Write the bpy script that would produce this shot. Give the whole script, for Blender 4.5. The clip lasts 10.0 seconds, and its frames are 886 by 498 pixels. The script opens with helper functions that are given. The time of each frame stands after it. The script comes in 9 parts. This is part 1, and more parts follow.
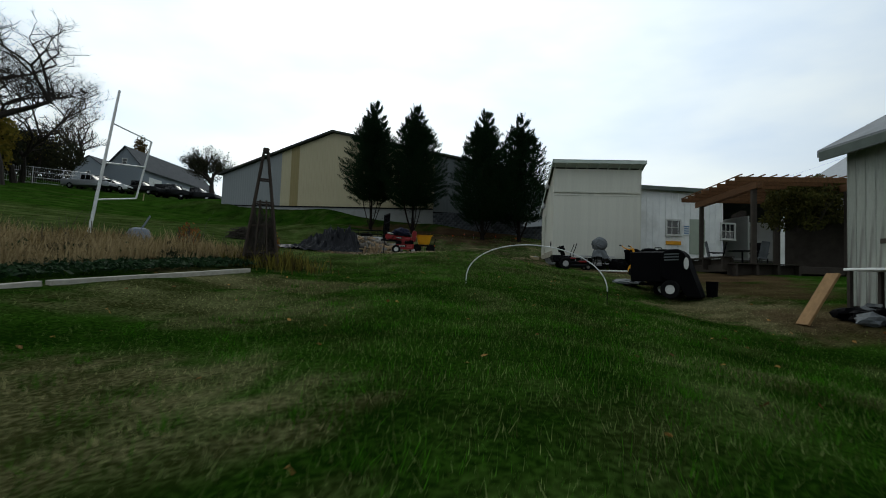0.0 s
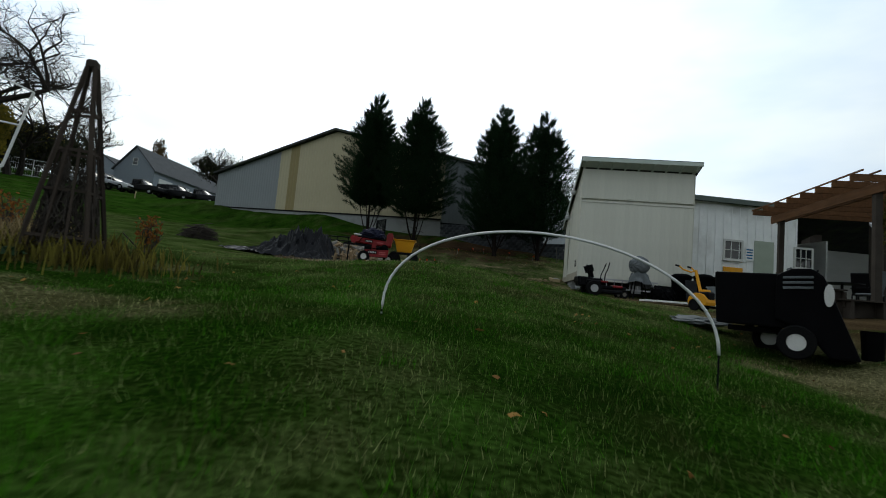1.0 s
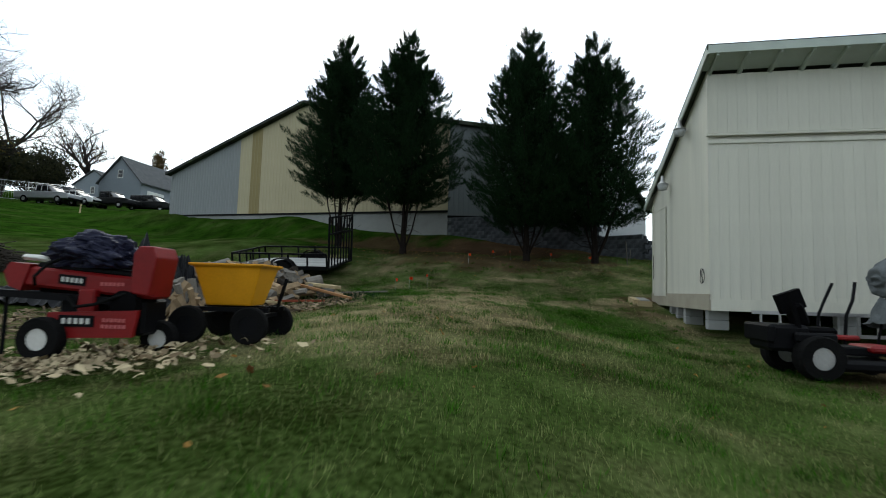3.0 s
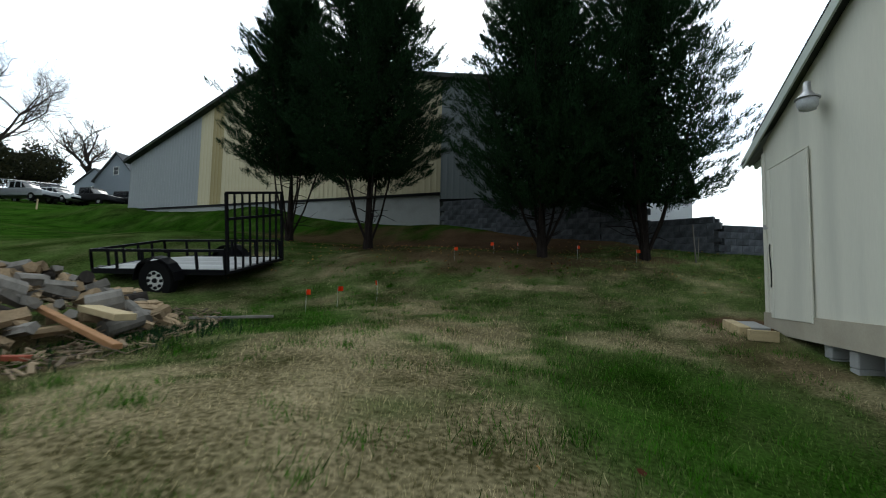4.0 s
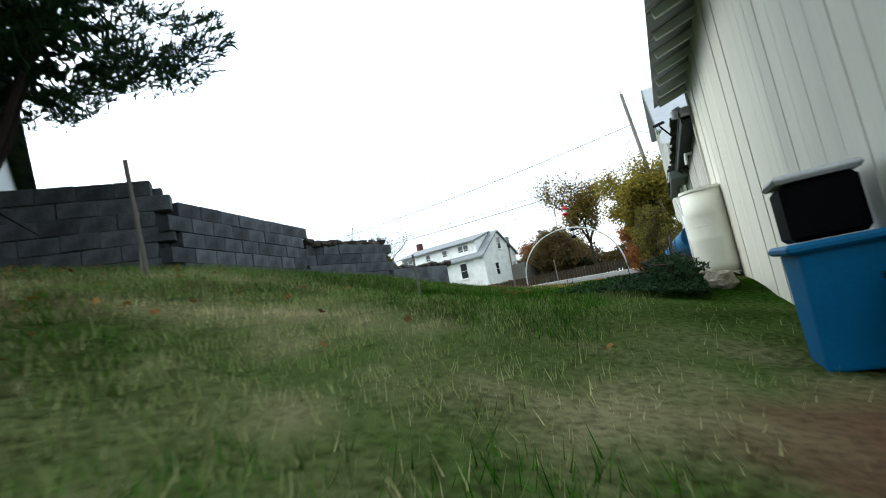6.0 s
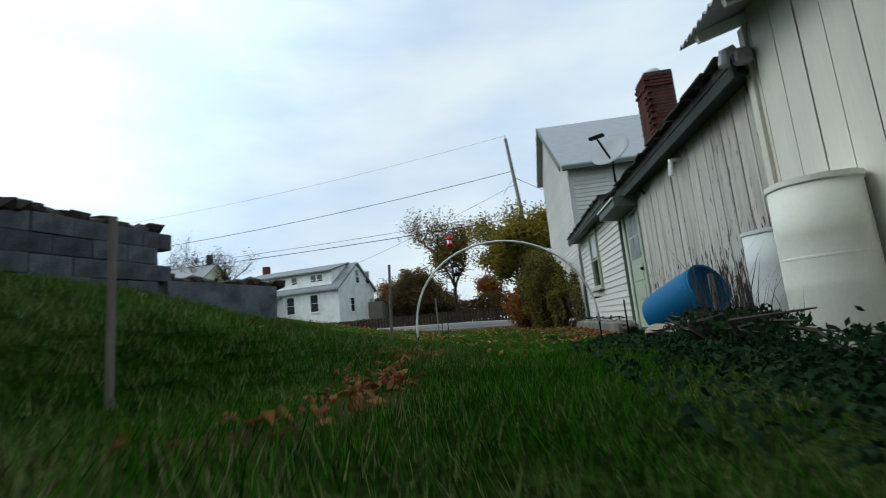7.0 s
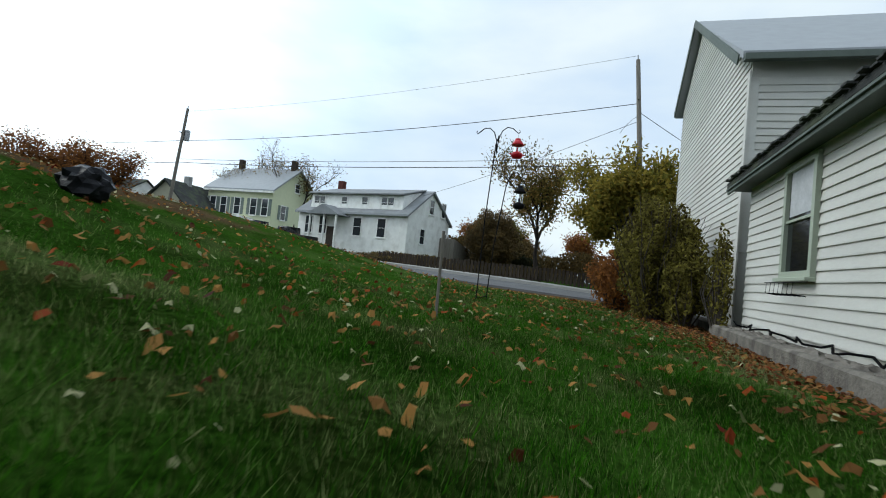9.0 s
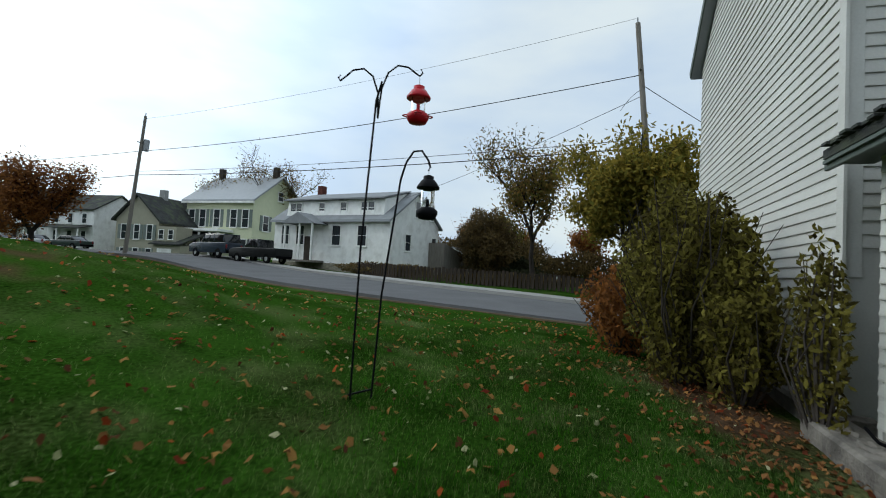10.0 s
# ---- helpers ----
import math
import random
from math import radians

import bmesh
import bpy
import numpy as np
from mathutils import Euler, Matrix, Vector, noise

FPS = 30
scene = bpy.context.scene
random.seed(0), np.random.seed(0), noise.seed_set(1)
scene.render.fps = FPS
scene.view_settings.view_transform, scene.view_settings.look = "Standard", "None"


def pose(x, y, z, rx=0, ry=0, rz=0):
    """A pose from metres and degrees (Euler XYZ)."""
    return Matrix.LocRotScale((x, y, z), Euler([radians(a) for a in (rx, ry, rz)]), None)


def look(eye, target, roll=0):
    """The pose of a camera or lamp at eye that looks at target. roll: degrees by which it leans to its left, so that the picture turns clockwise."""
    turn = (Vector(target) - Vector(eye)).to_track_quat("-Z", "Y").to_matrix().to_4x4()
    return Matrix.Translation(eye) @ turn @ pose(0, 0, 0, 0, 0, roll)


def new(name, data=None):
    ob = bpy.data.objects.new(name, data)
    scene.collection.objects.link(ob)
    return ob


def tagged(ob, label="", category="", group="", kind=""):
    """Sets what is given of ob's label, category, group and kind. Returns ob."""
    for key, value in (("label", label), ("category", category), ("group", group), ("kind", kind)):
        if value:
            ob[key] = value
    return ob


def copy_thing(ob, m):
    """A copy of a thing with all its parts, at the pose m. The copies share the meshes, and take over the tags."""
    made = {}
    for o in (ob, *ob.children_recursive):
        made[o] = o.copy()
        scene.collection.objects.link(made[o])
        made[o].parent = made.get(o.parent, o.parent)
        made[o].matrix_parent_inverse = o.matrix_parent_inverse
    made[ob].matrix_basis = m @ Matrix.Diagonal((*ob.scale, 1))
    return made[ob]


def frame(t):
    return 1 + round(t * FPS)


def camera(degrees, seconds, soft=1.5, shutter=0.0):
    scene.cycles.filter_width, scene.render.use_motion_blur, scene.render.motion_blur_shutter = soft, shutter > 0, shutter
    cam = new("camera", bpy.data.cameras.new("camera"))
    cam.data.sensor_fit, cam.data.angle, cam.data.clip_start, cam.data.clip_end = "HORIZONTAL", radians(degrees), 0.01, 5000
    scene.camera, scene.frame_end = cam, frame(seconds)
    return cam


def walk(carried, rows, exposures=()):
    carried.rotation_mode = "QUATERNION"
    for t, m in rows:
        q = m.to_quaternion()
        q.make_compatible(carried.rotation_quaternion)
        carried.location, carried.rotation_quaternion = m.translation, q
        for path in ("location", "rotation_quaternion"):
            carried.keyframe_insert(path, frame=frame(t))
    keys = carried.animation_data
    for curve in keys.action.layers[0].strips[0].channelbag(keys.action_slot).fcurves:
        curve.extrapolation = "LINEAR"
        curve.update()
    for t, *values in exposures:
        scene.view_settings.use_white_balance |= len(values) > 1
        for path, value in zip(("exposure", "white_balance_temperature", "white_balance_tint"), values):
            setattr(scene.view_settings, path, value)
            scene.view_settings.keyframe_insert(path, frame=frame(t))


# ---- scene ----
cam = camera(84.0, 10.0, 1.0, 0.12)
PATH = [
    (0.0, pose(-0.261, 0.176, 0.768, 92.94, -2.04, -0.16)),
    (0.5, pose(0.418, 3.024, 0.871, 93.96, -4.91, 0.95)),
    (1.0, pose(0.949, 5.777, 0.833, 95.12, -5.06, 2.26)),
    (1.5, pose(1.265, 8.662, 0.802, 96.20, -4.94, 2.93)),
    (2.0, pose(1.473, 11.368, 1.176, 95.26, -5.25, 3.64)),
    (2.5, pose(1.483, 14.126, 1.714, 95.22, -1.09, 5.06)),
    (2.7, pose(1.439, 15.255, 1.960, 95.13, -0.98, 5.42)),
    (3.8, pose(2.162, 22.665, 2.649, 93.16, -2.46, 9.45)),
    (4.0, pose(2.202, 23.823, 2.654, 94.33, -1.13, 9.01)),
    (4.3, pose(2.207, 25.519, 2.658, 95.20, 2.31, 4.02)),
    (4.5, pose(2.031, 26.653, 2.703, 95.02, 3.77, -1.35)),
    (5.0, pose(2.025, 29.749, 2.778, 95.62, 18.87, -19.59)),
    (5.2, pose(2.292, 30.824, 2.793, 94.87, 21.12, -29.68)),
    (5.5, pose(2.973, 32.257, 2.749, 95.63, 16.14, -43.63)),
    (5.7, pose(3.571, 32.987, 2.666, 96.66, 17.14, -51.74)),
    (6.8, pose(7.803, 35.407, 2.698, 98.68, -1.74, -69.73)),
    (7.0, pose(8.567, 35.818, 2.888, 98.87, 5.67, -75.34)),
    (7.2, pose(9.198, 36.145, 3.056, 96.89, 8.69, -82.15)),
    (7.5, pose(10.226, 36.391, 3.102, 97.17, 7.28, -93.16)),
    (8.0, pose(11.734, 36.460, 2.850, 96.17, -0.79, -96.96)),
    (8.5, pose(13.062, 36.418, 2.846, 91.56, -4.76, -81.84)),
    (9.0, pose(14.556, 36.546, 3.092, 92.45, -5.80, -65.77)),
    (9.5, pose(16.718, 36.639, 3.496, 91.70, -3.89, -64.67)),
    (10.0, pose(19.020, 36.890, 3.863, 92.38, -2.92, -64.74)),
]
EXPOSURES = [(0.0, -0.42, 6600, 4), (1.0, -0.25, 6600, 4), (2.0, 0.15, 6600, 4), (2.7, 0.4, 6600, 4), (3.8, 0.4, 6500, 4), (4.5, 0.85, 6500, 3), (5.0, 1.3, 6500, 2), (5.7, 1.48, 6500, 3), (6.2, 0.85, 6400, 4), (6.8, 0.35, 6300, 3), (7.5, 0.0, 6100, 2), (8.0, -0.05, 6150, 2), (8.5, 0.35, 6300, 3), (9.0, 0.35, 6300, 4), (9.5, 0.2, 6300, 4), (10.0, 0.12, 6300, 4)]
walk(cam, PATH, EXPOSURES)


# ---- world and light ----
SUN_AZ, SUN_EL = radians(-12.0), radians(38.0)
world = bpy.data.worlds.new("overcast_sky")
scene.world = world
world.use_nodes = True
wn, wl = world.node_tree.nodes, world.node_tree.links
wn.clear()
sky = wn.new("ShaderNodeTexSky")
sky.sky_type, sky.sun_disc = "NISHITA", False
sky.sun_elevation, sky.sun_rotation = SUN_EL, SUN_AZ
sky.air_density, sky.dust_density = 1.0, 3.0
tc = wn.new("ShaderNodeTexCoord")
mp = wn.new("ShaderNodeMapping")
mp.inputs["Scale"].default_value = (1.2, 1.2, 3.4)
cloud = wn.new("ShaderNodeTexNoise")
cloud.inputs["Scale"].default_value, cloud.inputs["Detail"].default_value = 1.6, 5.0
cramp = wn.new("ShaderNodeValToRGB")
cramp.color_ramp.elements[0].position, cramp.color_ramp.elements[0].color = 0.36, (0.64, 0.76, 0.95, 1)
cramp.color_ramp.elements[1].position, cramp.color_ramp.elements[1].color = 0.62, (0.90, 0.96, 1.0, 1)
# brighter veil of cloud round the hidden sun
dotp = wn.new("ShaderNodeVectorMath")
dotp.operation = "DOT_PRODUCT"
dotp.inputs[1].default_value = (math.sin(SUN_AZ) * math.cos(SUN_EL), math.cos(SUN_AZ) * math.cos(SUN_EL), math.sin(SUN_EL))
veil = wn.new("ShaderNodeMapRange")
veil.interpolation_type = "SMOOTHSTEP"
veil.inputs[1].default_value, veil.inputs[2].default_value = 0.30, 1.0
veil.inputs[3].default_value, veil.inputs[4].default_value = 0.86, 1.75
cmul = wn.new("ShaderNodeVectorMath")
cmul.operation = "SCALE"
smul = wn.new("ShaderNodeVectorMath")
smul.operation = "SCALE"
smul.inputs[3].default_value = 0.10
cmix = wn.new("ShaderNodeMixRGB")
cmix.inputs[0].default_value = 0.86
bgn = wn.new("ShaderNodeBackground")
bgn.inputs["Strength"].default_value = 1.0
wout = wn.new("ShaderNodeOutputWorld")
wl.new(tc.outputs["Generated"], mp.inputs["Vector"])
wl.new(mp.outputs["Vector"], cloud.inputs["Vector"])
wl.new(cloud.outputs["Fac"], cramp.inputs["Fac"])
wl.new(tc.outputs["Generated"], dotp.inputs[0])
wl.new(dotp.outputs["Value"], veil.inputs["Value"])
wl.new(cramp.outputs["Color"], cmul.inputs[0])
wl.new(veil.outputs["Result"], cmul.inputs[3])
wl.new(sky.outputs["Color"], smul.inputs[0])
wl.new(smul.outputs["Vector"], cmix.inputs[1])
wl.new(cmul.outputs["Vector"], cmix.inputs[2])
wl.new(cmix.outputs["Color"], bgn.inputs["Color"])
wl.new(bgn.outputs["Background"], wout.inputs["Surface"])
sun_data = bpy.data.lights.new("sun", "SUN")
sun_data.energy, sun_data.angle, sun_data.color = 0.7, radians(25), (1.0, 0.97, 0.92)
sun = new("sun", sun_data)
sun.matrix_world = look((0, 0, 60), (-60 * math.sin(SUN_AZ), -60 * math.cos(SUN_AZ), 60 - 60 * math.tan(SUN_EL)))


# ---- small helpers ----
def S(v):
    v = min(1.0, max(0.0, v))
    return v * v * (3 - 2 * v)


def swell(v, k=3.0):
    return k * math.log1p(math.exp(min(40.0, v / k)))


def ground_z(x, y):
    """Height of the lawn: it climbs away from the start, banks up to the metal barn and flattens towards the road."""
    b = 2.65 * (1 - math.exp(-y / 21)) if y > 0 else max(-1.5, 0.126 * y)
    b -= 0.62 * S(x / 6) * (1 - S((y - 27) / 8)) * (1 - 0.4 * S((x - 8) / 5))
    b -= 0.25 * S(-x / 4) * (1 - S((-x - 6) / 6))
    d = min(-0.6 * x + 0.8 * y, 150)
    b += 0.12 * swell(d - 28) * (1 - S((x - 5) / 20))
    y0 = 33 + 0.3 * min(max(x - 5, 0), 15)
    b += (0.75 + 0.5 * S((x - 6) / 3)) * S((y - y0) / 7) * (1 - S((x - 12) / 10)) * (1 - S((-x - 8) / 14))
    b += 1.5 * S((y - 39.5) / 9) * (1 - S((x - 22) / 11)) * S((x - 9) / 8)
    b -= 0.22 * S((y - 2) / 4) * (1 - S((y - 12) / 5)) * (1 - S((abs(x - 1.5) - 3.5) / 3))
    b += 0.12 * S((x - 15) / 5) * (1 - S((x - 28) / 5)) * S((y - 37) / 2.2) * (1 - S((y - 44) / 6))
    b += 0.14 * S((x - 9) / 3) * (1 - S((x - 15) / 3)) * S((y - 33) / 1.0) * (1 - S((y - 35.3) / 1.2))
    b += 0.23 * S((x - 6) / 4) * S((y - 33) / 2)
    b += 0.40 * S((y - 33.5) / 4.5) * (1 - S((x - 6.5) / 3)) * (1 - S((-x - 9) / 6))
    b -= 0.16 * S((y + 1) / 4) * (1 - S((y - 14) / 5)) * (1 - S((abs(x - 1.5) - 5) / 3))
    b += (0.45 + 0.65 * S((y - 58) / 18)) * S((x - 34) / 14) * S((y - 30) / 15)
    b -= 0.30 * math.exp(-((x - 10.2) / 1.7) ** 2 - ((y - 37.5) / 0.9) ** 2)
    b += (1.4 * S((d - 46) / 36) + 0.03 * max(0.0, d - 84)) * S((-x - 16) / 14)
    front = 0.368 * (x + 24.5) + 0.93 * (y - 53.5)
    b += (0.5 * (1 - S((x - 5) / 3)) + 0.35 * S((3 - x) / 5) + 0.65 * S((-x - 8) / 5)) * S((front + 3.2) / 3) * (1 - S((-x - 26) / 10))
    b -= 0.10 * math.exp(-((x - 1.2) / 1.7) ** 2 - ((y - 8.3) / 2.2) ** 2)
    return b


def shade(name, color, rough=0.8, metal=0.0, var=0.25, scale=3.0, bump=0.1, bscale=40.0, spec=None, grain=None, stain=None, stain_amt=0.4, stain_scale=1.2, rnd=0.0):
    """A surface: base colour with coarse and fine noise, optional grain stretched along z, optional stains, and fine relief."""
    m = bpy.data.materials.new(name)
    m.use_nodes = True
    n, l = m.node_tree.nodes, m.node_tree.links
    p = n["Principled BSDF"]
    p.inputs["Roughness"].default_value, p.inputs["Metallic"].default_value = rough, metal
    p.inputs["Specular IOR Level"].default_value = spec if spec is not None else (0.05 if rough > 0.8 else (0.12 if rough > 0.58 else 0.3))
    co = n.new("ShaderNodeTexCoord")
    src = co.outputs["Object"]
    if grain:
        gm = n.new("ShaderNodeMapping")
        gm.inputs["Scale"].default_value = grain
        l.new(src, gm.inputs["Vector"])
        gsrc = gm.outputs["Vector"]
    else:
        gsrc = src
    n1 = n.new("ShaderNodeTexNoise")
    n1.inputs["Scale"].default_value, n1.inputs["Detail"].default_value = scale, 4.0
    n2 = n.new("ShaderNodeTexNoise")
    n2.inputs["Scale"].default_value, n2.inputs["Detail"].default_value = bscale, 3.0
    l.new(gsrc, n1.inputs["Vector"])
    l.new(gsrc, n2.inputs["Vector"])
    mx = n.new("ShaderNodeMixRGB")
    lo = [c * (1 - var) for c in color]
    hi = [min(0.95, c * (1 + var)) for c in color]
    mx.inputs[1].default_value, mx.inputs[2].default_value = (*lo, 1), (*hi, 1)
    ad = n.new("ShaderNodeMath")
    ad.operation = "MULTIPLY_ADD"
    ad.inputs[1].default_value = 0.35
    l.new(n2.outputs["Fac"], ad.inputs[0])
    sb = n.new("ShaderNodeMath")
    sb.operation = "MULTIPLY"
    sb.inputs[1].default_value = 0.65
    l.new(n1.outputs["Fac"], sb.inputs[0])
    l.new(sb.outputs[0], ad.inputs[2])
    ct = n.new("ShaderNodeMapRange")
    ct.inputs[1].default_value, ct.inputs[2].default_value = 0.30, 0.70
    l.new(ad.outputs[0], ct.inputs["Value"])
    l.new(ct.outputs["Result"], mx.inputs[0])
    out = mx.outputs["Color"]
    if stain:
        n3 = n.new("ShaderNodeTexNoise")
        n3.inputs["Scale"].default_value, n3.inputs["Detail"].default_value = stain_scale, 6.0
        l.new(gsrc, n3.inputs["Vector"])
        r3 = n.new("ShaderNodeMapRange")
        r3.inputs[1].default_value, r3.inputs[2].default_value, r3.inputs[4].default_value = 0.50, 0.68, stain_amt
        l.new(n3.outputs["Fac"], r3.inputs["Value"])
        m3 = n.new("ShaderNodeMixRGB")
        m3.inputs[2].default_value = (*stain, 1)
        l.new(r3.outputs["Result"], m3.inputs[0])
        l.new(out, m3.inputs[1])
        out = m3.outputs["Color"]
    if rnd:
        oi = n.new("ShaderNodeObjectInfo")
        rr = n.new("ShaderNodeMapRange")
        rr.inputs[3].default_value, rr.inputs[4].default_value = 1 - rnd, 1 + rnd
        l.new(oi.outputs["Random"], rr.inputs["Value"])
        hv = n.new("ShaderNodeHueSaturation")
        l.new(rr.outputs["Result"], hv.inputs["Value"])
        l.new(out, hv.inputs["Color"])
        out = hv.outputs["Color"]
    l.new(out, p.inputs["Base Color"])
    if bump:
        bp = n.new("ShaderNodeBump")
        bp.inputs["Strength"].default_value, bp.inputs["Distance"].default_value = bump, 0.02
        l.new(n2.outputs["Fac"], bp.inputs["Height"])
        l.new(bp.outputs["Normal"], p.inputs["Normal"])
    return m


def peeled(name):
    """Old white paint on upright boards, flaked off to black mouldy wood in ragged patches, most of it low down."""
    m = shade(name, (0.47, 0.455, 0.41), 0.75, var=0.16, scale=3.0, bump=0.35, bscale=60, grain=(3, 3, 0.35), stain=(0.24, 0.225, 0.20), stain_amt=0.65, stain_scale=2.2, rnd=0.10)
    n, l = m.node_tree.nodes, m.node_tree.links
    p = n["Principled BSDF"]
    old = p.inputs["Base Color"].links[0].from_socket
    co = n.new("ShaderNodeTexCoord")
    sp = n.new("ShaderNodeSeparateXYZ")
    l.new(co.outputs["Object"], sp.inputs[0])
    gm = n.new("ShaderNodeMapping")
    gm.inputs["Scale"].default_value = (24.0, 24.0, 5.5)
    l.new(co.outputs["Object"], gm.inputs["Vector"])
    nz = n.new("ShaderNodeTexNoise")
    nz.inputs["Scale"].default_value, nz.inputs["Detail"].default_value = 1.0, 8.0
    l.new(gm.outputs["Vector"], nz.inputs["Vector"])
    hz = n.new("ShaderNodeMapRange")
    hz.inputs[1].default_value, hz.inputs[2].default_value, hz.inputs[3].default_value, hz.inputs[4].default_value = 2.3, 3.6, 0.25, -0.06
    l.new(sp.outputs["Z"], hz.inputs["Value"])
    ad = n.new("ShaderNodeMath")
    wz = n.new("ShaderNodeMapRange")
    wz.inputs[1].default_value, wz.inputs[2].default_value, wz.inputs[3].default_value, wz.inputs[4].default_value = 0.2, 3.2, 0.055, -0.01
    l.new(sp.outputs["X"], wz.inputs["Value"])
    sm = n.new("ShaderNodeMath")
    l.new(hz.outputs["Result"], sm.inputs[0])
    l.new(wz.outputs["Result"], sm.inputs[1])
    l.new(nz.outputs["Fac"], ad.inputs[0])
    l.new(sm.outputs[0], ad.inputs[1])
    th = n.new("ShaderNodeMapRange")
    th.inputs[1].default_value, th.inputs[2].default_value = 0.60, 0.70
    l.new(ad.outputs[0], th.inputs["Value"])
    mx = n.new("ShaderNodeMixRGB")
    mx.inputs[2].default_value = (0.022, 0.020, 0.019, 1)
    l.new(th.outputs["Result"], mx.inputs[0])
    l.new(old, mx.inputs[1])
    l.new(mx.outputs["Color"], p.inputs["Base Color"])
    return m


def leafy(name, color, color2, trans=0.25, rough=0.7):
    """Leaves: colour changes from leaf to leaf, and some light passes through."""
    m = bpy.data.materials.new(name)
    m.use_nodes = True
    n, l = m.node_tree.nodes, m.node_tree.links
    p = n["Principled BSDF"]
    p.inputs["Roughness"].default_value = rough
    p.inputs["Specular IOR Level"].default_value = 0.04
    ge = n.new("ShaderNodeNewGeometry")
    rp = n.new("ShaderNodeValToRGB")
    rp.color_ramp.elements[0].color, rp.color_ramp.elements[1].color = (*color, 1), (*color2, 1)
    l.new(ge.outputs["Random Per Island"], rp.inputs["Fac"])
    l.new(rp.outputs["Color"], p.inputs["Base Color"])
    tr = n.new("ShaderNodeBsdfTranslucent")
    l.new(rp.outputs["Color"], tr.inputs["Color"])
    mix = n.new("ShaderNodeMixShader")
    mix.inputs[0].default_value = trans
    l.new(p.outputs["BSDF"], mix.inputs[1])
    l.new(tr.outputs["BSDF"], mix.inputs[2])
    l.new(mix.outputs[0], n["Material Output"].inputs["Surface"])
    return m


def glassy(name, color=(0.03, 0.035, 0.04), rough=0.06):
    m = bpy.data.materials.new(name)
    m.use_nodes = True
    p = m.node_tree.nodes["Principled BSDF"]
    p.inputs["Base Color"].default_value = (*color, 1)
    p.inputs["Roughness"].default_value = rough
    p.inputs["Specular IOR Level"].default_value = 0.6
    return m


def clear_glass(name):
    m = bpy.data.materials.new(name)
    m.use_nodes = True
    p = m.node_tree.nodes["Principled BSDF"]
    p.inputs["Base Color"].default_value = (0.95, 0.97, 0.97, 1)
    p.inputs["Roughness"].default_value = 0.03
    p.inputs["Transmission Weight"].default_value = 1.0
    p.inputs["IOR"].default_value = 1.15
    return m


def thing(name, m, label, category, group="", kind=""):
    ob = new(name)
    ob.empty_display_size = 0.2
    ob.matrix_world = m
    return tagged(ob, label, category, group, kind)


def part(name, bm, material, parent=None, label="", smooth=False):
    me = bpy.data.meshes.new(name)
    bm.to_mesh(me)
    bm.free()
    if smooth:
        for f in me.polygons:
            f.use_smooth = True
    me.materials.append(material)
    ob = new(name, me)
    if parent is not None:
        ob.parent = parent
    return tagged(ob, label)


def raw_part(name, verts, faces, material, parent=None, label="", smooth=False):
    me = bpy.data.meshes.new(name)
    me.from_pydata(verts, [], faces)
    me.update()
    if smooth:
        for f in me.polygons:
            f.use_smooth = True
    me.materials.append(material)
    ob = new(name, me)
    if parent is not None:
        ob.parent = parent
    return tagged(ob, label)


def piece(name, me, parent, m):
    """One more object on a shared mesh."""
    ob = new(name, me)
    ob.parent = parent
    ob.matrix_local = m
    return ob


def mesh_of(bm, name, material):
    me = bpy.data.meshes.new(name)
    bm.to_mesh(me)
    bm.free()
    me.materials.append(material)
    return me


def box(bm, c, s, bevel=0.0, m=None):
    r = bmesh.ops.create_cube(bm, size=1.0)
    vs = r["verts"]
    for v in vs:
        v.co = Vector((v.co.x * s[0], v.co.y * s[1], v.co.z * s[2]))
    if bevel:
        es = list({e for v in vs for e in v.link_edges})
        rb = bmesh.ops.bevel(bm, geom=es, offset=bevel, segments=1, affect="EDGES", profile=0.5)
        vs = list({v for f in rb["faces"] for v in f.verts} | {v for v in vs if v.is_valid})
    for v in vs:
        if m is not None:
            v.co = m @ v.co
        v.co += Vector(c)
    return vs


def bar(bm, a, b, w, h, bevel=0.0):
    """A beam of section w x h from a to b."""
    a, b = Vector(a), Vector(b)
    d = b - a
    q = d.to_track_quat("Y", "Z").to_matrix()
    return box(bm, (a + b) / 2, (w, d.length, h), bevel, q)


def cyl(bm, a, b, r0, r1=None, n=10, caps=True):
    a, b = Vector(a), Vector(b)
    r1 = r0 if r1 is None else r1
    q = (b - a).to_track_quat("Z", "Y").to_matrix()
    rings = []
    for p, r in ((a, r0), (b, r1)):
        rings.append([bm.verts.new(p + q @ Vector((r * math.cos(2 * math.pi * i / n), r * math.sin(2 * math.pi * i / n), 0))) for i in range(n)])
    for i in range(n):
        j = (i + 1) % n
        bm.faces.new((rings[0][i], rings[0][j], rings[1][j], rings[1][i]))
    if caps:
        bm.faces.new(rings[0][::-1])
        bm.faces.new(rings[1])


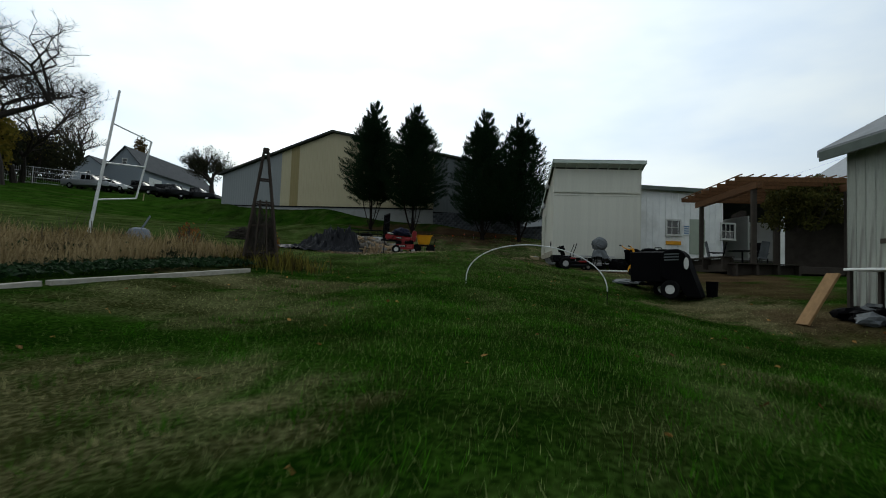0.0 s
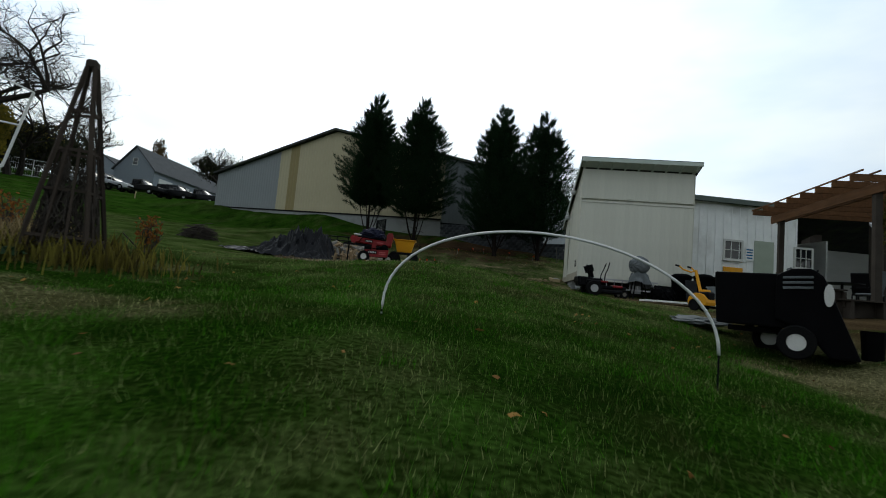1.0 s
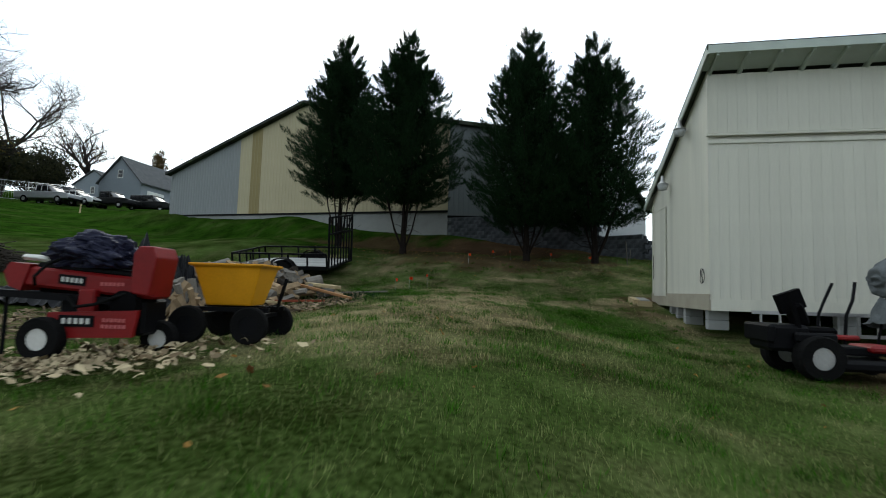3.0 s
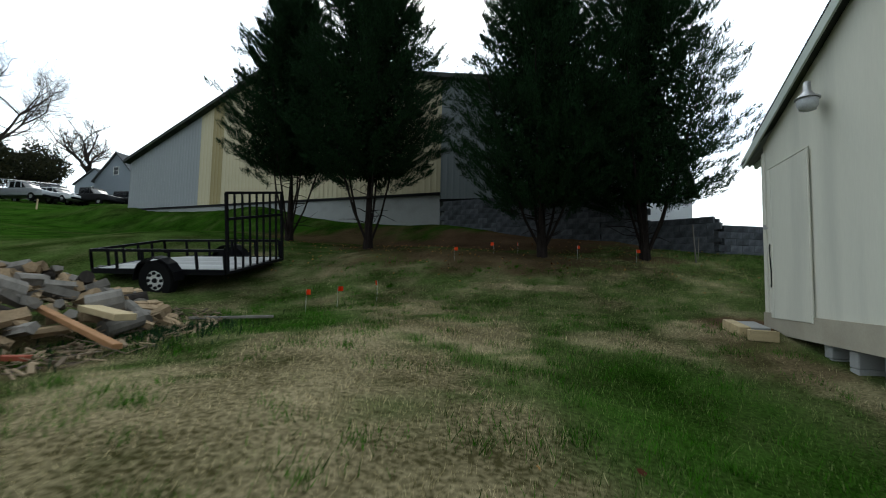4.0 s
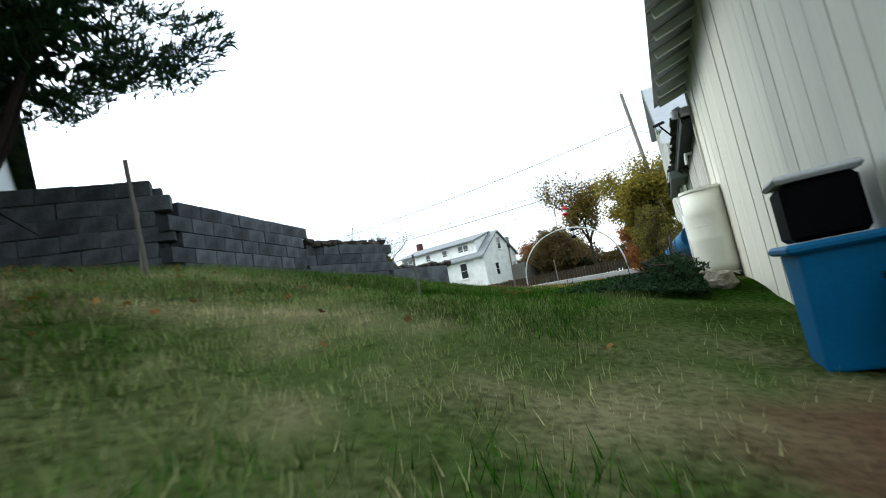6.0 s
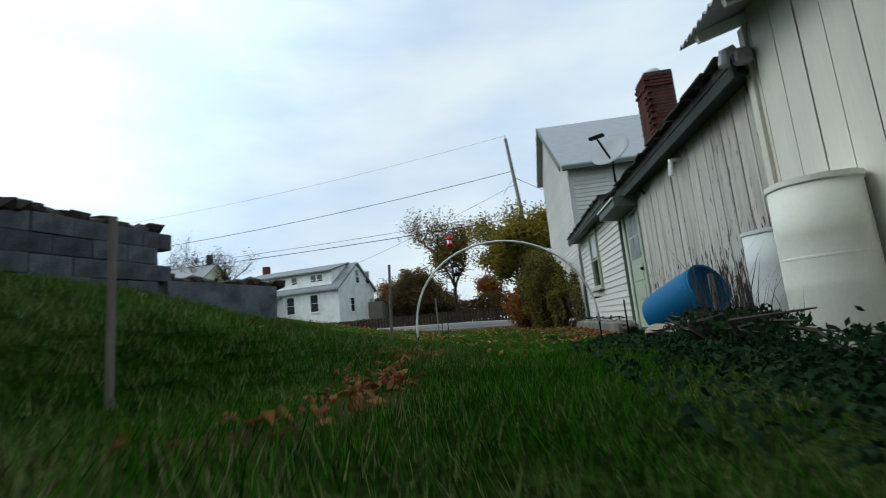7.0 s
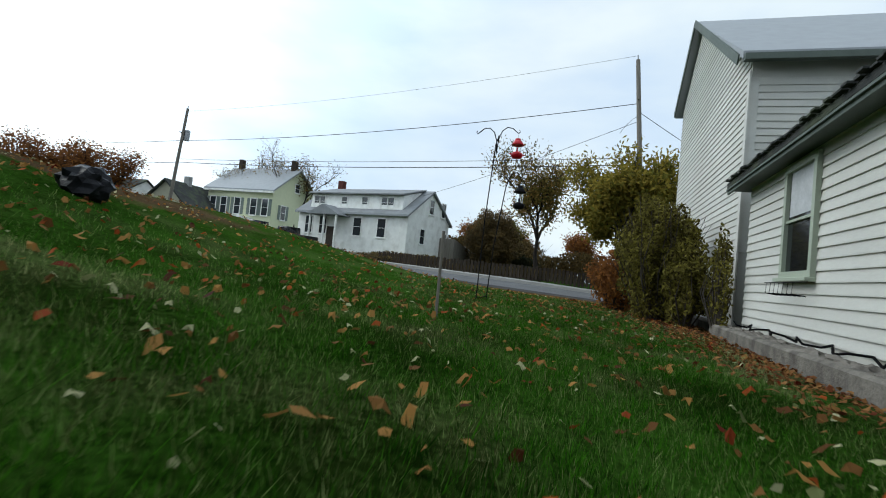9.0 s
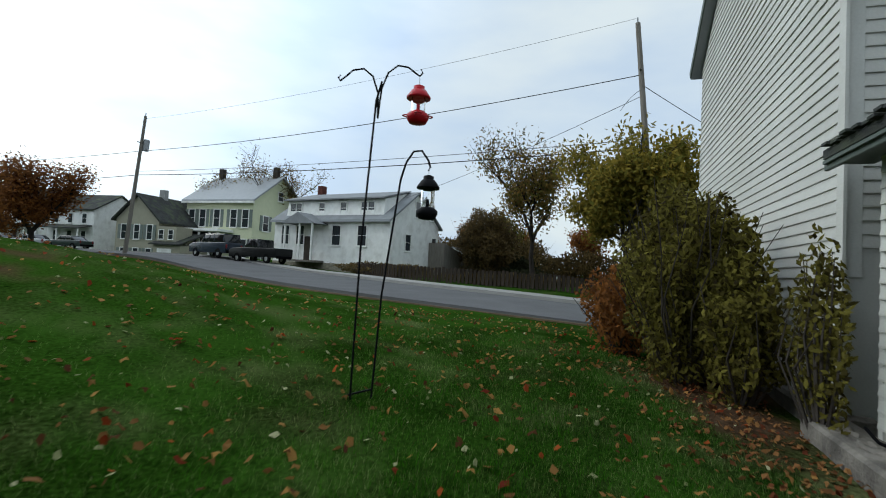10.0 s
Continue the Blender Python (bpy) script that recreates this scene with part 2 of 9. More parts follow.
def tube(bm, pts, r, n=8):
    pts = [Vector(p) for p in pts]
    rings = []
    up = Vector((0, 0, 1))
    for i, p in enumerate(pts):
        d = (pts[min(i + 1, len(pts) - 1)] - pts[max(i - 1, 0)]).normalized()
        side = d.cross(up)
        if side.length < 1e-3:
            side = d.cross(Vector((1, 0, 0)))
        side.normalize()
        u2 = side.cross(d).normalized()
        rr = r[i] if isinstance(r, (list, tuple)) else r
        rings.append([bm.verts.new(p + side * rr * math.cos(2 * math.pi * k / n) + u2 * rr * math.sin(2 * math.pi * k / n)) for k in range(n)])
    for a, b in zip(rings, rings[1:]):
        for k in range(n):
            j = (k + 1) % n
            bm.faces.new((a[k], a[j], b[j], b[k]))
    bm.faces.new(rings[0][::-1])
    bm.faces.new(rings[-1])


def lathe(bm, prof, n=20, c=(0, 0, 0), m=None, caps=True):
    c = Vector(c)
    rings = []
    for r, z in prof:
        ring = []
        for i in range(n):
            v = Vector((r * math.cos(2 * math.pi * i / n), r * math.sin(2 * math.pi * i / n), z))
            if m is not None:
                v = m @ v
            ring.append(bm.verts.new(v + c))
        rings.append(ring)
    for a, b in zip(rings, rings[1:]):
        for i in range(n):
            j = (i + 1) % n
            bm.faces.new((a[i], a[j], b[j], b[i]))
    if caps:
        bm.faces.new(rings[0][::-1])
        bm.faces.new(rings[-1])


def prism(bm, prof, a, b, axis="y"):
    """Extrude a closed outline of (u, z) from a to b along an axis; u lies on the other level axis."""
    va, vb = [], []
    for u, z in prof:
        va.append(bm.verts.new((u, a, z) if axis == "y" else (a, u, z)))
        vb.append(bm.verts.new((u, b, z) if axis == "y" else (b, u, z)))
    k = len(prof)
    bm.faces.new(va)
    bm.faces.new(vb[::-1])
    for i in range(k):
        j = (i + 1) % k
        bm.faces.new((va[i], vb[i], vb[j], va[j]))
    bmesh.ops.recalc_face_normals(bm, faces=bm.faces)


def blob(bm, c, s, sub=2, rough=0.15, seed=0.0, freq=2.0):
    r = bmesh.ops.create_icosphere(bm, subdivisions=sub, radius=1.0)
    for v in r["verts"]:
        k = 1 + rough * noise.noise(v.co * freq + Vector((seed, seed * 1.7, 0))) * 2
        v.co = Vector((v.co.x * s[0] * k + c[0], v.co.y * s[1] * k + c[1], v.co.z * s[2] * k + c[2]))
    return r["verts"]


def B():
    return bmesh.new()


def at(x, y, rz=0.0, dz=0.0):
    return pose(x, y, ground_z(x, y) + dz, 0, 0, rz)


# ---- materials ----
M_WHITE = shade("white_paint", (0.78, 0.78, 0.75), 0.6, var=0.10, scale=2.0, bump=0.12, stain=(0.40, 0.38, 0.33), stain_amt=0.35, rnd=0.05)
M_SHED = shade("shed_paint", (0.63, 0.615, 0.53), 0.62, var=0.07, scale=1.4, bump=0.12, grain=(1, 1, 0.12), stain=(0.42, 0.42, 0.37), stain_amt=0.35, stain_scale=1.6, rnd=0.03)
M_SKIRT = shade("tan_board", (0.38, 0.345, 0.275), 0.8, var=0.12, scale=2.0, bump=0.15, stain=(0.25, 0.21, 0.15), stain_amt=0.4)
M_SHEDTRIM = shade("shed_trim_paint", (0.50, 0.55, 0.50), 0.6, var=0.08, bump=0.08)
M_PEEL = shade("peeling_paint", (0.33, 0.345, 0.30), 0.75, var=0.18, scale=3.0, bump=0.35, bscale=60, grain=(3, 3, 0.35), stain=(0.13, 0.12, 0.11), stain_amt=0.85, stain_scale=2.2, rnd=0.10)
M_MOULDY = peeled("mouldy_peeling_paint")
M_CLAP = shade("clapboard_paint", (0.53, 0.525, 0.485), 0.6, var=0.08, scale=2.5, bump=0.10, grain=(0.3, 1, 1), stain=(0.42, 0.40, 0.35), stain_amt=0.30, rnd=0.05)
M_GREENDOOR = shade("sage_paint", (0.33, 0.37, 0.29), 0.55, var=0.08, bump=0.08, stain=(0.30, 0.33, 0.27), stain_amt=0.3)
M_TRIM = shade("green_grey_trim", (0.105, 0.125, 0.11), 0.6, var=0.15, bump=0.1)
# M_TRIM darkened: soffit shade is put into this eave colour.
M_EAVE = shade("dark_eave_paint", (0.040, 0.046, 0.042), 0.7, var=0.25, bump=0.15)
M_ROOFDARK = shade("dark_roofing", (0.050, 0.052, 0.050), 0.85, var=0.35, scale=2.0, bump=0.4, bscale=30, stain=(0.09, 0.11, 0.06), stain_amt=0.6)
M_ROOFGREY = shade("grey_shingles", (0.23, 0.24, 0.25), 0.85, var=0.18, scale=1.5, bump=0.3, bscale=14)
M_ROOFMETAL = shade("painted_metal_roof", (0.30, 0.315, 0.33), 0.6, var=0.08, bump=0.05, metal=0.2)
M_BRICK = shade("old_red_brick", (0.085, 0.034, 0.028), 0.9, var=0.35, scale=6.0, bump=0.5, bscale=60, rnd=0.25)
M_MORTAR = shade("mortar", (0.085, 0.07, 0.06), 0.95, var=0.2, bump=0.4)
M_BLOCK = shade("concrete_block", (0.105, 0.113, 0.126), 0.95, var=0.35, scale=4.0, bump=0.6, bscale=50, stain=(0.028, 0.03, 0.032), stain_amt=0.8, stain_scale=2.5, rnd=0.30)
M_FOOTING = shade("crumbling_footing", (0.17, 0.155, 0.135), 0.95, var=0.35, scale=5.0, bump=0.8, bscale=30, stain=(0.06, 0.055, 0.05), stain_amt=0.7, stain_scale=3.0)
M_ROOFSLATE = shade("slate_grey_shingles", (0.085, 0.09, 0.095), 0.9, var=0.25, scale=1.5, bump=0.3, bscale=14)
M_WOODBROWN = shade("brown_weathered_wood", (0.046, 0.036, 0.029), 0.95, var=0.3, scale=4.0, bump=0.4, grain=(2, 2, 0.3), rnd=0.2)
M_CONC = shade("concrete", (0.30, 0.305, 0.30), 0.9, var=0.15, scale=1.2, bump=0.3, stain=(0.17, 0.17, 0.16), stain_amt=0.5)
M_STONE = shade("field_stone", (0.27, 0.245, 0.19), 0.95, var=0.45, scale=5.0, bump=0.7, bscale=22, stain=(0.20, 0.19, 0.15), stain_amt=0.5, rnd=0.15)
M_TAN = shade("cream_metal_siding", (0.44, 0.385, 0.25), 0.5, var=0.05, scale=0.5, bump=0.05, metal=0.1)
M_TAN2 = shade("ochre_metal_siding", (0.27, 0.215, 0.095), 0.5, var=0.06, scale=0.5, bump=0.05, metal=0.1)
M_GREYMETAL = shade("grey_metal_siding", (0.235, 0.25, 0.255), 0.5, var=0.05, scale=0.5, bump=0.05, metal=0.1)
M_WINGMETAL = shade("slate_metal_siding", (0.15, 0.17, 0.175), 0.5, var=0.08, scale=0.5, bump=0.05, metal=0.1)
M_ASPHALT = shade("asphalt", (0.115, 0.115, 0.118), 0.9, var=0.15, scale=0.6, bump=0.3, bscale=80)
M_WALK = shade("pavement_concrete", (0.28, 0.275, 0.26), 0.9, var=0.15, scale=0.8, bump=0.3)
M_BARK = shade("bark", (0.034, 0.029, 0.025), 0.95, var=0.35, scale=6.0, bump=0.8, bscale=25, grain=(2, 2, 0.4))
M_DARKBARK = shade("dark_cedar_bark", (0.018, 0.014, 0.012), 0.95, var=0.35, scale=6.0, bump=0.8, bscale=25, grain=(2, 2, 0.4))
M_TWIG = shade("twig_bark", (0.055, 0.047, 0.040), 0.95, var=0.25, bump=0.0)
M_WOODNEW = shade("cedar_timber", (0.30, 0.155, 0.070), 0.75, var=0.25, scale=3.0, bump=0.2, grain=(0.4, 4, 4), rnd=0.1)
M_PERGOLA = shade("pergola_stain", (0.135, 0.066, 0.030), 0.8, var=0.3, scale=3.0, bump=0.2, grain=(0.4, 4, 4), rnd=0.15)
M_BLEACHED = shade("bleached_board", (0.36, 0.34, 0.29), 0.85, var=0.25, scale=3.0, bump=0.3, grain=(0.5, 4, 4))
M_WOODPALE = shade("pale_lumber", (0.42, 0.33, 0.19), 0.8, var=0.2, scale=3.0, bump=0.25, grain=(0.5, 4, 4), rnd=0.1)
M_WOODGREY = shade("weathered_wood", (0.17, 0.155, 0.135), 0.9, var=0.3, scale=4.0, bump=0.4, grain=(2, 2, 0.3), rnd=0.2)
# Dark wood; on the porch wall and deck it stands for roof shade.
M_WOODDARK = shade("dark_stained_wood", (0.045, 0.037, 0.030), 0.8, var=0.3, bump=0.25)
M_SPLIT = shade("split_firewood", (0.25, 0.18, 0.11), 0.85, var=0.3, scale=5.0, bump=0.4, rnd=0.3)
M_BLACK = shade("black_paint", (0.006, 0.006, 0.007), 0.5, var=0.3, bump=0.05, spec=0.06)
M_PLASTIC = shade("black_plastic", (0.004, 0.004, 0.0045), 0.6, var=0.3, bump=0.1, spec=0.02)
M_RUBBER = shade("tyre_rubber", (0.009, 0.009, 0.009), 0.85, var=0.3, bump=0.4, spec=0.03)
M_STEEL = shade("steel", (0.42, 0.42, 0.42), 0.4, metal=0.8, var=0.2, bump=0.05)
M_RIM = shade("pale_wheel_rim", (0.58, 0.57, 0.54), 0.45, var=0.12, bump=0.05)
M_RED = shade("red_enamel", (0.19, 0.005, 0.006), 0.45, var=0.2, bump=0.04)
M_YELLOW = shade("yellow_plastic", (0.68, 0.30, 0.008), 0.5, var=0.12, bump=0.05)
M_PVC = shade("white_pvc", (0.66, 0.66, 0.64), 0.4, var=0.06, bump=0.02)
M_TANK = shade("milky_polyethylene", (0.72, 0.72, 0.64), 0.5, var=0.08, scale=1.0, bump=0.03, stain=(0.45, 0.47, 0.30), stain_amt=0.4)
M_TANKW = shade("white_polyethylene", (0.60, 0.63, 0.63), 0.5, var=0.06, scale=1.0, bump=0.03)
M_BLUE = shade("blue_polyethylene", (0.003, 0.108, 0.25), 0.5, var=0.15, scale=2.0, bump=0.05, spec=0.12, stain=(0.02, 0.08, 0.17), stain_amt=0.5)
M_TARP = shade("charcoal_tarp", (0.010, 0.0105, 0.013), 0.45, var=0.6, scale=2.5, bump=0.3, spec=0.16)
M_COVER = shade("grey_cloth_cover", (0.12, 0.13, 0.135), 0.75, var=0.35, scale=2.5, bump=0.2)
M_GLASS = glassy("window_glass")
M_GLASSD = glassy("dark_glass", (0.012, 0.013, 0.015))
M_CURTAIN = shade("window_curtain", (0.45, 0.46, 0.47), 0.8, var=0.2, scale=4, bump=0.1)
M_CLEAR = clear_glass("clear_plastic")
M_ORANGE = shade("orange_vinyl", (0.75, 0.07, 0.012), 0.6, var=0.1, bump=0.0)
M_WIRE = shade("dark_cable", (0.03, 0.03, 0.032), 0.6, var=0.1, bump=0.0)
M_DISH = shade("grey_enamel", (0.30, 0.31, 0.325), 0.45, var=0.08, bump=0.03)
M_DIRT = shade("bare_dirt", (0.135, 0.100, 0.065), 0.95, var=0.3, scale=2.0, bump=0.6, bscale=20)
M_SHUTTER = shade("green_grey_shutter", (0.17, 0.20, 0.18), 0.7, var=0.12, bump=0.1)
M_YHOUSE = shade("pale_green_siding", (0.60, 0.62, 0.43), 0.65, var=0.05, bump=0.1)
M_TANHOUSE = shade("tan_siding", (0.33, 0.315, 0.24), 0.7, var=0.06, bump=0.1)
M_BLUEGREY = shade("blue_grey_siding", (0.25, 0.28, 0.31), 0.7, var=0.06, bump=0.1)
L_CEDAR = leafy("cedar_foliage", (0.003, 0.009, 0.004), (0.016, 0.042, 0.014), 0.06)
L_YELLOW = leafy("yellowing_leaves", (0.10, 0.10, 0.018), (0.26, 0.19, 0.03), 0.35)
L_STREET = leafy("thinning_leaves", (0.07, 0.075, 0.018), (0.20, 0.12, 0.03), 0.35)
L_RUST = leafy("russet_leaves", (0.10, 0.040, 0.014), (0.24, 0.095, 0.022), 0.35)
L_BUSH = leafy("bush_leaves", (0.026, 0.020, 0.008), (0.17, 0.15, 0.028), 0.3)
L_STRAW = leafy("straw_weeds", (0.13, 0.095, 0.045), (0.36, 0.28, 0.15), 0.3)
L_VINE = leafy("vine_leaves", (0.03, 0.036, 0.010), (0.11, 0.10, 0.025), 0.3)
L_WEED = leafy("weeds", (0.075, 0.055, 0.022), (0.20, 0.145, 0.06), 0.25)
L_IVY = leafy("ground_ivy", (0.005, 0.016, 0.006), (0.024, 0.050, 0.020), 0.2)
L_FALLEN = leafy("fallen_leaves", (0.05, 0.014, 0.008), (0.36, 0.19, 0.055), 0.3)
L_RUSSET = leafy("drifted_leaf", (0.09, 0.022, 0.010), (0.26, 0.13, 0.045), 0.2)
L_BROWN = leafy("brown_leaf", (0.050, 0.038, 0.018), (0.13, 0.085, 0.030), 0.25)
L_SCRAP = leafy("wood_scrap", (0.05, 0.038, 0.028), (0.27, 0.20, 0.125), 0.0)
L_PALELEAF = leafy("pale_leaf", (0.14, 0.16, 0.06), (0.48, 0.46, 0.27), 0.3)
L_REDLEAF = leafy("red_leaf", (0.09, 0.010, 0.006), (0.36, 0.085, 0.02), 0.3)
L_CHIP = leafy("pale_wood_chip", (0.10, 0.07, 0.04), (0.46, 0.38, 0.24), 0.0)
L_DARKWOOD = leafy("evergreen_thicket", (0.014, 0.018, 0.010), (0.040, 0.040, 0.018), 0.15)


def grass_material(name, gain=1.0, trans=0.0):
    """Lawn colour from the share of dry grass kept on the mesh, with patches at two sizes."""
    m = bpy.data.materials.new(name)
    m.use_nodes = True
    n, l = m.node_tree.nodes, m.node_tree.links
    p = n["Principled BSDF"]
    p.inputs["Roughness"].default_value = 0.9
    p.inputs["Specular IOR Level"].default_value = 0.0
    at_ = n.new("ShaderNodeAttribute")
    at_.attribute_name = "dry"
    co = n.new("ShaderNodeNewGeometry")
    nz = n.new("ShaderNodeTexNoise")
    nz.inputs["Scale"].default_value, nz.inputs["Detail"].default_value = 0.9, 7.0
    n2 = n.new("ShaderNodeTexNoise")
    n2.inputs["Scale"].default_value, n2.inputs["Detail"].default_value = 26.0, 5.0
    l.new(co.outputs["Position"], nz.inputs["Vector"])
    l.new(co.outputs["Position"], n2.inputs["Vector"])
    ad = n.new("ShaderNodeMath")
    ad.operation = "MULTIPLY_ADD"
    ad.inputs[1].default_value = 0.45
    hf = n.new("ShaderNodeMath")
    hf.operation = "MULTIPLY"
    hf.inputs[1].default_value = 0.55
    l.new(n2.outputs["Fac"], hf.inputs[0])
    l.new(nz.outputs["Fac"], ad.inputs[0])
    l.new(hf.outputs[0], ad.inputs[2])
    dp = n.new("ShaderNodeAttribute")
    dp.attribute_name = "lush"
    dk = n.new("ShaderNodeMath")
    dk.operation = "MULTIPLY_ADD"
    dk.inputs[1].default_value = -0.075
    l.new(dp.outputs["Fac"], dk.inputs[0])
    l.new(ad.outputs[0], dk.inputs[2])
    ad = dk
    fac = ad.outputs[0]
    if trans:
        ri = n.new("ShaderNodeMath")
        ri.operation = "MULTIPLY_ADD"
        ri.inputs[1].default_value = 0.34
        sh_ = n.new("ShaderNodeMath")
        sh_.operation = "SUBTRACT"
        sh_.inputs[1].default_value = 0.17
        l.new(ad.outputs[0], sh_.inputs[0])
        l.new(co.outputs["Random Per Island"], ri.inputs[0])
        l.new(sh_.outputs[0], ri.inputs[2])
        fac = ri.outputs[0]
    ramps = []
    for lo, hi in (((0.004, 0.018, 0.001), (0.023, 0.085, 0.004)), ((0.060, 0.052, 0.022), (0.35, 0.29, 0.17))):
        g = n.new("ShaderNodeValToRGB")
        e = g.color_ramp.elements
        e[0].position, e[0].color = 0.38, (*[c * gain for c in lo], 1)
        e[1].position, e[1].color = 0.64, (*[min(0.9, c * gain) for c in hi], 1)
        l.new(fac, g.inputs["Fac"])
        ramps.append(g)
    mx = n.new("ShaderNodeMixRGB")
    l.new(at_.outputs["Fac"], mx.inputs[0])
    l.new(ramps[0].outputs["Color"], mx.inputs[1])
    l.new(ramps[1].outputs["Color"], mx.inputs[2])
    if not trans:
        a2 = n.new("ShaderNodeAttribute")
        a2.attribute_name = "dirt"
        e2 = n.new("ShaderNodeValToRGB")
        # Earth brown, taken darker so it also holds the cedars' shade.
        e2.color_ramp.elements[0].position, e2.color_ramp.elements[0].color = 0.30, (0.022, 0.013, 0.008, 1)
        e2.color_ramp.elements[1].position, e2.color_ramp.elements[1].color = 0.72, (0.105, 0.064, 0.038, 1)
        l.new(fac, e2.inputs["Fac"])
        m2 = n.new("ShaderNodeMixRGB")
        l.new(a2.outputs["Fac"], m2.inputs[0])
        l.new(mx.outputs["Color"], m2.inputs[1])
        l.new(e2.outputs["Color"], m2.inputs[2])
        mx = m2
    l.new(mx.outputs["Color"], p.inputs["Base Color"])
    if trans:
        tr = n.new("ShaderNodeBsdfTranslucent")
        l.new(mx.outputs["Color"], tr.inputs["Color"])
        mix = n.new("ShaderNodeMixShader")
        mix.inputs[0].default_value = trans
        l.new(p.outputs["BSDF"], mix.inputs[1])
        l.new(tr.outputs["BSDF"], mix.inputs[2])
        l.new(mix.outputs[0], n["Material Output"].inputs["Surface"])
    else:
        bp = n.new("ShaderNodeBump")
        bp.inputs["Strength"].default_value, bp.inputs["Distance"].default_value = 0.7, 0.05
        l.new(n2.outputs["Fac"], bp.inputs["Height"])
        l.new(bp.outputs["Normal"], p.inputs["Normal"])
    return m


M_GRASS = grass_material("lawn_grass", 0.75)
M_BLADE = grass_material("grass_blade", 1.9, 0.4)


# ---- ground ----
def dryness(x, y):
    """Share of dry or worn grass: a few worn spots with ragged edges."""
    k = noise.noise(Vector((x * 0.9, y * 0.9, 3.1))) + 0.6 * noise.noise(Vector((x * 2.7, y * 2.7, 8.0)))
    v = 0.04 + 0.25 * max(0.0, k) + 0.13 * S((y - 11) / 6) * (1 - S((y - 37) / 4)) * (1 - S((x - 8) / 3))
    pale = S((y - 22) / 4) * (1 - S((x - 6.5) / 2)) * S((x + 9) / 4) * (1 - S((y - 38) / 3))
    fine = noise.noise(Vector((x * 3.3, y * 3.3, 1.0))) + 0.7 * noise.noise(Vector((x * 7.1, y * 7.1, 4.0)))
    v += pale * (0.14 + 0.42 * max(-0.3, k + 0.6 * fine))
    k += 0.8 * fine
    for cx, cy, rx, ry, a in ((0.2, 32.7, 0.8, 1.4, 0.9), (1.2, 30.4, 1.3, 1.5, 1.0), (0.5, 27.6, 1.5, 3.0, 1.0), (1.7, 26.4, 0.9, 1.7, 0.95), (0.3, 24.8, 1.8, 1.8, 0.9), (4.6, 31.8, 0.9, 0.6, 0.9), (5.2, 32.6, 0.7, 1.0, 0.95), (5.7, 29.9, 0.5, 1.8, 0.8), (2.6, 35.3, 1.1, 0.32, 1.0), (3.9, 31.4, 1.0, 0.8, 0.9), (3.2, 31.0, 0.7, 0.5, 0.7), (1.6, 36.3, 3.0, 0.9, 0.5), (-0.5, 22.5, 2.4, 2.0, 0.6), (-3.4, 2.4, 2.6, 1.6, 0.55), (-1.3, 1.2, 1.3, 0.7, 0.5), (2.6, 4.4, 1.2, 0.7, 0.3), (-3.6, 9.6, 2.4, 1.2, 0.55), (-3.6, 7.0, 2.0, 1.6, 0.40), (6.3, 11.0, 1.6, 2.6, 0.7), (6.9, 17.0, 1.1, 4.0, 0.55), (8.0, 23.0, 2.0, 3.0, 0.85), (-3.5, 25.5, 3.2, 3.2, 0.6), (-10.0, 13.0, 5.5, 3.2, 0.8), (8.0, 31.8, 1.2, 1.6, 0.7), (13.5, 34.2, 2.5, 0.7, 0.5), (22.0, 35.6, 3.0, 0.4, 0.4), (3.3, 19.0, 1.4, 1.6, 0.3)):
        q = ((x - cx) / rx) ** 2 + ((y - cy) / ry) ** 2
        v = max(v, a * S(1.35 - q + 0.9 * k))
    for cx, cy, rx, ry in ((3.7, 28.2, 1.3, 2.4), (-1.3, 30.6, 1.2, 1.3)):
        v *= 1 - 0.80 * S(1.3 - ((x - cx) / rx) ** 2 - ((y - cy) / ry) ** 2 + 0.5 * k)
    return min(1.0, max(0.0, v))


def green_depth(x, y):
    """Deeper green on the first lawn; behind the workshop darker low down and paler up the bank."""
    v = 0.75 * (1 - S((y - 14) / 9)) * (1 - S((x - 9) / 3))
    back = S((x - 3.5) / 3) * S((y - 30) / 3) * (1 - S((x - 13) / 6)) * (1 - S((y - 48) / 6))
    edge = S((x - 9) / 2) * (1 - S((x - 20) / 4)) * (1 - S((y - 35.6) / 1.4))
    west = 1 - S((x - 7) / 3)
    v -= 0.9 * S((x - 18) / 4) * S((y - 39.5) / 3)
    return v - 1.1 * back * max(west, S((y - 38.5) / 3)) * (1 - edge) + 0.5 * back * (1 - west) * (1 - 0.6 * S((y - 38.5) / 3))


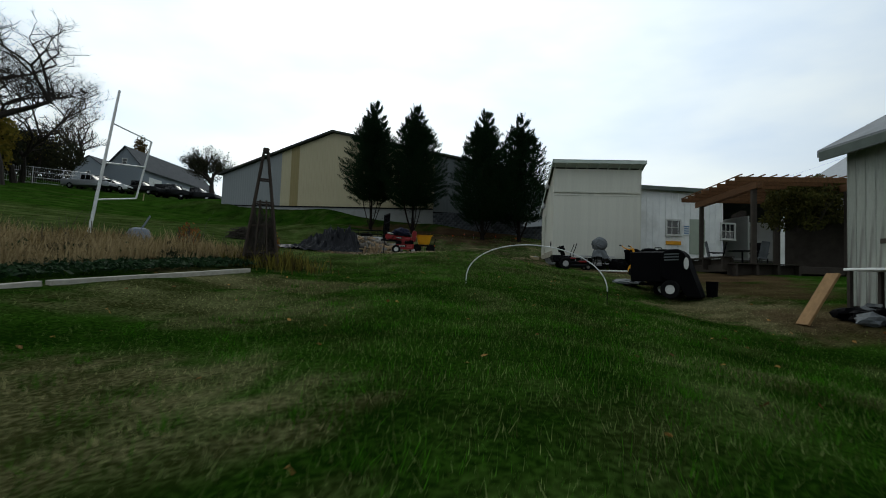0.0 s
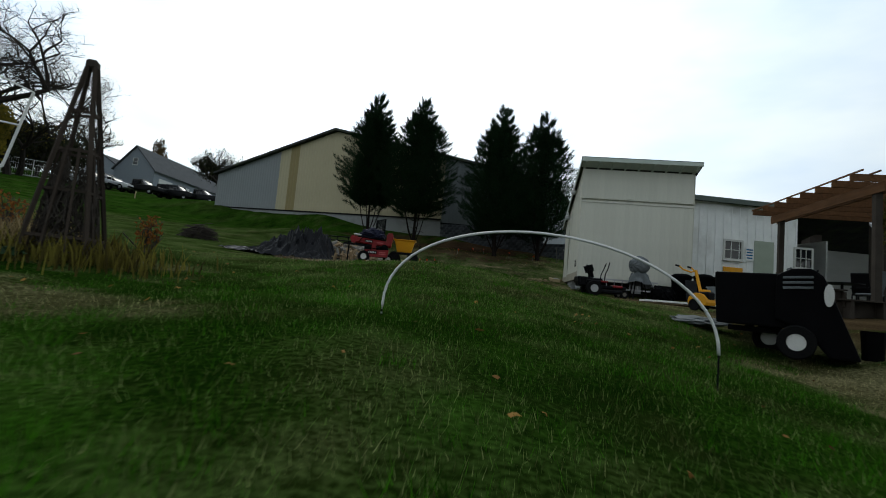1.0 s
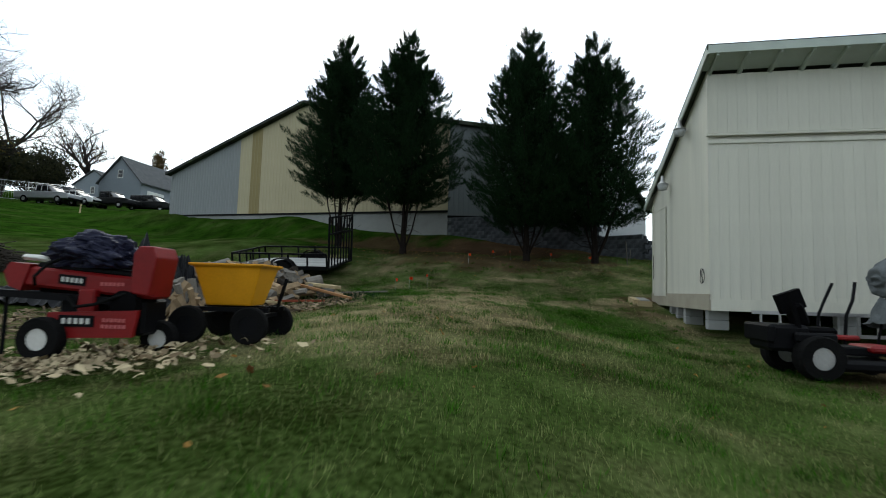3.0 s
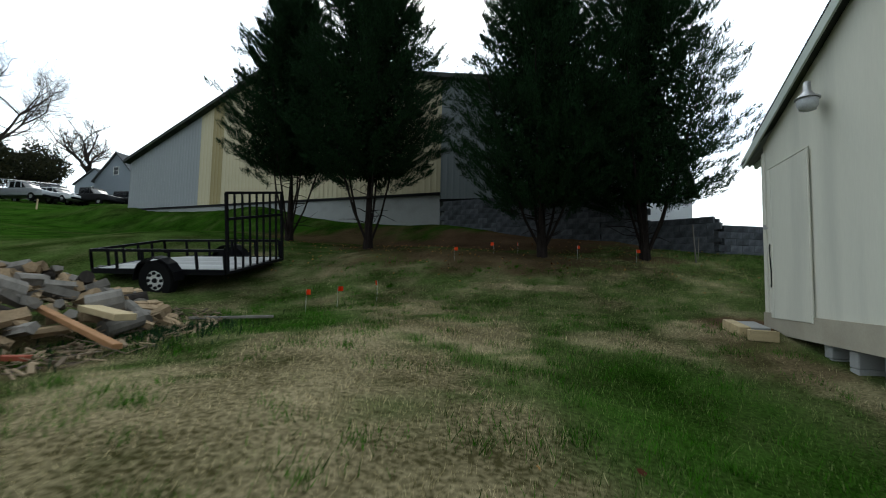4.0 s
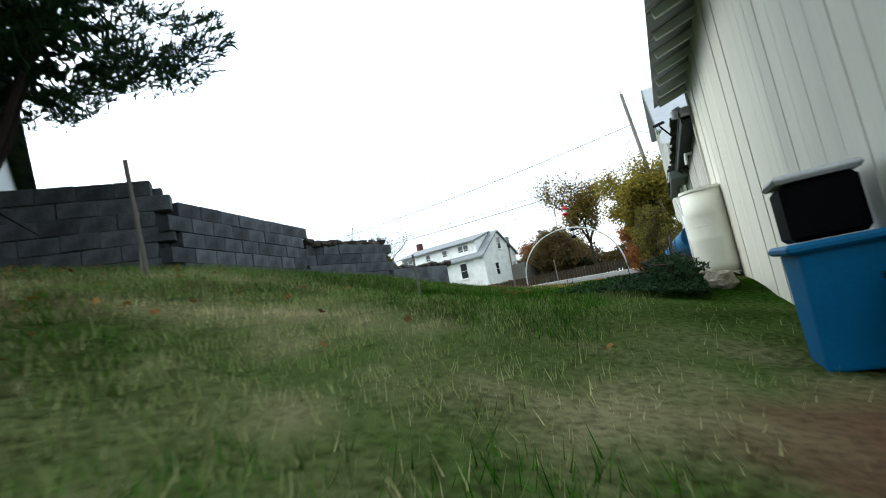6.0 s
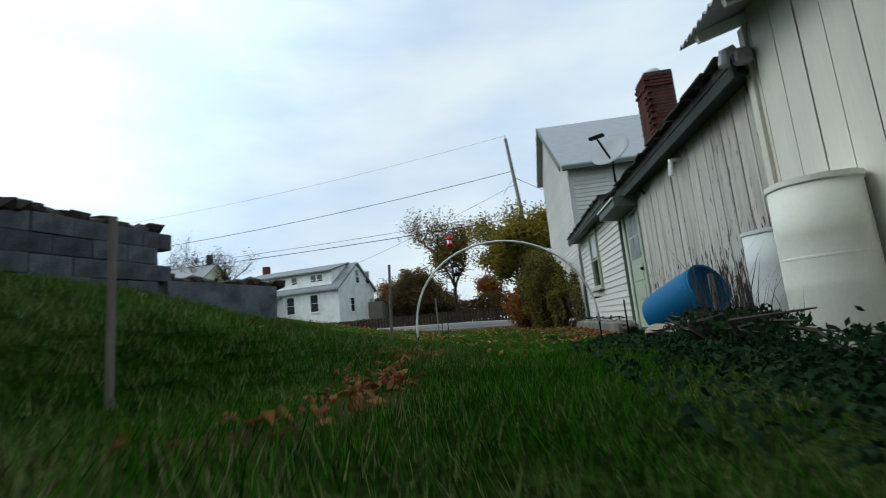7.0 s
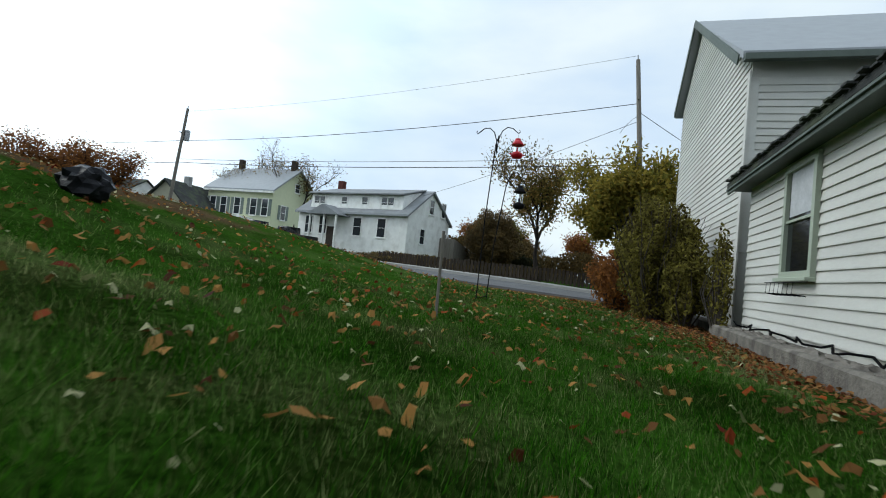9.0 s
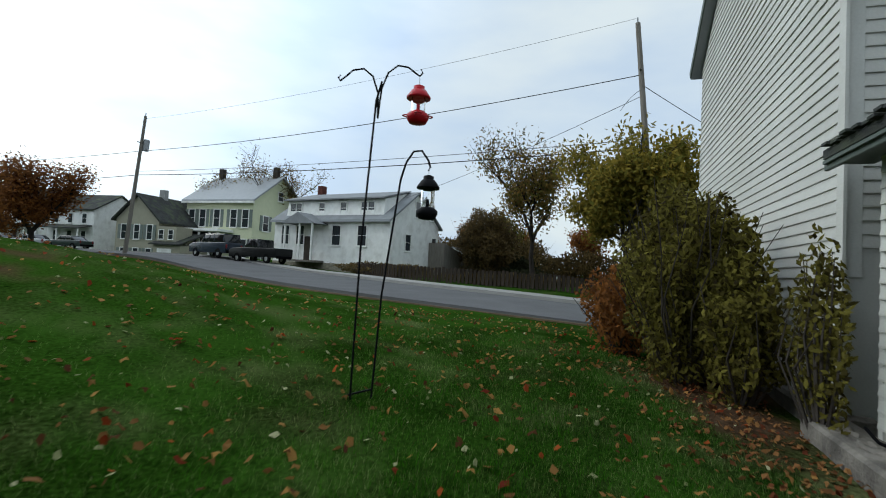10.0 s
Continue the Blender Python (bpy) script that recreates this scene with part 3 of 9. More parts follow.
def dirt_and_shade(x, y):
    """Bare earth and mulch: under the cedars (their shade painted in too), by the shed corner, along the workshop."""
    k = noise.noise(Vector((x * 1.1, y * 1.1, 6.0))) + 0.6 * noise.noise(Vector((x * 3.7, y * 3.7, 2.0)))
    v = 0.0
    for cx, cy, rx, ry, a in ((1.8, 37.6, 4.6, 1.5, 0.75), (5.7, 38.4, 1.3, 0.9, 0.8), (-2.6, 39.3, 1.6, 1.0, 0.6), (-6.7, 43.0, 1.6, 1.0, 0.5), (1.5, 41.2, 6.5, 1.9, 0.95), (-5.5, 43.0, 4.0, 1.6, 0.8), (10.4, 36.72, 1.7, 0.22, 0.9), (20.2, 45.5, 3.0, 1.6, 0.9), (6.2, 33.2, 1.0, 0.8, 1.0), (5.4, 31.2, 0.8, 1.4, 0.5), (8.2, 23.5, 2.2, 2.6, 0.8), (7.4, 9.2, 1.6, 2.2, 0.6), (-3.9, 26.8, 2.4, 3.4, 0.7), (7.6, 17.0, 1.4, 3.0, 0.6), (26.6, 36.3, 2.6, 0.8, 1.0), (10.0, 18.5, 2.0, 4.0, 0.85), (8.6, 14.0, 1.6, 2.4, 0.7), (-8.3, 10.2, 3.6, 1.0, 0.3), (9.0, 26.5, 3.0, 1.2, 0.7)):
        q = ((x - cx) / rx) ** 2 + ((y - cy) / ry) ** 2
        v = max(v, a * S(1.3 - q + 0.8 * k))
    return min(1.0, v)


def spread(a, b, step, far, grow=1.22):
    v, s, out = a, step, []
    while v > -far:
        s *= grow
        v -= s
        out.append(v)
    out = out[::-1]
    v = a
    while v < b:
        out.append(v)
        v += step
    s = step
    out.append(b)
    v = b
    while v < far:
        s *= grow
        v += s
        out.append(v)
    return out


gx, gy = spread(-14, 33, 0.22, 900), spread(-2, 48, 0.22, 900)
gv = [(x, y, ground_z(x, y) + 0.04 * noise.noise(Vector((x * 0.6, y * 0.6, 0))) + 0.02 * noise.noise(Vector((x * 2.1, y * 2.1, 5)))) for y in gy for x in gx]
nx = len(gx)
gf = [(j * nx + i, j * nx + i + 1, (j + 1) * nx + i + 1, (j + 1) * nx + i) for j in range(len(gy) - 1) for i in range(nx - 1)]
ground = raw_part("ground", gv, gf, M_GRASS, None, "", True)
tagged(ground, "mown autumn lawn with worn dry patches", "lawn", "", "structure")
da = ground.data.attributes.new("dry", "FLOAT", "POINT")
da.data.foreach_set("value", [dryness(v[0], v[1]) for v in gv])
da = ground.data.attributes.new("lush", "FLOAT", "POINT")
da.data.foreach_set("value", [green_depth(v[0], v[1]) for v in gv])
da = ground.data.attributes.new("dirt", "FLOAT", "POINT")
da.data.foreach_set("value", [dirt_and_shade(v[0], v[1]) for v in gv])


DRY_CELLS = {}


def dry_at(x, y):
    k = (int(x * 6), int(y * 6))
    if k not in DRY_CELLS:
        DRY_CELLS[k] = (dryness(x, y), ground_z(x, y) + 0.04 * noise.noise(Vector((x * 0.6, y * 0.6, 0))), dirt_and_shade(x, y))
    return DRY_CELLS[k]


def grass_blades(name, n, region, hmin, hmax, seed, keep=None, label="short mown grass blades"):
    """Loose blades, thinning out towards the edges of the region."""
    rnd = random.Random(seed)
    vs, fs, dr = [], [], []
    x0, x1, y0, y1 = region
    for _ in range(n):
        x, y = rnd.uniform(x0, x1), rnd.uniform(y0, y1)
        if keep and not keep(x, y, rnd):
            continue
        if rnd.random() > min(x - x0, x1 - x, y - y0, y1 - y) / 1.2:
            continue
        dd, z, dirt = dry_at(x, y)
        if rnd.random() < dirt * 1.1:
            continue
        d = dd * 0.9 + rnd.uniform(-0.12, 0.28)
        a = rnd.uniform(0, 6.283)
        h = rnd.uniform(hmin, hmax) * (1 - 0.35 * dd)
        w = rnd.uniform(0.0015, 0.0038)
        lx, ly = rnd.gauss(0, 0.5) * h, rnd.gauss(0, 0.5) * h
        cx, sx = math.cos(a) * w, math.sin(a) * w
        k = len(vs)
        vs += [(x - cx, y - sx, z - 0.02), (x + cx, y + sx, z - 0.02), (x + lx, y + ly, z + h)]
        fs.append((k, k + 1, k + 2))
        dr += [d, d, d]
    ob = raw_part(name, vs, fs, M_BLADE)
    tagged(ob, label, "grass", "", "stuff")
    at_ = ob.data.attributes.new("dry", "FLOAT", "POINT")
    at_.data.foreach_set("value", [min(1.0, max(0.0, v)) for v in dr])
    a2 = ob.data.attributes.new("lush", "FLOAT", "POINT")
    a2.data.foreach_set("value", [green_depth(v[0], v[1]) for v in vs])
    return ob


def grass_tufts(name, n, pick, seed):
    """Clumps of longer, brighter grass that the mower left."""
    rnd = random.Random(seed)
    vs, fs = [], []
    for _ in range(n):
        x0, y0 = pick(rnd)
        rad = rnd.uniform(0.03, 0.16)
        for j in range(int(26 + 260 * rad)):
            x, y = x0 + rnd.gauss(0, rad), y0 + rnd.gauss(0, rad)
            z = ground_z(x, y) + 0.04 * noise.noise(Vector((x * 0.6, y * 0.6, 0)))
            h, a, w = rnd.uniform(0.04, 0.11), rnd.uniform(0, 6.283), rnd.uniform(0.002, 0.0045)
            k = len(vs)
            vs += [(x - math.cos(a) * w, y - math.sin(a) * w, z - 0.02), (x + math.cos(a) * w, y + math.sin(a) * w, z - 0.02), (x + rnd.gauss(0, 0.5) * h, y + rnd.gauss(0, 0.5) * h, z + h)]
            fs.append((k, k + 1, k + 2))
    ob = raw_part(name, vs, fs, M_BLADE)
    tagged(ob, "scattered tufts of longer green grass", "grass", "", "stuff")
    return ob


# ---- road and pavements ----
def ribbon(name, line, width, lift, material, label, category, thick=0.12):
    """A strip laid on the ground along a curve, from its near edge outwards."""
    pts = [Vector(p) for p in line]
    dense = []
    for i in range(len(pts) - 1):
        p0, p1, p2, p3 = pts[max(i - 1, 0)], pts[i], pts[i + 1], pts[min(i + 2, len(pts) - 1)]
        for k in range(8):
            t = k / 8
            dense.append(0.5 * ((2 * p1) + (p2 - p0) * t + (2 * p0 - 5 * p1 + 4 * p2 - p3) * t * t + (3 * p1 - p0 - 3 * p2 + p3) * t ** 3))
    dense.append(pts[-1])
    vs, fs = [], []
    for i, p in enumerate(dense):
        d = (dense[min(i + 1, len(dense) - 1)] - dense[max(i - 1, 0)]).normalized()
        nrm = Vector((d.y, -d.x))
        row = [p + nrm * width * k / 6 for k in range(7)]
        vs += [(row[0].x, row[0].y, ground_z(*row[0]) - thick)]
        vs += [(q.x, q.y, max(ground_z(*q), 0.5 * (ground_z(*row[0]) + ground_z(*row[-1]))) + lift) for q in row]
        vs += [(row[-1].x, row[-1].y, ground_z(*row[-1]) - thick)]
    for i in range(len(dense) - 1):
        for k in range(8):
            a = i * 9 + k
            fs.append((a, a + 9, a + 10, a + 1))
    ob = raw_part(name, vs, fs, material, None, "", False)
    return tagged(ob, label, category, "", "structure"), dense


ROAD = [(31, 8), (32.5, 28), (33.8, 41), (35.8, 51), (39.3, 61), (42.6, 72), (43.6, 85), (42, 110), (36, 150), (20, 230)]
road, road_line = ribbon("road", ROAD, 6.2, 0.07, M_ASPHALT, "grey asphalt village street", "road")


def shifted(line, off):
    out = []
    for i, p in enumerate(line):
        a, b = Vector(line[max(i - 1, 0)]), Vector(line[min(i + 1, len(line) - 1)])
        d = (b - a).normalized()
        out.append((p[0] + d.y * off, p[1] - d.x * off))
    return out


pavement, _ = ribbon("pavement", shifted(ROAD, 6.2), 1.5, 0.19, M_WALK, "worn concrete pavement with kerb", "pavement", 0.2)
verge, _ = ribbon("verge", shifted(ROAD, -0.15), 0.2, 0.05, M_DIRT, "gravelly dirt verge beside the street", "verge")


# ---- windows and doors ----
def sash_window(parent, m, w, h, frame_mat, name="window", glass=None, curtain=0.0, label="", grid=(1, 2), depth=0.06, sill=True):
    """A window on an outer wall: local x along the wall, y out of it, z up; origin at the middle of its sill."""
    bm = B()
    f = 0.09 if w > 0.6 else 0.06
    box(bm, (-w / 2 - f / 2, depth / 2, h / 2), (f, depth, h + 2 * f))
    box(bm, (w / 2 + f / 2, depth / 2, h / 2), (f, depth, h + 2 * f))
    box(bm, (0, depth / 2, h + f / 2), (w, depth, f))
    box(bm, (0, depth / 2, -f / 2), (w, depth, f))
    fr = part(name, bm, frame_mat, parent, label)
    fr.matrix_local = m
    bm = B()
    b = 0.035
    for i in range(1, grid[0]):
        box(bm, (-w / 2 + w * i / grid[0], 0.02, h / 2), (b, 0.03, h))
    for i in range(1, grid[1]):
        box(bm, (0, 0.022, h * i / grid[1]), (w, 0.034, b))
    part("sash_bar", bm, frame_mat, fr)
    bm = B()
    box(bm, (0, 0.004, h / 2), (w, 0.008, h))
    part("pane", bm, glass or M_GLASS, fr)
    if curtain:
        bm = B()
        box(bm, (0, 0.010, h * (1 - curtain / 2)), (w * 0.92, 0.004, h * curtain))
        part("blind", bm, M_CURTAIN, fr, "pale window blind")
    if sill:
        bm = B()
        box(bm, (0, depth / 2 + 0.03, -f - 0.02), (w + 2.6 * f, depth + 0.06, 0.05), 0.006)
        part("sill", bm, frame_mat, fr)
    return fr


def wall_m(x, y, z, rz):
    """Pose for something on a wall: local y points out of the wall."""
    return pose(x, y, z, 0, 0, rz)


# ---- metal barn ----
barn = thing("metal_barn", pose(-24.5, 53.5, 0, 0, 0, -21.6), "long low metal barn with cream and grey ribbed siding", "barn")


def barn_top(s):
    return 10.75 + 0.255 * s if s < 14.1 else 14.35 - 0.255 * (s - 14.1)


def barn_low(s):
    return 7.45 - 0.034 * s if s < 25.05 else 6.30 - 0.06 * (s - 25.05)


def barn_wall(name, s0, s1, mat, off, label):
    """Ribbed sheet between two places along the front, under the sloping roof."""
    bm = B()
    vs0, vs1 = [], []
    n = max(2, int((s1 - s0) / 0.075))
    for i in range(n + 1):
        s = s0 + (s1 - s0) * i / n
        y = off - (0.03 if i % 4 == 0 else 0.0)
        vs0.append(bm.verts.new((s, y, barn_low(s))))
        vs1.append(bm.verts.new((s, y, barn_top(s))))
    for i in range(n):
        bm.faces.new((vs0[i], vs0[i + 1], vs1[i + 1], vs1[i]))
    return part(name, bm, mat, barn, label)


barn_wall("siding_panel", 0.0, 7.9, M_GREYMETAL, 0.0, "grey ribbed metal siding")
barn_wall("siding_panel", 7.9, 9.1, M_TAN, -0.01, "cream ribbed metal siding")
barn_wall("siding_panel", 9.1, 10.1, M_TAN2, -0.02, "ochre ribbed metal siding")
barn_wall("siding_panel", 10.1, 25.04, M_TAN, -0.01, "cream ribbed metal siding")
barn_wall("siding_panel", 25.06, 33.3, M_WINGMETAL, -0.05, "slate grey ribbed metal siding")
bm = B()
prism(bm, [(0, 4.4), (33.2, 2.4), (33.2, 5.6), (14.1, 6.5), (0, 7.3)], 0.06, 0.4)
part("core_wall", bm, M_BLOCK, barn)
bm = B()
prism(bm, [(0.05, 3.5), (33.2, 2.2), (33.2, barn_top(33.2) - 0.03), (14.1, 14.28), (0.05, 10.7)], 0.05, 22.0)
part("body", bm, M_WINGMETAL, barn)
bm = B()
prism(bm, [(-0.3, barn_top(-0.3) + 0.02), (14.1, 14.38), (33.7, barn_top(33.7) + 0.02), (33.7, barn_top(33.7) + 0.22), (14.1, 14.58), (-0.3, barn_top(-0.3) + 0.22)], -0.40, 22.3)
part("roof", bm, M_ROOFDARK, barn, "dark roof with a thin overhang")
bm = B()
prism(bm, [(0, barn_low(0) - 0.08), (25.04, barn_low(25.04) - 0.08), (25.04, barn_low(25.04) + 0.04), (0, barn_low(0) + 0.04)], -0.10, 0.02)
prism(bm, [(25.06, barn_low(25.06) - 0.08), (33.3, barn_low(33.3) - 0.08), (33.3, barn_low(33.3) + 0.04), (25.06, barn_low(25.06) + 0.04)], -0.12, 0.02)
part("drip_edge", bm, M_BLACK, barn, "black drip edge under the siding")
bm = B()
prism(bm, [(0, 4.0), (25.04, 2.8), (25.04, barn_low(25.04) - 0.08), (0, barn_low(0) - 0.08)], -0.04, 0.06)
part("footing", bm, M_CONC, barn, "pale concrete footing")

# ---- storage shed ----
SH0 = (5.95, 27.91)
SHZ = 2.20
SW, SD = 4.80, 5.29
shed = thing("storage_shed", pose(SH0[0], SH0[1], SHZ, 0, 0, -4.9), "tall pale saltbox storage shed on concrete blocks", "shed")
ZF, ZB, ZT = 4.79, 2.89, 3.42


def roof_z(y):
    return ZF + 0.12 - (ZF - ZB) * (y / SD)


for x in (0.0, SW - 0.10):
    bm = B()
    va = [(x, 0.05, 0.0), (x, SD - 0.05, 0.0), (x, SD - 0.05, roof_z(SD - 0.05)), (x, 0.05, roof_z(0.05))]
    a = [bm.verts.new(v) for v in va]
    b = [bm.verts.new((v[0] + 0.10, v[1], v[2])) for v in va]
    bm.faces.new(a)
    bm.faces.new(b[::-1])
    for i in range(4):
        j = (i + 1) % 4
        bm.faces.new((a[i], b[i], b[j], a[j]))
    bmesh.ops.recalc_face_normals(bm, faces=bm.faces)
    part("side_wall", bm, M_SHED, shed, "smooth pale side wall panels")
bm = B()
box(bm, (SW / 2, 0.10, ZF / 2), (SW - 0.2, 0.06, ZF))
box(bm, (SW / 2, SD - 0.10, ZB / 2 + 0.03), (SW - 0.2, 0.06, ZB))
box(bm, (SW / 2, SD / 2, 0.06), (SW - 0.2, SD - 0.2, 0.1))
part("framing_wall", bm, M_SHED, shed)
# grooved front siding in upright boards, in two tiers
nb = 25
bw = SW / nb
for z0, z1 in ((0.0, ZT - 0.10), (ZT + 0.10, ZF + 0.02)):
    bm = B()
    box(bm, (0, 0, 0), (bw - 0.0025, 0.03, z1 - z0), 0.0012)
    me = mesh_of(bm, "siding_board", M_SHED)
    for i in range(nb):
        piece("siding_board", me, shed, pose((i + 0.5) * bw, 0.052, (z0 + z1) / 2))
bm = B()
box(bm, (SW / 2, 0.03, ZT - 0.09), (SW + 0.06, 0.05, 0.09), 0.008)
box(bm, (SW / 2, 0.01, ZT + 0.05), (SW + 0.10, 0.09, 0.05), 0.008)
part("belt_trim", bm, M_SHED, shed, "pale belt trim with a drip cap")
for c_, s_ in (((-0.012, 0.05, ZF / 2), (0.02, 0.10, ZF)), ((SW + 0.012, 0.05, ZF / 2), (0.02, 0.10, ZF)), ((-0.012, SD - 0.09, ZB / 2), (0.02, 0.14, ZB))):
    bm = B()
    box(bm, c_, s_)
    part("corner_trim", bm, M_SHED, shed)
bm = B()
ov = 0.5
ya, yb = -ov, SD - 0.05
prof = [(ya, roof_z(ya) + 0.02), (yb, roof_z(yb) + 0.02), (yb, roof_z(yb) + 0.14), (ya, roof_z(ya) + 0.14)]
prism(bm, prof, -0.16, SW + 0.16, "x")
part("roof", bm, M_ROOFDARK, shed, "dark shingle lean-to roof")
for i in range(9):
    bm = B()
    x = 0.05 + (SW - 0.1) * i / 8
    bar(bm, (x, -ov + 0.03, roof_z(-ov) - 0.05), (x, 0.12, roof_z(0.12) - 0.05), 0.05, 0.12)
    part("rafter", bm, M_SHEDTRIM, shed, "grey-green rafter end")
bm = B()
prism(bm, [(ya + 0.02, roof_z(ya) - 0.02), (0.02, roof_z(0.02) - 0.02), (0.02, roof_z(0.02) + 0.01), (ya + 0.02, roof_z(ya) + 0.01)], -0.10, SW + 0.10, "x")
part("soffit", bm, M_SHEDTRIM, shed, "grey-green boarded soffit")
bm = B()
bar(bm, (-0.14, ya - 0.01, roof_z(ya) + 0.02), (SW + 0.14, ya - 0.01, roof_z(ya) + 0.02), 0.03, 0.17)
bar(bm, (-0.15, ya, roof_z(ya) + 0.0), (-0.15, SD + 0.50, roof_z(SD + 0.50) + 0.0), 0.03, 0.16)
part("fascia", bm, M_SHEDTRIM, shed, "grey-green fascia boards")
# door in the long side, near the back corner
DX = -0.03
bm = B()
box(bm, (DX, SD - 1.05, 1.28), (0.05, 1.36, 2.48), 0.006)
door = part("door", bm, M_SHED, shed, "plain pale plank door with a black drop bolt")
bm = B()
box(bm, (DX - 0.024, SD - 0.44, 1.285), (0.02, 0.10, 2.46), 0.004)
box(bm, (DX - 0.012, SD - 1.75, 1.285), (0.02, 0.03, 2.5), 0.004)
box(bm, (DX - 0.006, SD - 1.05, 2.54), (0.03, 1.46, 0.02), 0.004)
part("door_trim", bm, M_SHED, door)
bm = B()
box(bm, (DX - 0.045, SD - 0.30, 1.54), (0.015, 0.14, 0.025), 0.003)
box(bm, (DX - 0.065, SD - 0.30, 1.56), (0.04, 0.04, 0.07), 0.006)
part("latch", bm, M_STEEL, door, "small steel hasp and padlock")
bm = B()
tube(bm, [(DX - 0.04, SD - 0.43, 1.26), (DX - 0.055, SD - 0.44, 1.19), (DX - 0.048, SD - 0.445, 0.98), (DX - 0.042, SD - 0.455, 0.78), (DX - 0.048, SD - 0.46, 0.54)], 0.010, 8)
part("bolt", bm, M_BLACK, door, "black iron drop bolt")
bm = B()
box(bm, (-0.02, SD / 2, -0.05), (0.04, SD, 0.34))
part("skirt_board", bm, M_SKIRT, shed, "tan skirt board")
bm = B()
box(bm, (SW / 2, 0.02, -0.10), (SW, 0.04, 0.24))
part("skirt_board", bm, M_SHED, shed, "pale skirt board")
bm = B()
box(bm, (0, 0, 0), (0.40, 0.20, 0.20), 0.01)
me = mesh_of(bm, "foundation_block", M_CONC)
for x, y, z in ((0.22, 0.35, -0.32), (0.22, 2.0, -0.32), (0.22, 3.3, -0.30), (0.25, 4.55, -0.30), (2.6, 0.3, -0.34), (4.8, 0.3, -0.34), (6.9, 4.6, -0.3), (2.6, 4.6, -0.3), (0.22, 2.7, -0.34)):
    piece("foundation_block", me, shed, pose(x, y, z))
    piece("foundation_block", me, shed, pose(x, y, z - 0.205))


def yard_lamp(y, z):
    bm = B()
    bar(bm, (-0.02, y + 0.22, z + 0.03), (-0.22, y, z + 0.04), 0.03, 0.03)
    fx = part("wall_lamp", bm, M_STEEL, shed, "galvanised yard lamp with a clear bowl")
    bm = B()
    lathe(bm, [(0.045, 0.22), (0.05, 0.10), (0.09, 0.04), (0.15, 0.0), (0.15, -0.02), (0.13, -0.01)], 18, (-0.22, y, z))
    part("hood", bm, M_STEEL, fx, "", True)
    bm = B()
    lathe(bm, [(0.13, -0.02), (0.125, -0.10), (0.10, -0.16), (0.03, -0.18)], 18, (-0.22, y, z))
    part("bowl", bm, M_CURTAIN, fx, "clouded plastic bowl", True)


yard_lamp(3.05, 3.08)
yard_lamp(1.35, 4.05)
bm = B()
tube(bm, [(-0.06 - 0.02 * math.sin(i), 0.35 + 0.09 * math.cos(i * 0.7), 0.5 + 0.16 * math.sin(i * 0.7)) for i in range(20)], 0.008, 6)
part("hanging_cord", bm, M_WIRE, shed, "coiled cord hung on the wall")

# ---- plank lean-to along the back of shed and workshop ----
LA, LB = Vector((6.45, 33.20)), Vector((13.26, 34.00))
LLEN = (LB - LA).length
lean = thing("plank_lean_to", pose(LA.x, LA.y, 0, 0, 0, math.degrees(math.atan2(LB.y - LA.y, LB.x - LA.x))), "pale plank lean-to with a corrugated metal eave", "lean-to")


def lean_top(s):
    return 5.14 + 0.20 * s / LLEN


bm = B()
prism(bm, [(0.02, 2.05), (LLEN - 0.03, 2.05), (LLEN - 0.03, lean_top(LLEN) + 0.05), (0.02, lean_top(0) + 0.05)], -0.10, -0.035)
part("backing_wall", bm, M_WOODDARK, lean)
rl_ = random.Random(12)
s = 0.0
while s < LLEN - 0.1:
    w = min(rl_.uniform(0.24, 0.31), LLEN - s)
    bm = B()
    prism(bm, [(s, 2.02), (s + w - 0.012, 2.02), (s + w - 0.012, lean_top(s + w) + 0.03), (s, lean_top(s) + 0.03)], -0.03, rl_.uniform(0.0, 0.006))
    part("wall_board", bm, M_SHED, lean)
    s += w
bm = B()
prism(bm, [(0.0, 1.78), (LLEN, 1.85), (LLEN, 2.03), (0.0, 2.03)], -0.06, 0.015)
part("skirt_board", bm, M_SKIRT, lean, "tan skirt board")
bm = B()
box(bm, (LLEN - 0.02, 0.012, 3.6), (0.09, 0.05, 3.3), 0.004)
part("corner_board", bm, M_SHED, lean)
bm = B()
ve = []
nk = 190
for i in range(nk + 1):
    s = -0.16 + (LLEN + 0.30) * i / nk
    zr = 0.022 * math.sin(i * 2.2)
    tz = lean_top(max(0, s))
    ve.append([bm.verts.new((s, yy, tz + zr + zz)) for yy, zz in ((0.50, -0.13), (0.50, -0.118), (-0.9, 0.42), (-0.9, 0.408))])
for a_, b_ in zip(ve, ve[1:]):
    for k in range(4):
        j = (k + 1) % 4
        bm.faces.new((a_[k], a_[j], b_[j], b_[k]))
part("metal_roof", bm, M_ROOFMETAL, lean, "grey corrugated metal sheet")
for i in range(13):
    bm = B()
    s = 0.1 + (LLEN - 0.2) * i / 12
    bar(bm, (s, 0.44, lean_top(s) - 0.16), (s, -0.03, lean_top(s) - 0.03), 0.05, 0.09)
    part("rafter", bm, M_SHEDTRIM, lean, "grey-green rafter end")
bm = B()
box(bm, (LLEN - 0.10, 0.10, 4.95), (0.10, 0.16, 0.14), 0.02)
tube(bm, [(LLEN - 0.10, 0.16, 5.02), (LLEN - 0.10, 0.24, 5.0), (LLEN - 0.10, 0.26, 4.88)], 0.05, 8)
part("flood_lamp", bm, M_DISH, lean, "grey double flood lamp under the eave")

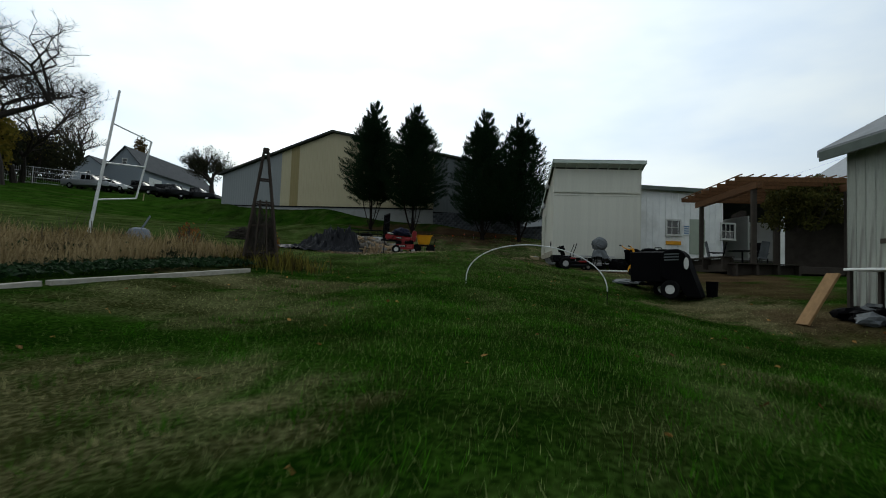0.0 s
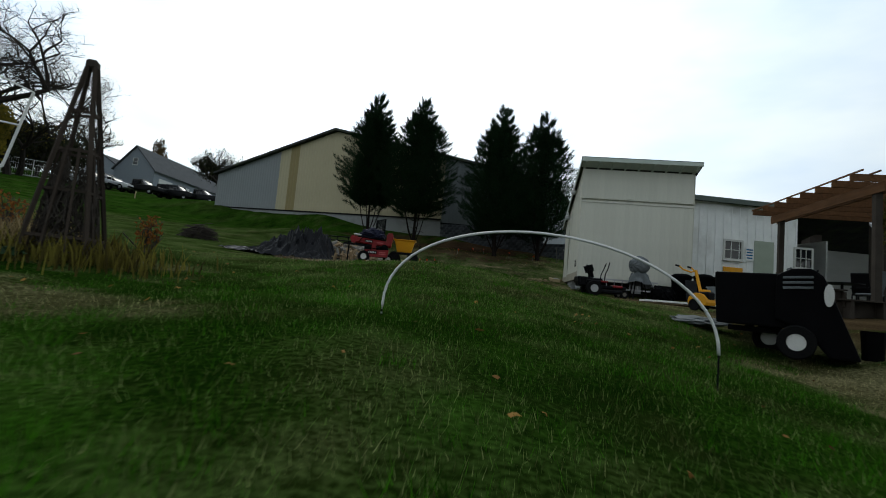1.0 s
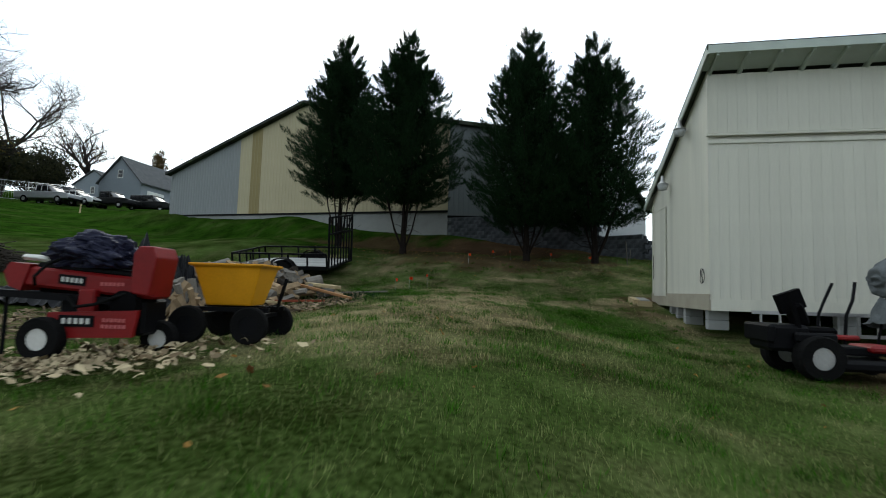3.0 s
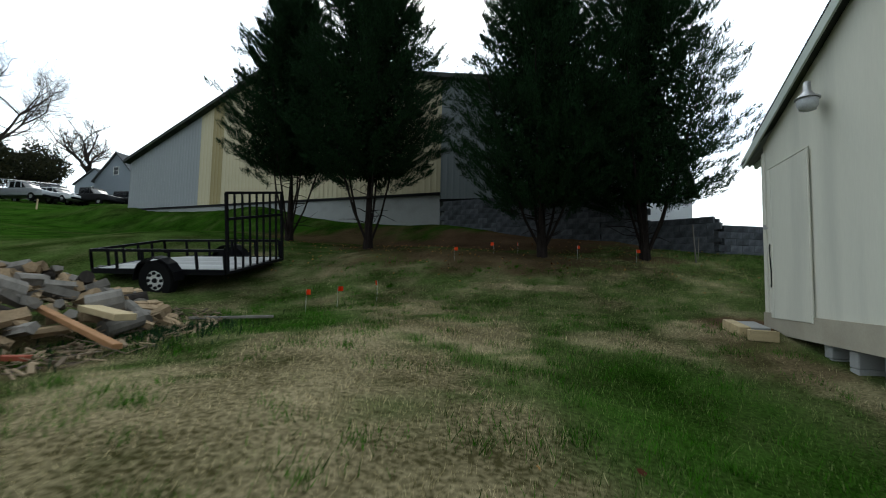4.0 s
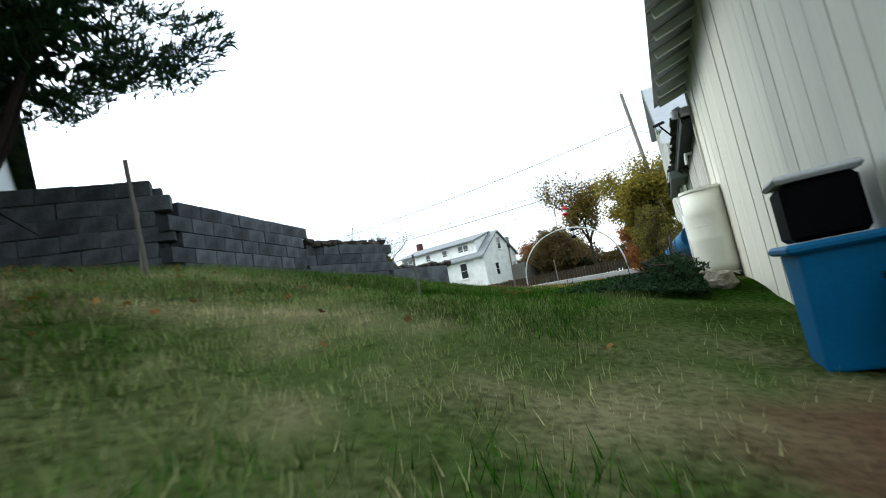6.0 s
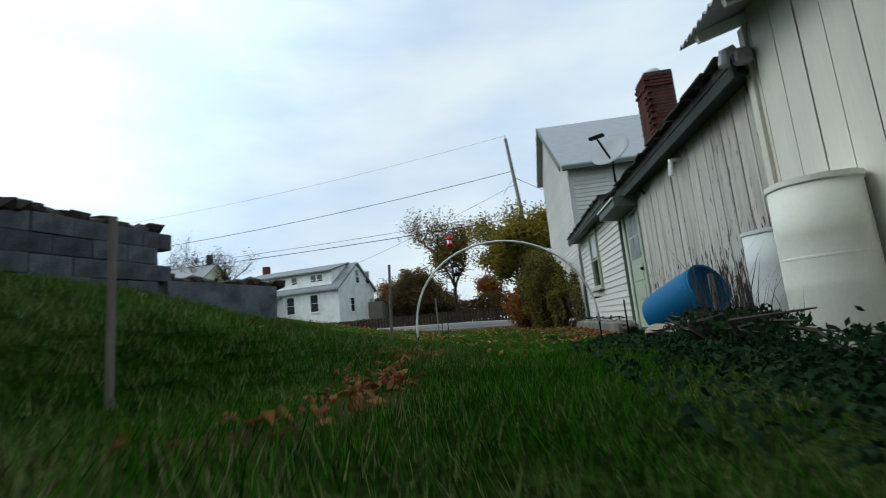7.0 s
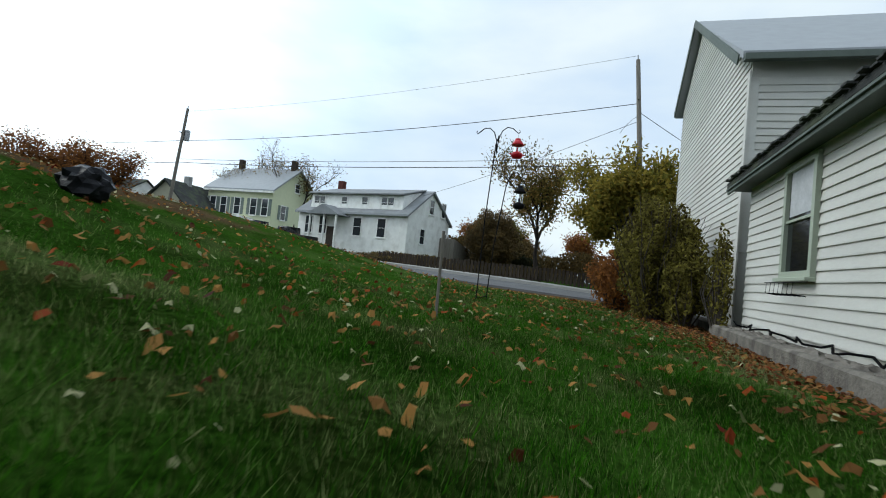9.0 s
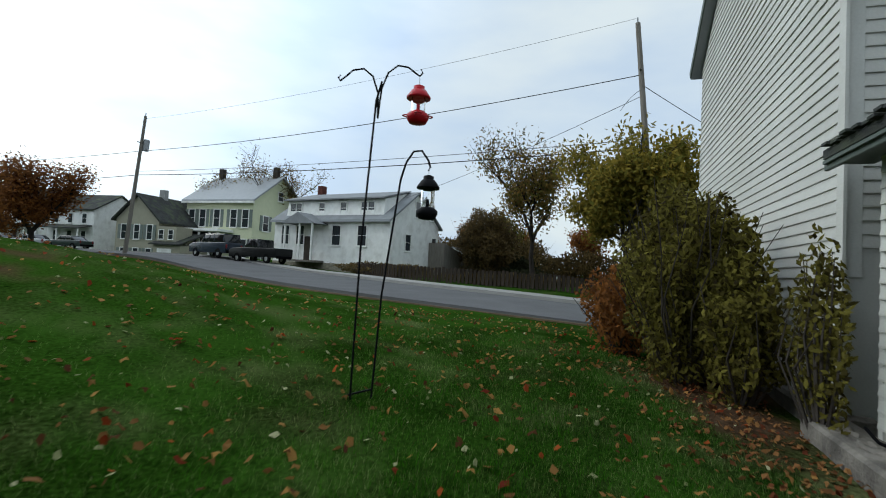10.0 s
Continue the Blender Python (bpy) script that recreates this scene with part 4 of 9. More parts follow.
# ---- board-and-batten workshop at the back ----
WA = 6.8
shop = thing("board_workshop", pose(13.28, 33.96, 0.19, 0, 0, WA), "low white workshop of old peeling upright boards", "workshop")
rw = random.Random(5)
x = 0.0
bnum = 0
while x < 4.30:  # uneven boards
    w = rw.uniform(0.20, 0.30)
    w = min(w, 4.34 - x)
    bm = B()
    top = 4.86
    box(bm, (x + w / 2, 0.0 - rw.uniform(0, 0.012), (2.30 + rw.uniform(0, 0.06) + top) / 2), (w - rw.uniform(0.012, 0.022), 0.028, top - 2.32), 0.004)
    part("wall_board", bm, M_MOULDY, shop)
    x += w
bm = B()
box(bm, (2.17, -0.06, 3.55), (4.34, 0.07, 2.62))
box(bm, (5.15, -0.08, 4.55), (1.4, 0.06, 0.60))
part("backing_wall", bm, M_WOODDARK, shop)
bm = B()
box(bm, (2.15, -0.01, 2.20), (4.4, 0.07, 0.16), 0.01)
part("rotten_sill", bm, M_WOODDARK, shop, "dark rotten sill beam")
bm = B()
ra = [(0.24, 4.71), (-4.9, 6.10), (-4.9, 6.22), (0.24, 4.80)]
prism(bm, ra, -0.05, 5.62, "x")
part("roof", bm, M_ROOFDARK, shop, "mossy dark lean-to roof")
bm = B()
box(bm, (2.75, 0.21, 4.67), (5.7, 0.04, 0.17), 0.006)
box(bm, (2.75, 0.10, 4.64), (5.6, 0.18, 0.03))
part("eave_board", bm, M_EAVE, shop, "green-grey eave board, soffit shade in its colour")
rs = random.Random(9)
bm = B()
for i in range(19):
    box(bm, (0.1 + i * 0.29, 0.20 + rs.uniform(-0.03, 0.03), 4.82 + rs.uniform(0, 0.015)), (0.27, 0.26, 0.02), 0.0, Matrix.Rotation(rs.uniform(-0.1, 0.1), 3, "Z"))
part("roof_edge", bm, M_ROOFDARK, shop, "ragged curled roofing at the eave")
bm = B()
tube(bm, [(2.0, 0.0, 4.50), (2.0, 0.14, 4.50), (2.0, 0.16, 4.30)], 0.035, 10)
part("vent_pipe", bm, M_PVC, shop, "short white vent pipe")
bm = B()
tube(bm, [(3.75, 0.02, 4.50), (3.62, 0.10, 4.55), (3.55, 0.20, 4.42), (3.45, 0.22, 4.46)], 0.02, 6)
part("bracket", bm, M_BLACK, shop, "rusty iron bracket")
# white front with window, notice and door
bm = B()
box(bm, (-0.1, -4.55, 3.75), (5.8, 0.12, 4.7))
part("front_wall", bm, M_WHITE, shop, "white front wall")
bm = B()
box(bm, (0, 0, 0), (0.03, 0.03, 4.0))
me = mesh_of(bm, "batten", M_WHITE)
for i in range(15):
    piece("batten", me, shop, pose(-2.9 + i * 0.40, -4.62, 3.9))
bm = B()
box(bm, (-0.1, -4.95, 6.10), (6.2, 0.06, 0.24), 0.01)
part("front_fascia", bm, M_TRIM, shop, "green-grey fascia")
sash_window(shop, pose(-0.42, -4.62, 3.45, 0, 0, 180), 0.80, 0.80, M_CLAP, "window", M_GLASSD)
sash_window(shop, pose(3.10, -4.62, 3.35, 0, 0, 180), 0.8, 0.85, M_CLAP, "window", M_GLASSD, 0, "small paned window", (3, 2))
bm = B()
box(bm, (1.12, -4.64, 3.35), (0.98, 0.05, 2.1), 0.01)
part("front_door", bm, M_GREENDOOR, shop, "grey-green plank door")
bm = B()
box(bm, (0.40, -4.65, 3.72), (0.42, 0.02, 0.62), 0.004)
sg = part("notice", bm, M_WHITE, shop, "white notice with blue bars")
for k in range(4):
    bm = B()
    box(bm, (0.40, -4.664, 3.93 - k * 0.13), (0.32 - 0.04 * (k % 2), 0.006, 0.06))
    part("notice_bar", bm, M_BLUE, sg)
bm = B()
box(bm, (-0.42, -4.68, 2.92), (0.95, 0.05, 0.22), 0.01)
part("yellow_panel", bm, M_YELLOW, shop, "yellow panel under the window")
# flat link roof towards the shed
bm = B()
prism(bm, [(-0.9, 5.30), (-4.9, 6.10), (-4.9, 6.22), (-0.9, 5.42)], -3.05, -0.06, "x")
part("link_roof", bm, M_ROOFDARK, shop)
# green back door
bm = B()
box(bm, (4.88, -0.02, 3.37), (0.92, 0.05, 2.14), 0.005)
gd = part("door", bm, M_GREENDOOR, shop, "sage green panelled door with four panes")
bm = B()
for z0, hh in ((2.47, 0.26), (2.82, 0.24), (3.15, 0.26)):
    box(bm, (4.88, 0.008, z0 + hh / 2), (0.60, 0.012, hh), 0.004)
part("door_panel", bm, M_GREENDOOR, gd)
bm = B()
for i in range(2):
    for j in range(2):
        box(bm, (4.71 + 0.34 * i, 0.006, 3.75 + 0.43 * j), (0.30, 0.010, 0.39))
part("pane", bm, shade("curtained_pane", (0.20, 0.225, 0.23), 0.25, var=0.3, scale=6.0, bump=0.0, spec=0.4), gd, "panes with pale curtains behind")
bm = B()
blob(bm, (4.48, 0.05, 3.34), (0.032, 0.032, 0.032), 2, 0.0)
box(bm, (4.48, 0.01, 3.37), (0.05, 0.02, 0.14))
part("handle", bm, M_BLACK, gd, "dark door knob")
bm = B()
box(bm, (4.46, 0.01, 3.60), (0.04, 0.03, 0.05))
part("lock", bm, M_BLACK, gd, "dark lock plate")
bm = B()
box(bm, (4.36, 0.0, 3.38), (0.10, 0.07, 2.24), 0.005)
box(bm, (5.40, 0.0, 3.38), (0.10, 0.07, 2.24), 0.005)
box(bm, (4.88, 0.0, 4.50), (1.13, 0.07, 0.10), 0.005)
box(bm, (4.88, -0.03, 4.66), (1.3, 0.05, 0.42))
part("door_frame", bm, M_GREENDOOR, shop, "sage green door frame")
bm = B()
box(bm, (5.55, -0.02, 3.55), (0.24, 0.05, 2.60))
part("corner_board", bm, M_CLAP, shop)
bm = B()
box(bm, (5.68, 0.03, 3.45), (0.05, 0.05, 2.45))
part("downpipe", bm, M_TRIM, shop, "dark green downpipe")
bm = B()
prism(bm, [(0.02, 4.42), (0.40, 4.46), (0.40, 4.60), (0.02, 4.68)], 4.26, 5.68, "x")
hood_ = part("door_hood", bm, M_TRIM, shop, "green-grey boxed hood over the door")
bm = B()
bar(bm, (4.26, 0.415, 4.605), (5.70, 0.415, 4.615), 0.03, 0.035)
part("drip_edge", bm, M_CLAP, hood_, "thin white drip edge")

# ---- clapboard wing ----
wing = thing("clapboard_wing", pose(13.28, 33.96, 0.27, 0, 0, WA), "low white clapboard wing with a mossy roof", "house wing")
WX0, WX1 = 5.72, 11.30
WWX, WWW, WWH, WWZ = 8.93, 0.88, 1.36, 3.26
bm = B()
box(bm, ((WX0 + WX1) / 2, -0.08, 3.6), (WX1 - WX0, 0.08, 2.7))
box(bm, (WX0 + 0.05, -1.5, 3.6), (0.1, 3.0, 2.7))
part("wall_core", bm, M_CLAP, wing)
nrow = 18
ch = (4.90 - 2.42) / nrow


def clap_profile(length, h):
    bm = B()
    prism(bm, [(0.0, 0.0), (0.030, 0.004), (0.030, 0.022), (0.006, h + 0.02), (0.0, h + 0.02)], -length / 2, length / 2, "x")
    return bm


me_full = mesh_of(clap_profile(WX1 - WX0, ch), "clapboard", M_CLAP)
me_l = mesh_of(clap_profile(WWX - WWW / 2 - 0.08 - WX0, ch), "clapboard", M_CLAP)
me_r = mesh_of(clap_profile(WX1 - WWX - WWW / 2 - 0.08, ch), "clapboard", M_CLAP)
for i in range(nrow):
    z = 2.42 + i * ch
    if z + ch > WWZ - 0.10 and z < WWZ + WWH + 0.10:
        piece("clapboard", me_l, wing, pose((WX0 + WWX - WWW / 2 - 0.08) / 2, -0.035, z))
        piece("clapboard", me_r, wing, pose((WX1 + WWX + WWW / 2 + 0.08) / 2, -0.035, z))
    else:
        piece("clapboard", me_full, wing, pose((WX0 + WX1) / 2, -0.035, z))
sash_window(wing, wall_m(WWX, -0.01, WWZ, 0), WWW, WWH, M_GREENDOOR, "window", M_GLASSD, 0.45, "sash window with a worn green frame and half-drawn blind")
bm = B()
for i in range(7):
    tube(bm, [(WWX - 0.5 + i * 0.16, 0.05, WWZ - 0.14), (WWX - 0.5 + i * 0.16, 0.20, WWZ - 0.16), (WWX - 0.46 + i * 0.16, 0.20, WWZ - 0.30), (WWX - 0.5 + i * 0.16, 0.06, WWZ - 0.32)], 0.006, 5)
tube(bm, [(WWX - 0.55, 0.20, WWZ - 0.16), (WWX + 0.55, 0.20, WWZ - 0.16)], 0.007, 5)
part("flower_rack", bm, M_BLACK, wing, "empty wire flower rack under the window")
bm = B()
prism(bm, [(0.30, 4.83), (-3.6, 6.20), (-3.6, 6.30), (0.30, 4.92)], WX0 + 0.05, WX1 + 0.35, "x")
part("roof", bm, M_ROOFDARK, wing, "mossy dark lean-to roof")
bm = B()
box(bm, ((WX0 + WX1) / 2 + 0.2, 0.27, 4.80), (WX1 - WX0 + 0.3, 0.04, 0.16), 0.006)
box(bm, ((WX0 + WX1) / 2 + 0.2, 0.12, 4.79), (WX1 - WX0 + 0.2, 0.40, 0.03))
part("eave_board", bm, M_TRIM, wing, "green-grey eave board")
bm = B()
prism(bm, [(-0.02, 4.85), (-3.5, 6.25), (-3.5, 2.3), (-0.02, 2.3)], WX1 - 0.06, WX1 + 0.02, "x")
part("end_wall", bm, M_CLAP, wing)
bm = B()
for i in range(40):
    box(bm, (WX0 + 0.1 + i * 0.145, 0.25 + rs.uniform(-0.02, 0.03), 4.93 + rs.uniform(0, 0.02)), (0.12, 0.20, 0.025))
part("roof_edge", bm, M_ROOFDARK, wing, "ragged shingle edge")
bm = B()
for i in range(12):
    s0 = WX0 + i * 0.52
    blob(bm, (s0, 0.18 + rs.uniform(-0.03, 0.03), 2.27), (0.34, 0.13, 0.07 + rs.uniform(0, 0.05)), 3, 0.3, i * 3.1, 3.5)
box(bm, ((WX0 + 11.9) / 2, 0.16, 2.19), (11.9 - WX0, 0.42, 0.30), 0.03)
part("stone_footing", bm, M_FOOTING, wing, "crumbling stone and concrete footing")
bm = B()
tube(bm, [(WX0 + 0.4 + i * 0.25, 0.12 + 0.06 * math.sin(i * 1.7), 2.42 + 0.04 * math.sin(i * 2.3)) for i in range(21)], 0.014, 6)
part("drain_hose", bm, M_PLASTIC, wing, "black hose lying along the footing")

# ---- brick chimney ----
chimney = thing("brick_chimney", pose(19.77, 33.40, 0.20, 0, 0, WA), "tall weathered red brick chimney with a pale flue pot", "chimney")
bm = B()
box(bm, (0, 0, 6.1), (0.70, 0.58, 3.0))
part("mortar_core", bm, M_MORTAR, chimney)
bm = B()
box(bm, (0, 0, 0), (0.19, 0.10, 0.058), 0.006)
me = mesh_of(bm, "brick", M_BRICK)
for k in range(30):
    z = 5.45 + k * 0.072
    o = 0.10 if k % 2 else 0.0
    g2 = 0.03 if k >= 26 else 0.0
    for i in range(4):
        xx = -0.28 + i * 0.20 + (o - 0.05)
        if abs(xx) < 0.34:
            piece("brick", me, chimney, pose(xx, 0.247 + g2, z))
    for i in range(3):
        piece("brick", me, chimney, pose(-0.307 - g2, -0.18 + i * 0.19 + o * 0.4, z, 0, 0, 90))
bm = B()
box(bm, (0, 0, 7.62), (0.70, 0.58, 0.05), 0.015)
part("cap", bm, M_MORTAR, chimney, "dark mortar cap")
bm = B()
lathe(bm, [(0.17, 7.64), (0.19, 7.72), (0.16, 7.80), (0.02, 7.83)], 16)
part("flue_pot", bm, M_CURTAIN, chimney, "pale flue pot", True)

# ---- satellite dish ----
dish = thing("satellite_dish", pose(18.82, 34.62, 5.40, 0, 0, 240), "grey satellite dish on a bent mast above the eave", "satellite dish")
bm = B()
tube(bm, [(0, 0, 0), (0, 0, 0.35), (0.02, 0.06, 0.55)], 0.025, 8)
part("mast", bm, M_BLACK, dish)
bm = B()
tilt = Matrix.Rotation(radians(58), 3, "X")
lathe(bm, [(0.0, 0.0), (0.14, 0.012), (0.28, 0.045), (0.40, 0.095), (0.405, 0.085), (0.28, 0.03), (0.14, -0.005), (0.0, -0.012)], 26, (0.02, -0.02, 0.62), tilt, False)
part("reflector", bm, M_DISH, dish, "", True)
bm = B()
bar(bm, (0.02, -0.02, 0.40), (0.02, -0.58, 0.78), 0.03, 0.03)
box(bm, (0.02, -0.60, 0.82), (0.30, 0.10, 0.06), 0.01)
part("feed_arm", bm, M_BLACK, dish)

# ---- farmhouse behind the wing ----
farm = thing("farmhouse", pose(25.38, 35.34, 0, 0, 0, 7.4), "tall white clapboard farmhouse with a grey roof", "house")
FW, FP, FE, FZ = 8.3, 5.58, 7.78, 11.28
fe2 = 9.57
bm = B()
prism(bm, [(0, 1.6), (FW, 1.6), (FW, fe2), (FP, FZ), (0, FE)], -10.0, -0.03)
part("wall", bm, M_CLAP, farm, "white clapboard walls")


def gable_clap(z, h):
    z1 = z + h
    xl = 0.0 if z1 <= FE else FP * (z1 - FE) / (FZ - FE)
    xr = FW if z1 <= fe2 else FP + (FW - FP) * (FZ - z1) / (FZ - fe2)
    return xl, xr


k = 0
z = 2.3
while z < FZ - 0.25:
    xl, xr = gable_clap(z, 0.14)
    bm = B()
    prism(bm, [(0.0, 0.0), (0.024, 0.003), (0.024, 0.020), (0.004, 0.155), (0.0, 0.155)], xl + 0.04, xr - 0.04, "x")
    ob = part("clapboard", bm, M_CLAP, farm)
    ob.matrix_local = pose(0, -0.03, z)
    z += 0.14
bm = B()
prism(bm, [(0.0, 0.0), (-0.024, 0.003), (-0.024, 0.020), (-0.004, 0.155), (0.0, 0.155)], -9.9, -0.05, "y")
me = mesh_of(bm, "clapboard", M_CLAP)
for i in range(22):
    piece("clapboard", me, farm, pose(0, 0, 4.3 + i * 0.14))
bm = B()
for za, zb, xa, xb in ((FE, FZ, 0, FP),):
    pa = [(-0.30, FE - 0.13), (FP, FZ + 0.03), (FP, FZ + 0.17), (-0.30, FE + 0.02)]
prism(bm, pa, -10.3, 0.22)
prism(bm, [(FP, FZ + 0.03), (FW + 0.3, fe2 - 0.15), (FW + 0.3, fe2 - 0.01), (FP, FZ + 0.17)], -10.3, 0.22)
part("roof", bm, M_ROOFMETAL, farm, "grey roof")
bm = B()
bar(bm, (-0.32, 0.2, FE - 0.12), (-0.32, -10.2, FE - 0.12), 0.14, 0.12)
part("gutter", bm, M_TRIM, farm, "green-grey gutter")
bm = B()
box(bm, (0.0, 0.012, 4.9), (0.16, 0.03, 5.2))
box(bm, (-0.012, -0.08, 5.7), (0.03, 0.16, 3.4))
part("corner_board", bm, M_CLAP, farm)
bm = B()
bar(bm, (0.0, 0.23, FE - 0.02), (FP, 0.23, FZ + 0.10), 0.03, 0.20)
bar(bm, (FP, 0.23, FZ + 0.10), (FW + 0.3, 0.23, fe2 - 0.05), 0.03, 0.20)
part("rake_board", bm, M_TRIM, farm)
sash_window(farm, pose(-0.01, -2.7, 5.65, 0, 0, 90), 0.80, 1.25, M_CLAP, "window", M_GLASS, 0.9)
sash_window(farm, pose(-0.01, -6.0, 5.65, 0, 0, 90), 0.80, 1.25, M_CLAP, "window", M_GLASS, 0.5)
bm = B()
box(bm, (4.1, -0.06, 2.35), (8.4, 0.5, 0.5), 0.04)
part("stone_footing", bm, M_FOOTING, farm, "concrete footing ledge")

# ---- concrete block retaining wall ----
block_wall = thing("block_retaining_wall", pose(0, 0, 0), "stepped grey concrete block retaining wall", "retaining wall", "", "structure")
bm = B()
box(bm, (0, 0, 0), (0.394, 0.19, 0.195), 0.005)
me_block = mesh_of(bm, "block", M_BLOCK)
BW = random.Random(21)


def lay_blocks(x0, y0, x1, y1, top, low):
    d = Vector((x1 - x0, y1 - y0))
    L = d.length
    rz = math.degrees(math.atan2(d.y, d.x))
    u = d / L
    z, k = top - 0.1, 0
    n = 0
    while z > low - 0.1:
        s = 0.2 - (0.2 if k % 2 else 0.0)
        while s < L:
            px_, py_ = x0 + u.x * s, y0 + u.y * s
            if z > ground_z(px_, py_) - 0.15:
                piece("block", me_block, block_wall, pose(px_, py_ + BW.uniform(-0.012, 0.012), z + BW.uniform(-0.004, 0.004), BW.uniform(-1, 1), 0, rz + BW.uniform(-1.2, 1.2)))
                n += 1
            s += 0.40
        z -= 0.20
        k += 1
    return n


lay_blocks(-1.0, 44.12, 5.0, 41.74, 6.20, 3.6)
lay_blocks(5.0, 41.74, 6.40, 41.18, 5.80, 3.3)
lay_blocks(6.45, 41.12, 8.17, 39.79, 4.95, 3.3)
lay_blocks(8.2, 39.80, 11.2, 40.75, 4.66, 3.0)
lay_blocks(11.2, 40.75, 13.5, 40.60, 4.34, 3.0)
bm = B()
for x0, y0, x1, y1, zt in ((-0.95, 44.24, 5.0, 41.86, 6.14), (5.0, 41.86, 6.40, 41.30, 5.70), (6.42, 41.24, 8.17, 39.90, 4.88), (8.2, 39.90, 11.2, 40.85, 4.60), (11.2, 40.85, 13.45, 40.70, 4.27)):
    bar(bm, (x0, y0 + 0.02, (zt + 2.4) / 2), (x1, y1 + 0.02, (zt + 2.4) / 2), 0.13, zt - 2.4)
part("mortar_bed", bm, M_BLOCK, block_wall)
bm = B()
bar(bm, (13.5, 40.6, 3.2), (15.0, 40.1, 3.15), 0.3, 1.1)
part("low_wall", bm, M_BLOCK, block_wall, "lower weathered concrete end of the wall")
bm = B()
for i in range(26):
    q = max(0.0, (i - 14) / 11)
    blob(bm, (11.3 + i * 0.155, 40.72 - 0.6 * q * q, (4.36 if i < 15 else 3.76) + BW.uniform(-0.03, 0.05)), (0.16, 0.16, 0.09), 1, 0.3, i * 1.3)
part("moss", bm, M_WOODDARK, block_wall, "dark moss and weeds on the wall top")


# ---- houses over the road ----
def on_facade(s, z, depth=0.0):
    return pose(s, -depth, z)


def far_window(parent, x, y, z, w, h, rz, fm, shutters=None, glass=None):
    f = sash_window(parent, pose(x, y, z, 0, 0, rz), w, h, fm, "window", glass or M_GLASS, 0.0, "", (1, 2), 0.05, True)
    if shutters:
        for sx in (-1, 1):
            bm = B()
            box(bm, (sx * (w / 2 + 0.32), 0.03, h / 2), (0.36, 0.05, h + 0.06), 0.01)
            part("shutter", bm, shutters, f)
    return f


HU = math.degrees(math.atan2(0.98, -0.195))
# white house: local x runs along the street front, local y into the plot (away from the street)
white_house = thing("white_house", pose(51.8, 57.1, 0, 0, 0, 86.2), "long white house with a dormered grey roof and small porch", "house")
L1, D1, Z0, ZE, ZR = 12.7, 7.6, 3.55, 7.55, 10.1
bm = B()
prism(bm, [(0, Z0 - 1), (-D1, Z0 - 1), (-D1, ZE), (-D1 / 2, ZR), (0, ZE)], 0, L1, "x")
part("wall", bm, M_WHITE, white_house, "white plastered and boarded walls")
bm = B()
prism(bm, [(0.35, ZE - 0.2), (-D1 / 2, ZR + 0.02), (-D1 - 0.35, ZE - 0.2), (-D1 - 0.35, ZE - 0.02), (-D1 / 2, ZR + 0.2), (0.35, ZE - 0.02)], -0.25, L1 + 0.25, "x")
part("roof", bm, M_ROOFGREY, white_house, "grey shingle roof")
bm = B()
prism(bm, [(-0.3, ZE + 0.2), (-0.45, ZE + 1.75), (-D1 / 2, ZR + 0.12), (-D1 / 2, ZR - 0.5), (-2, ZE)], 0.9, L1 - 1.1, "x")
dorm = part("dormer", bm, M_WHITE, white_house, "long white shed dormer")
bm = B()
prism(bm, [(0.0, ZE + 1.72), (-D1 / 2, ZR + 0.22), (-D1 / 2, ZR + 0.32), (0.0, ZE + 1.84)], 0.7, L1 - 0.9, "x")
part("dormer_roof", bm, M_ROOFGREY, dorm)
bm = B()
bar(bm, (-0.2, 0.36, ZE - 0.14), (L1 + 0.2, 0.36, ZE - 0.14), 0.12, 0.14)
part("gutter", bm, M_ROOFMETAL, white_house)
for s in (10.9, 10.2, 7.5, 5.1, 2.9, 2.2):
    far_window(dorm, s, -0.37, ZE + 0.55, 0.62, 0.95, 0, M_WHITE)
for s in (11.3, 5.4, 2.7):
    far_window(white_house, s, 0.01, Z0 + 1.9, 0.85, 1.6, 0, M_WHITE)
far_window(white_house, 9.5, 0.01, Z0 + 1.9, 0.85, 1.6, 0, M_WHITE)
for y, z in ((-2.6, Z0 + 1.7), (-6.8, Z0 + 1.7), (-3.9, ZE + 0.6), (-6.2, ZE + 0.6)):
    far_window(white_house, -0.01, y, z, 0.75, 1.3, 90, M_WHITE)
bm = B()
box(bm, (L1 / 2, 0.03, Z0 - 0.1), (L1, 0.10, 0.9))
box(bm, (-0.03, -D1 / 2, Z0 - 0.1), (0.1, D1, 0.9))
part("stone_foundation", bm, M_STONE, white_house, "rough stone foundation")
PX0, PX1 = 6.6, 9.9
bm = B()
prism(bm, [(PX0 - 0.3, Z0 + 3.55), (PX1 + 0.3, Z0 + 3.55), ((PX0 + PX1) / 2, Z0 + 4.5)], 0.0, 1.7)
porch = part("porch_roof", bm, M_ROOFGREY, white_house, "small hipped porch roof")
bm = B()
box(bm, ((PX0 + PX1) / 2, 0.85, Z0 + 0.45), (PX1 - PX0, 1.6, 0.15))
part("porch_floor", bm, M_WOODGREY, porch)
for xx in (PX0 + 0.1, PX1 - 0.1, PX0 + 1.5):
    bm = B()
    bar(bm, (xx, 1.5, Z0 + 0.5), (xx, 1.5, Z0 + 3.6), 0.14, 0.14)
    part("porch_post", bm, M_WHITE, porch)
bm = B()
box(bm, (PX0 + 1.9, 0.02, Z0 + 1.55), (0.9, 0.06, 2.05), 0.01)
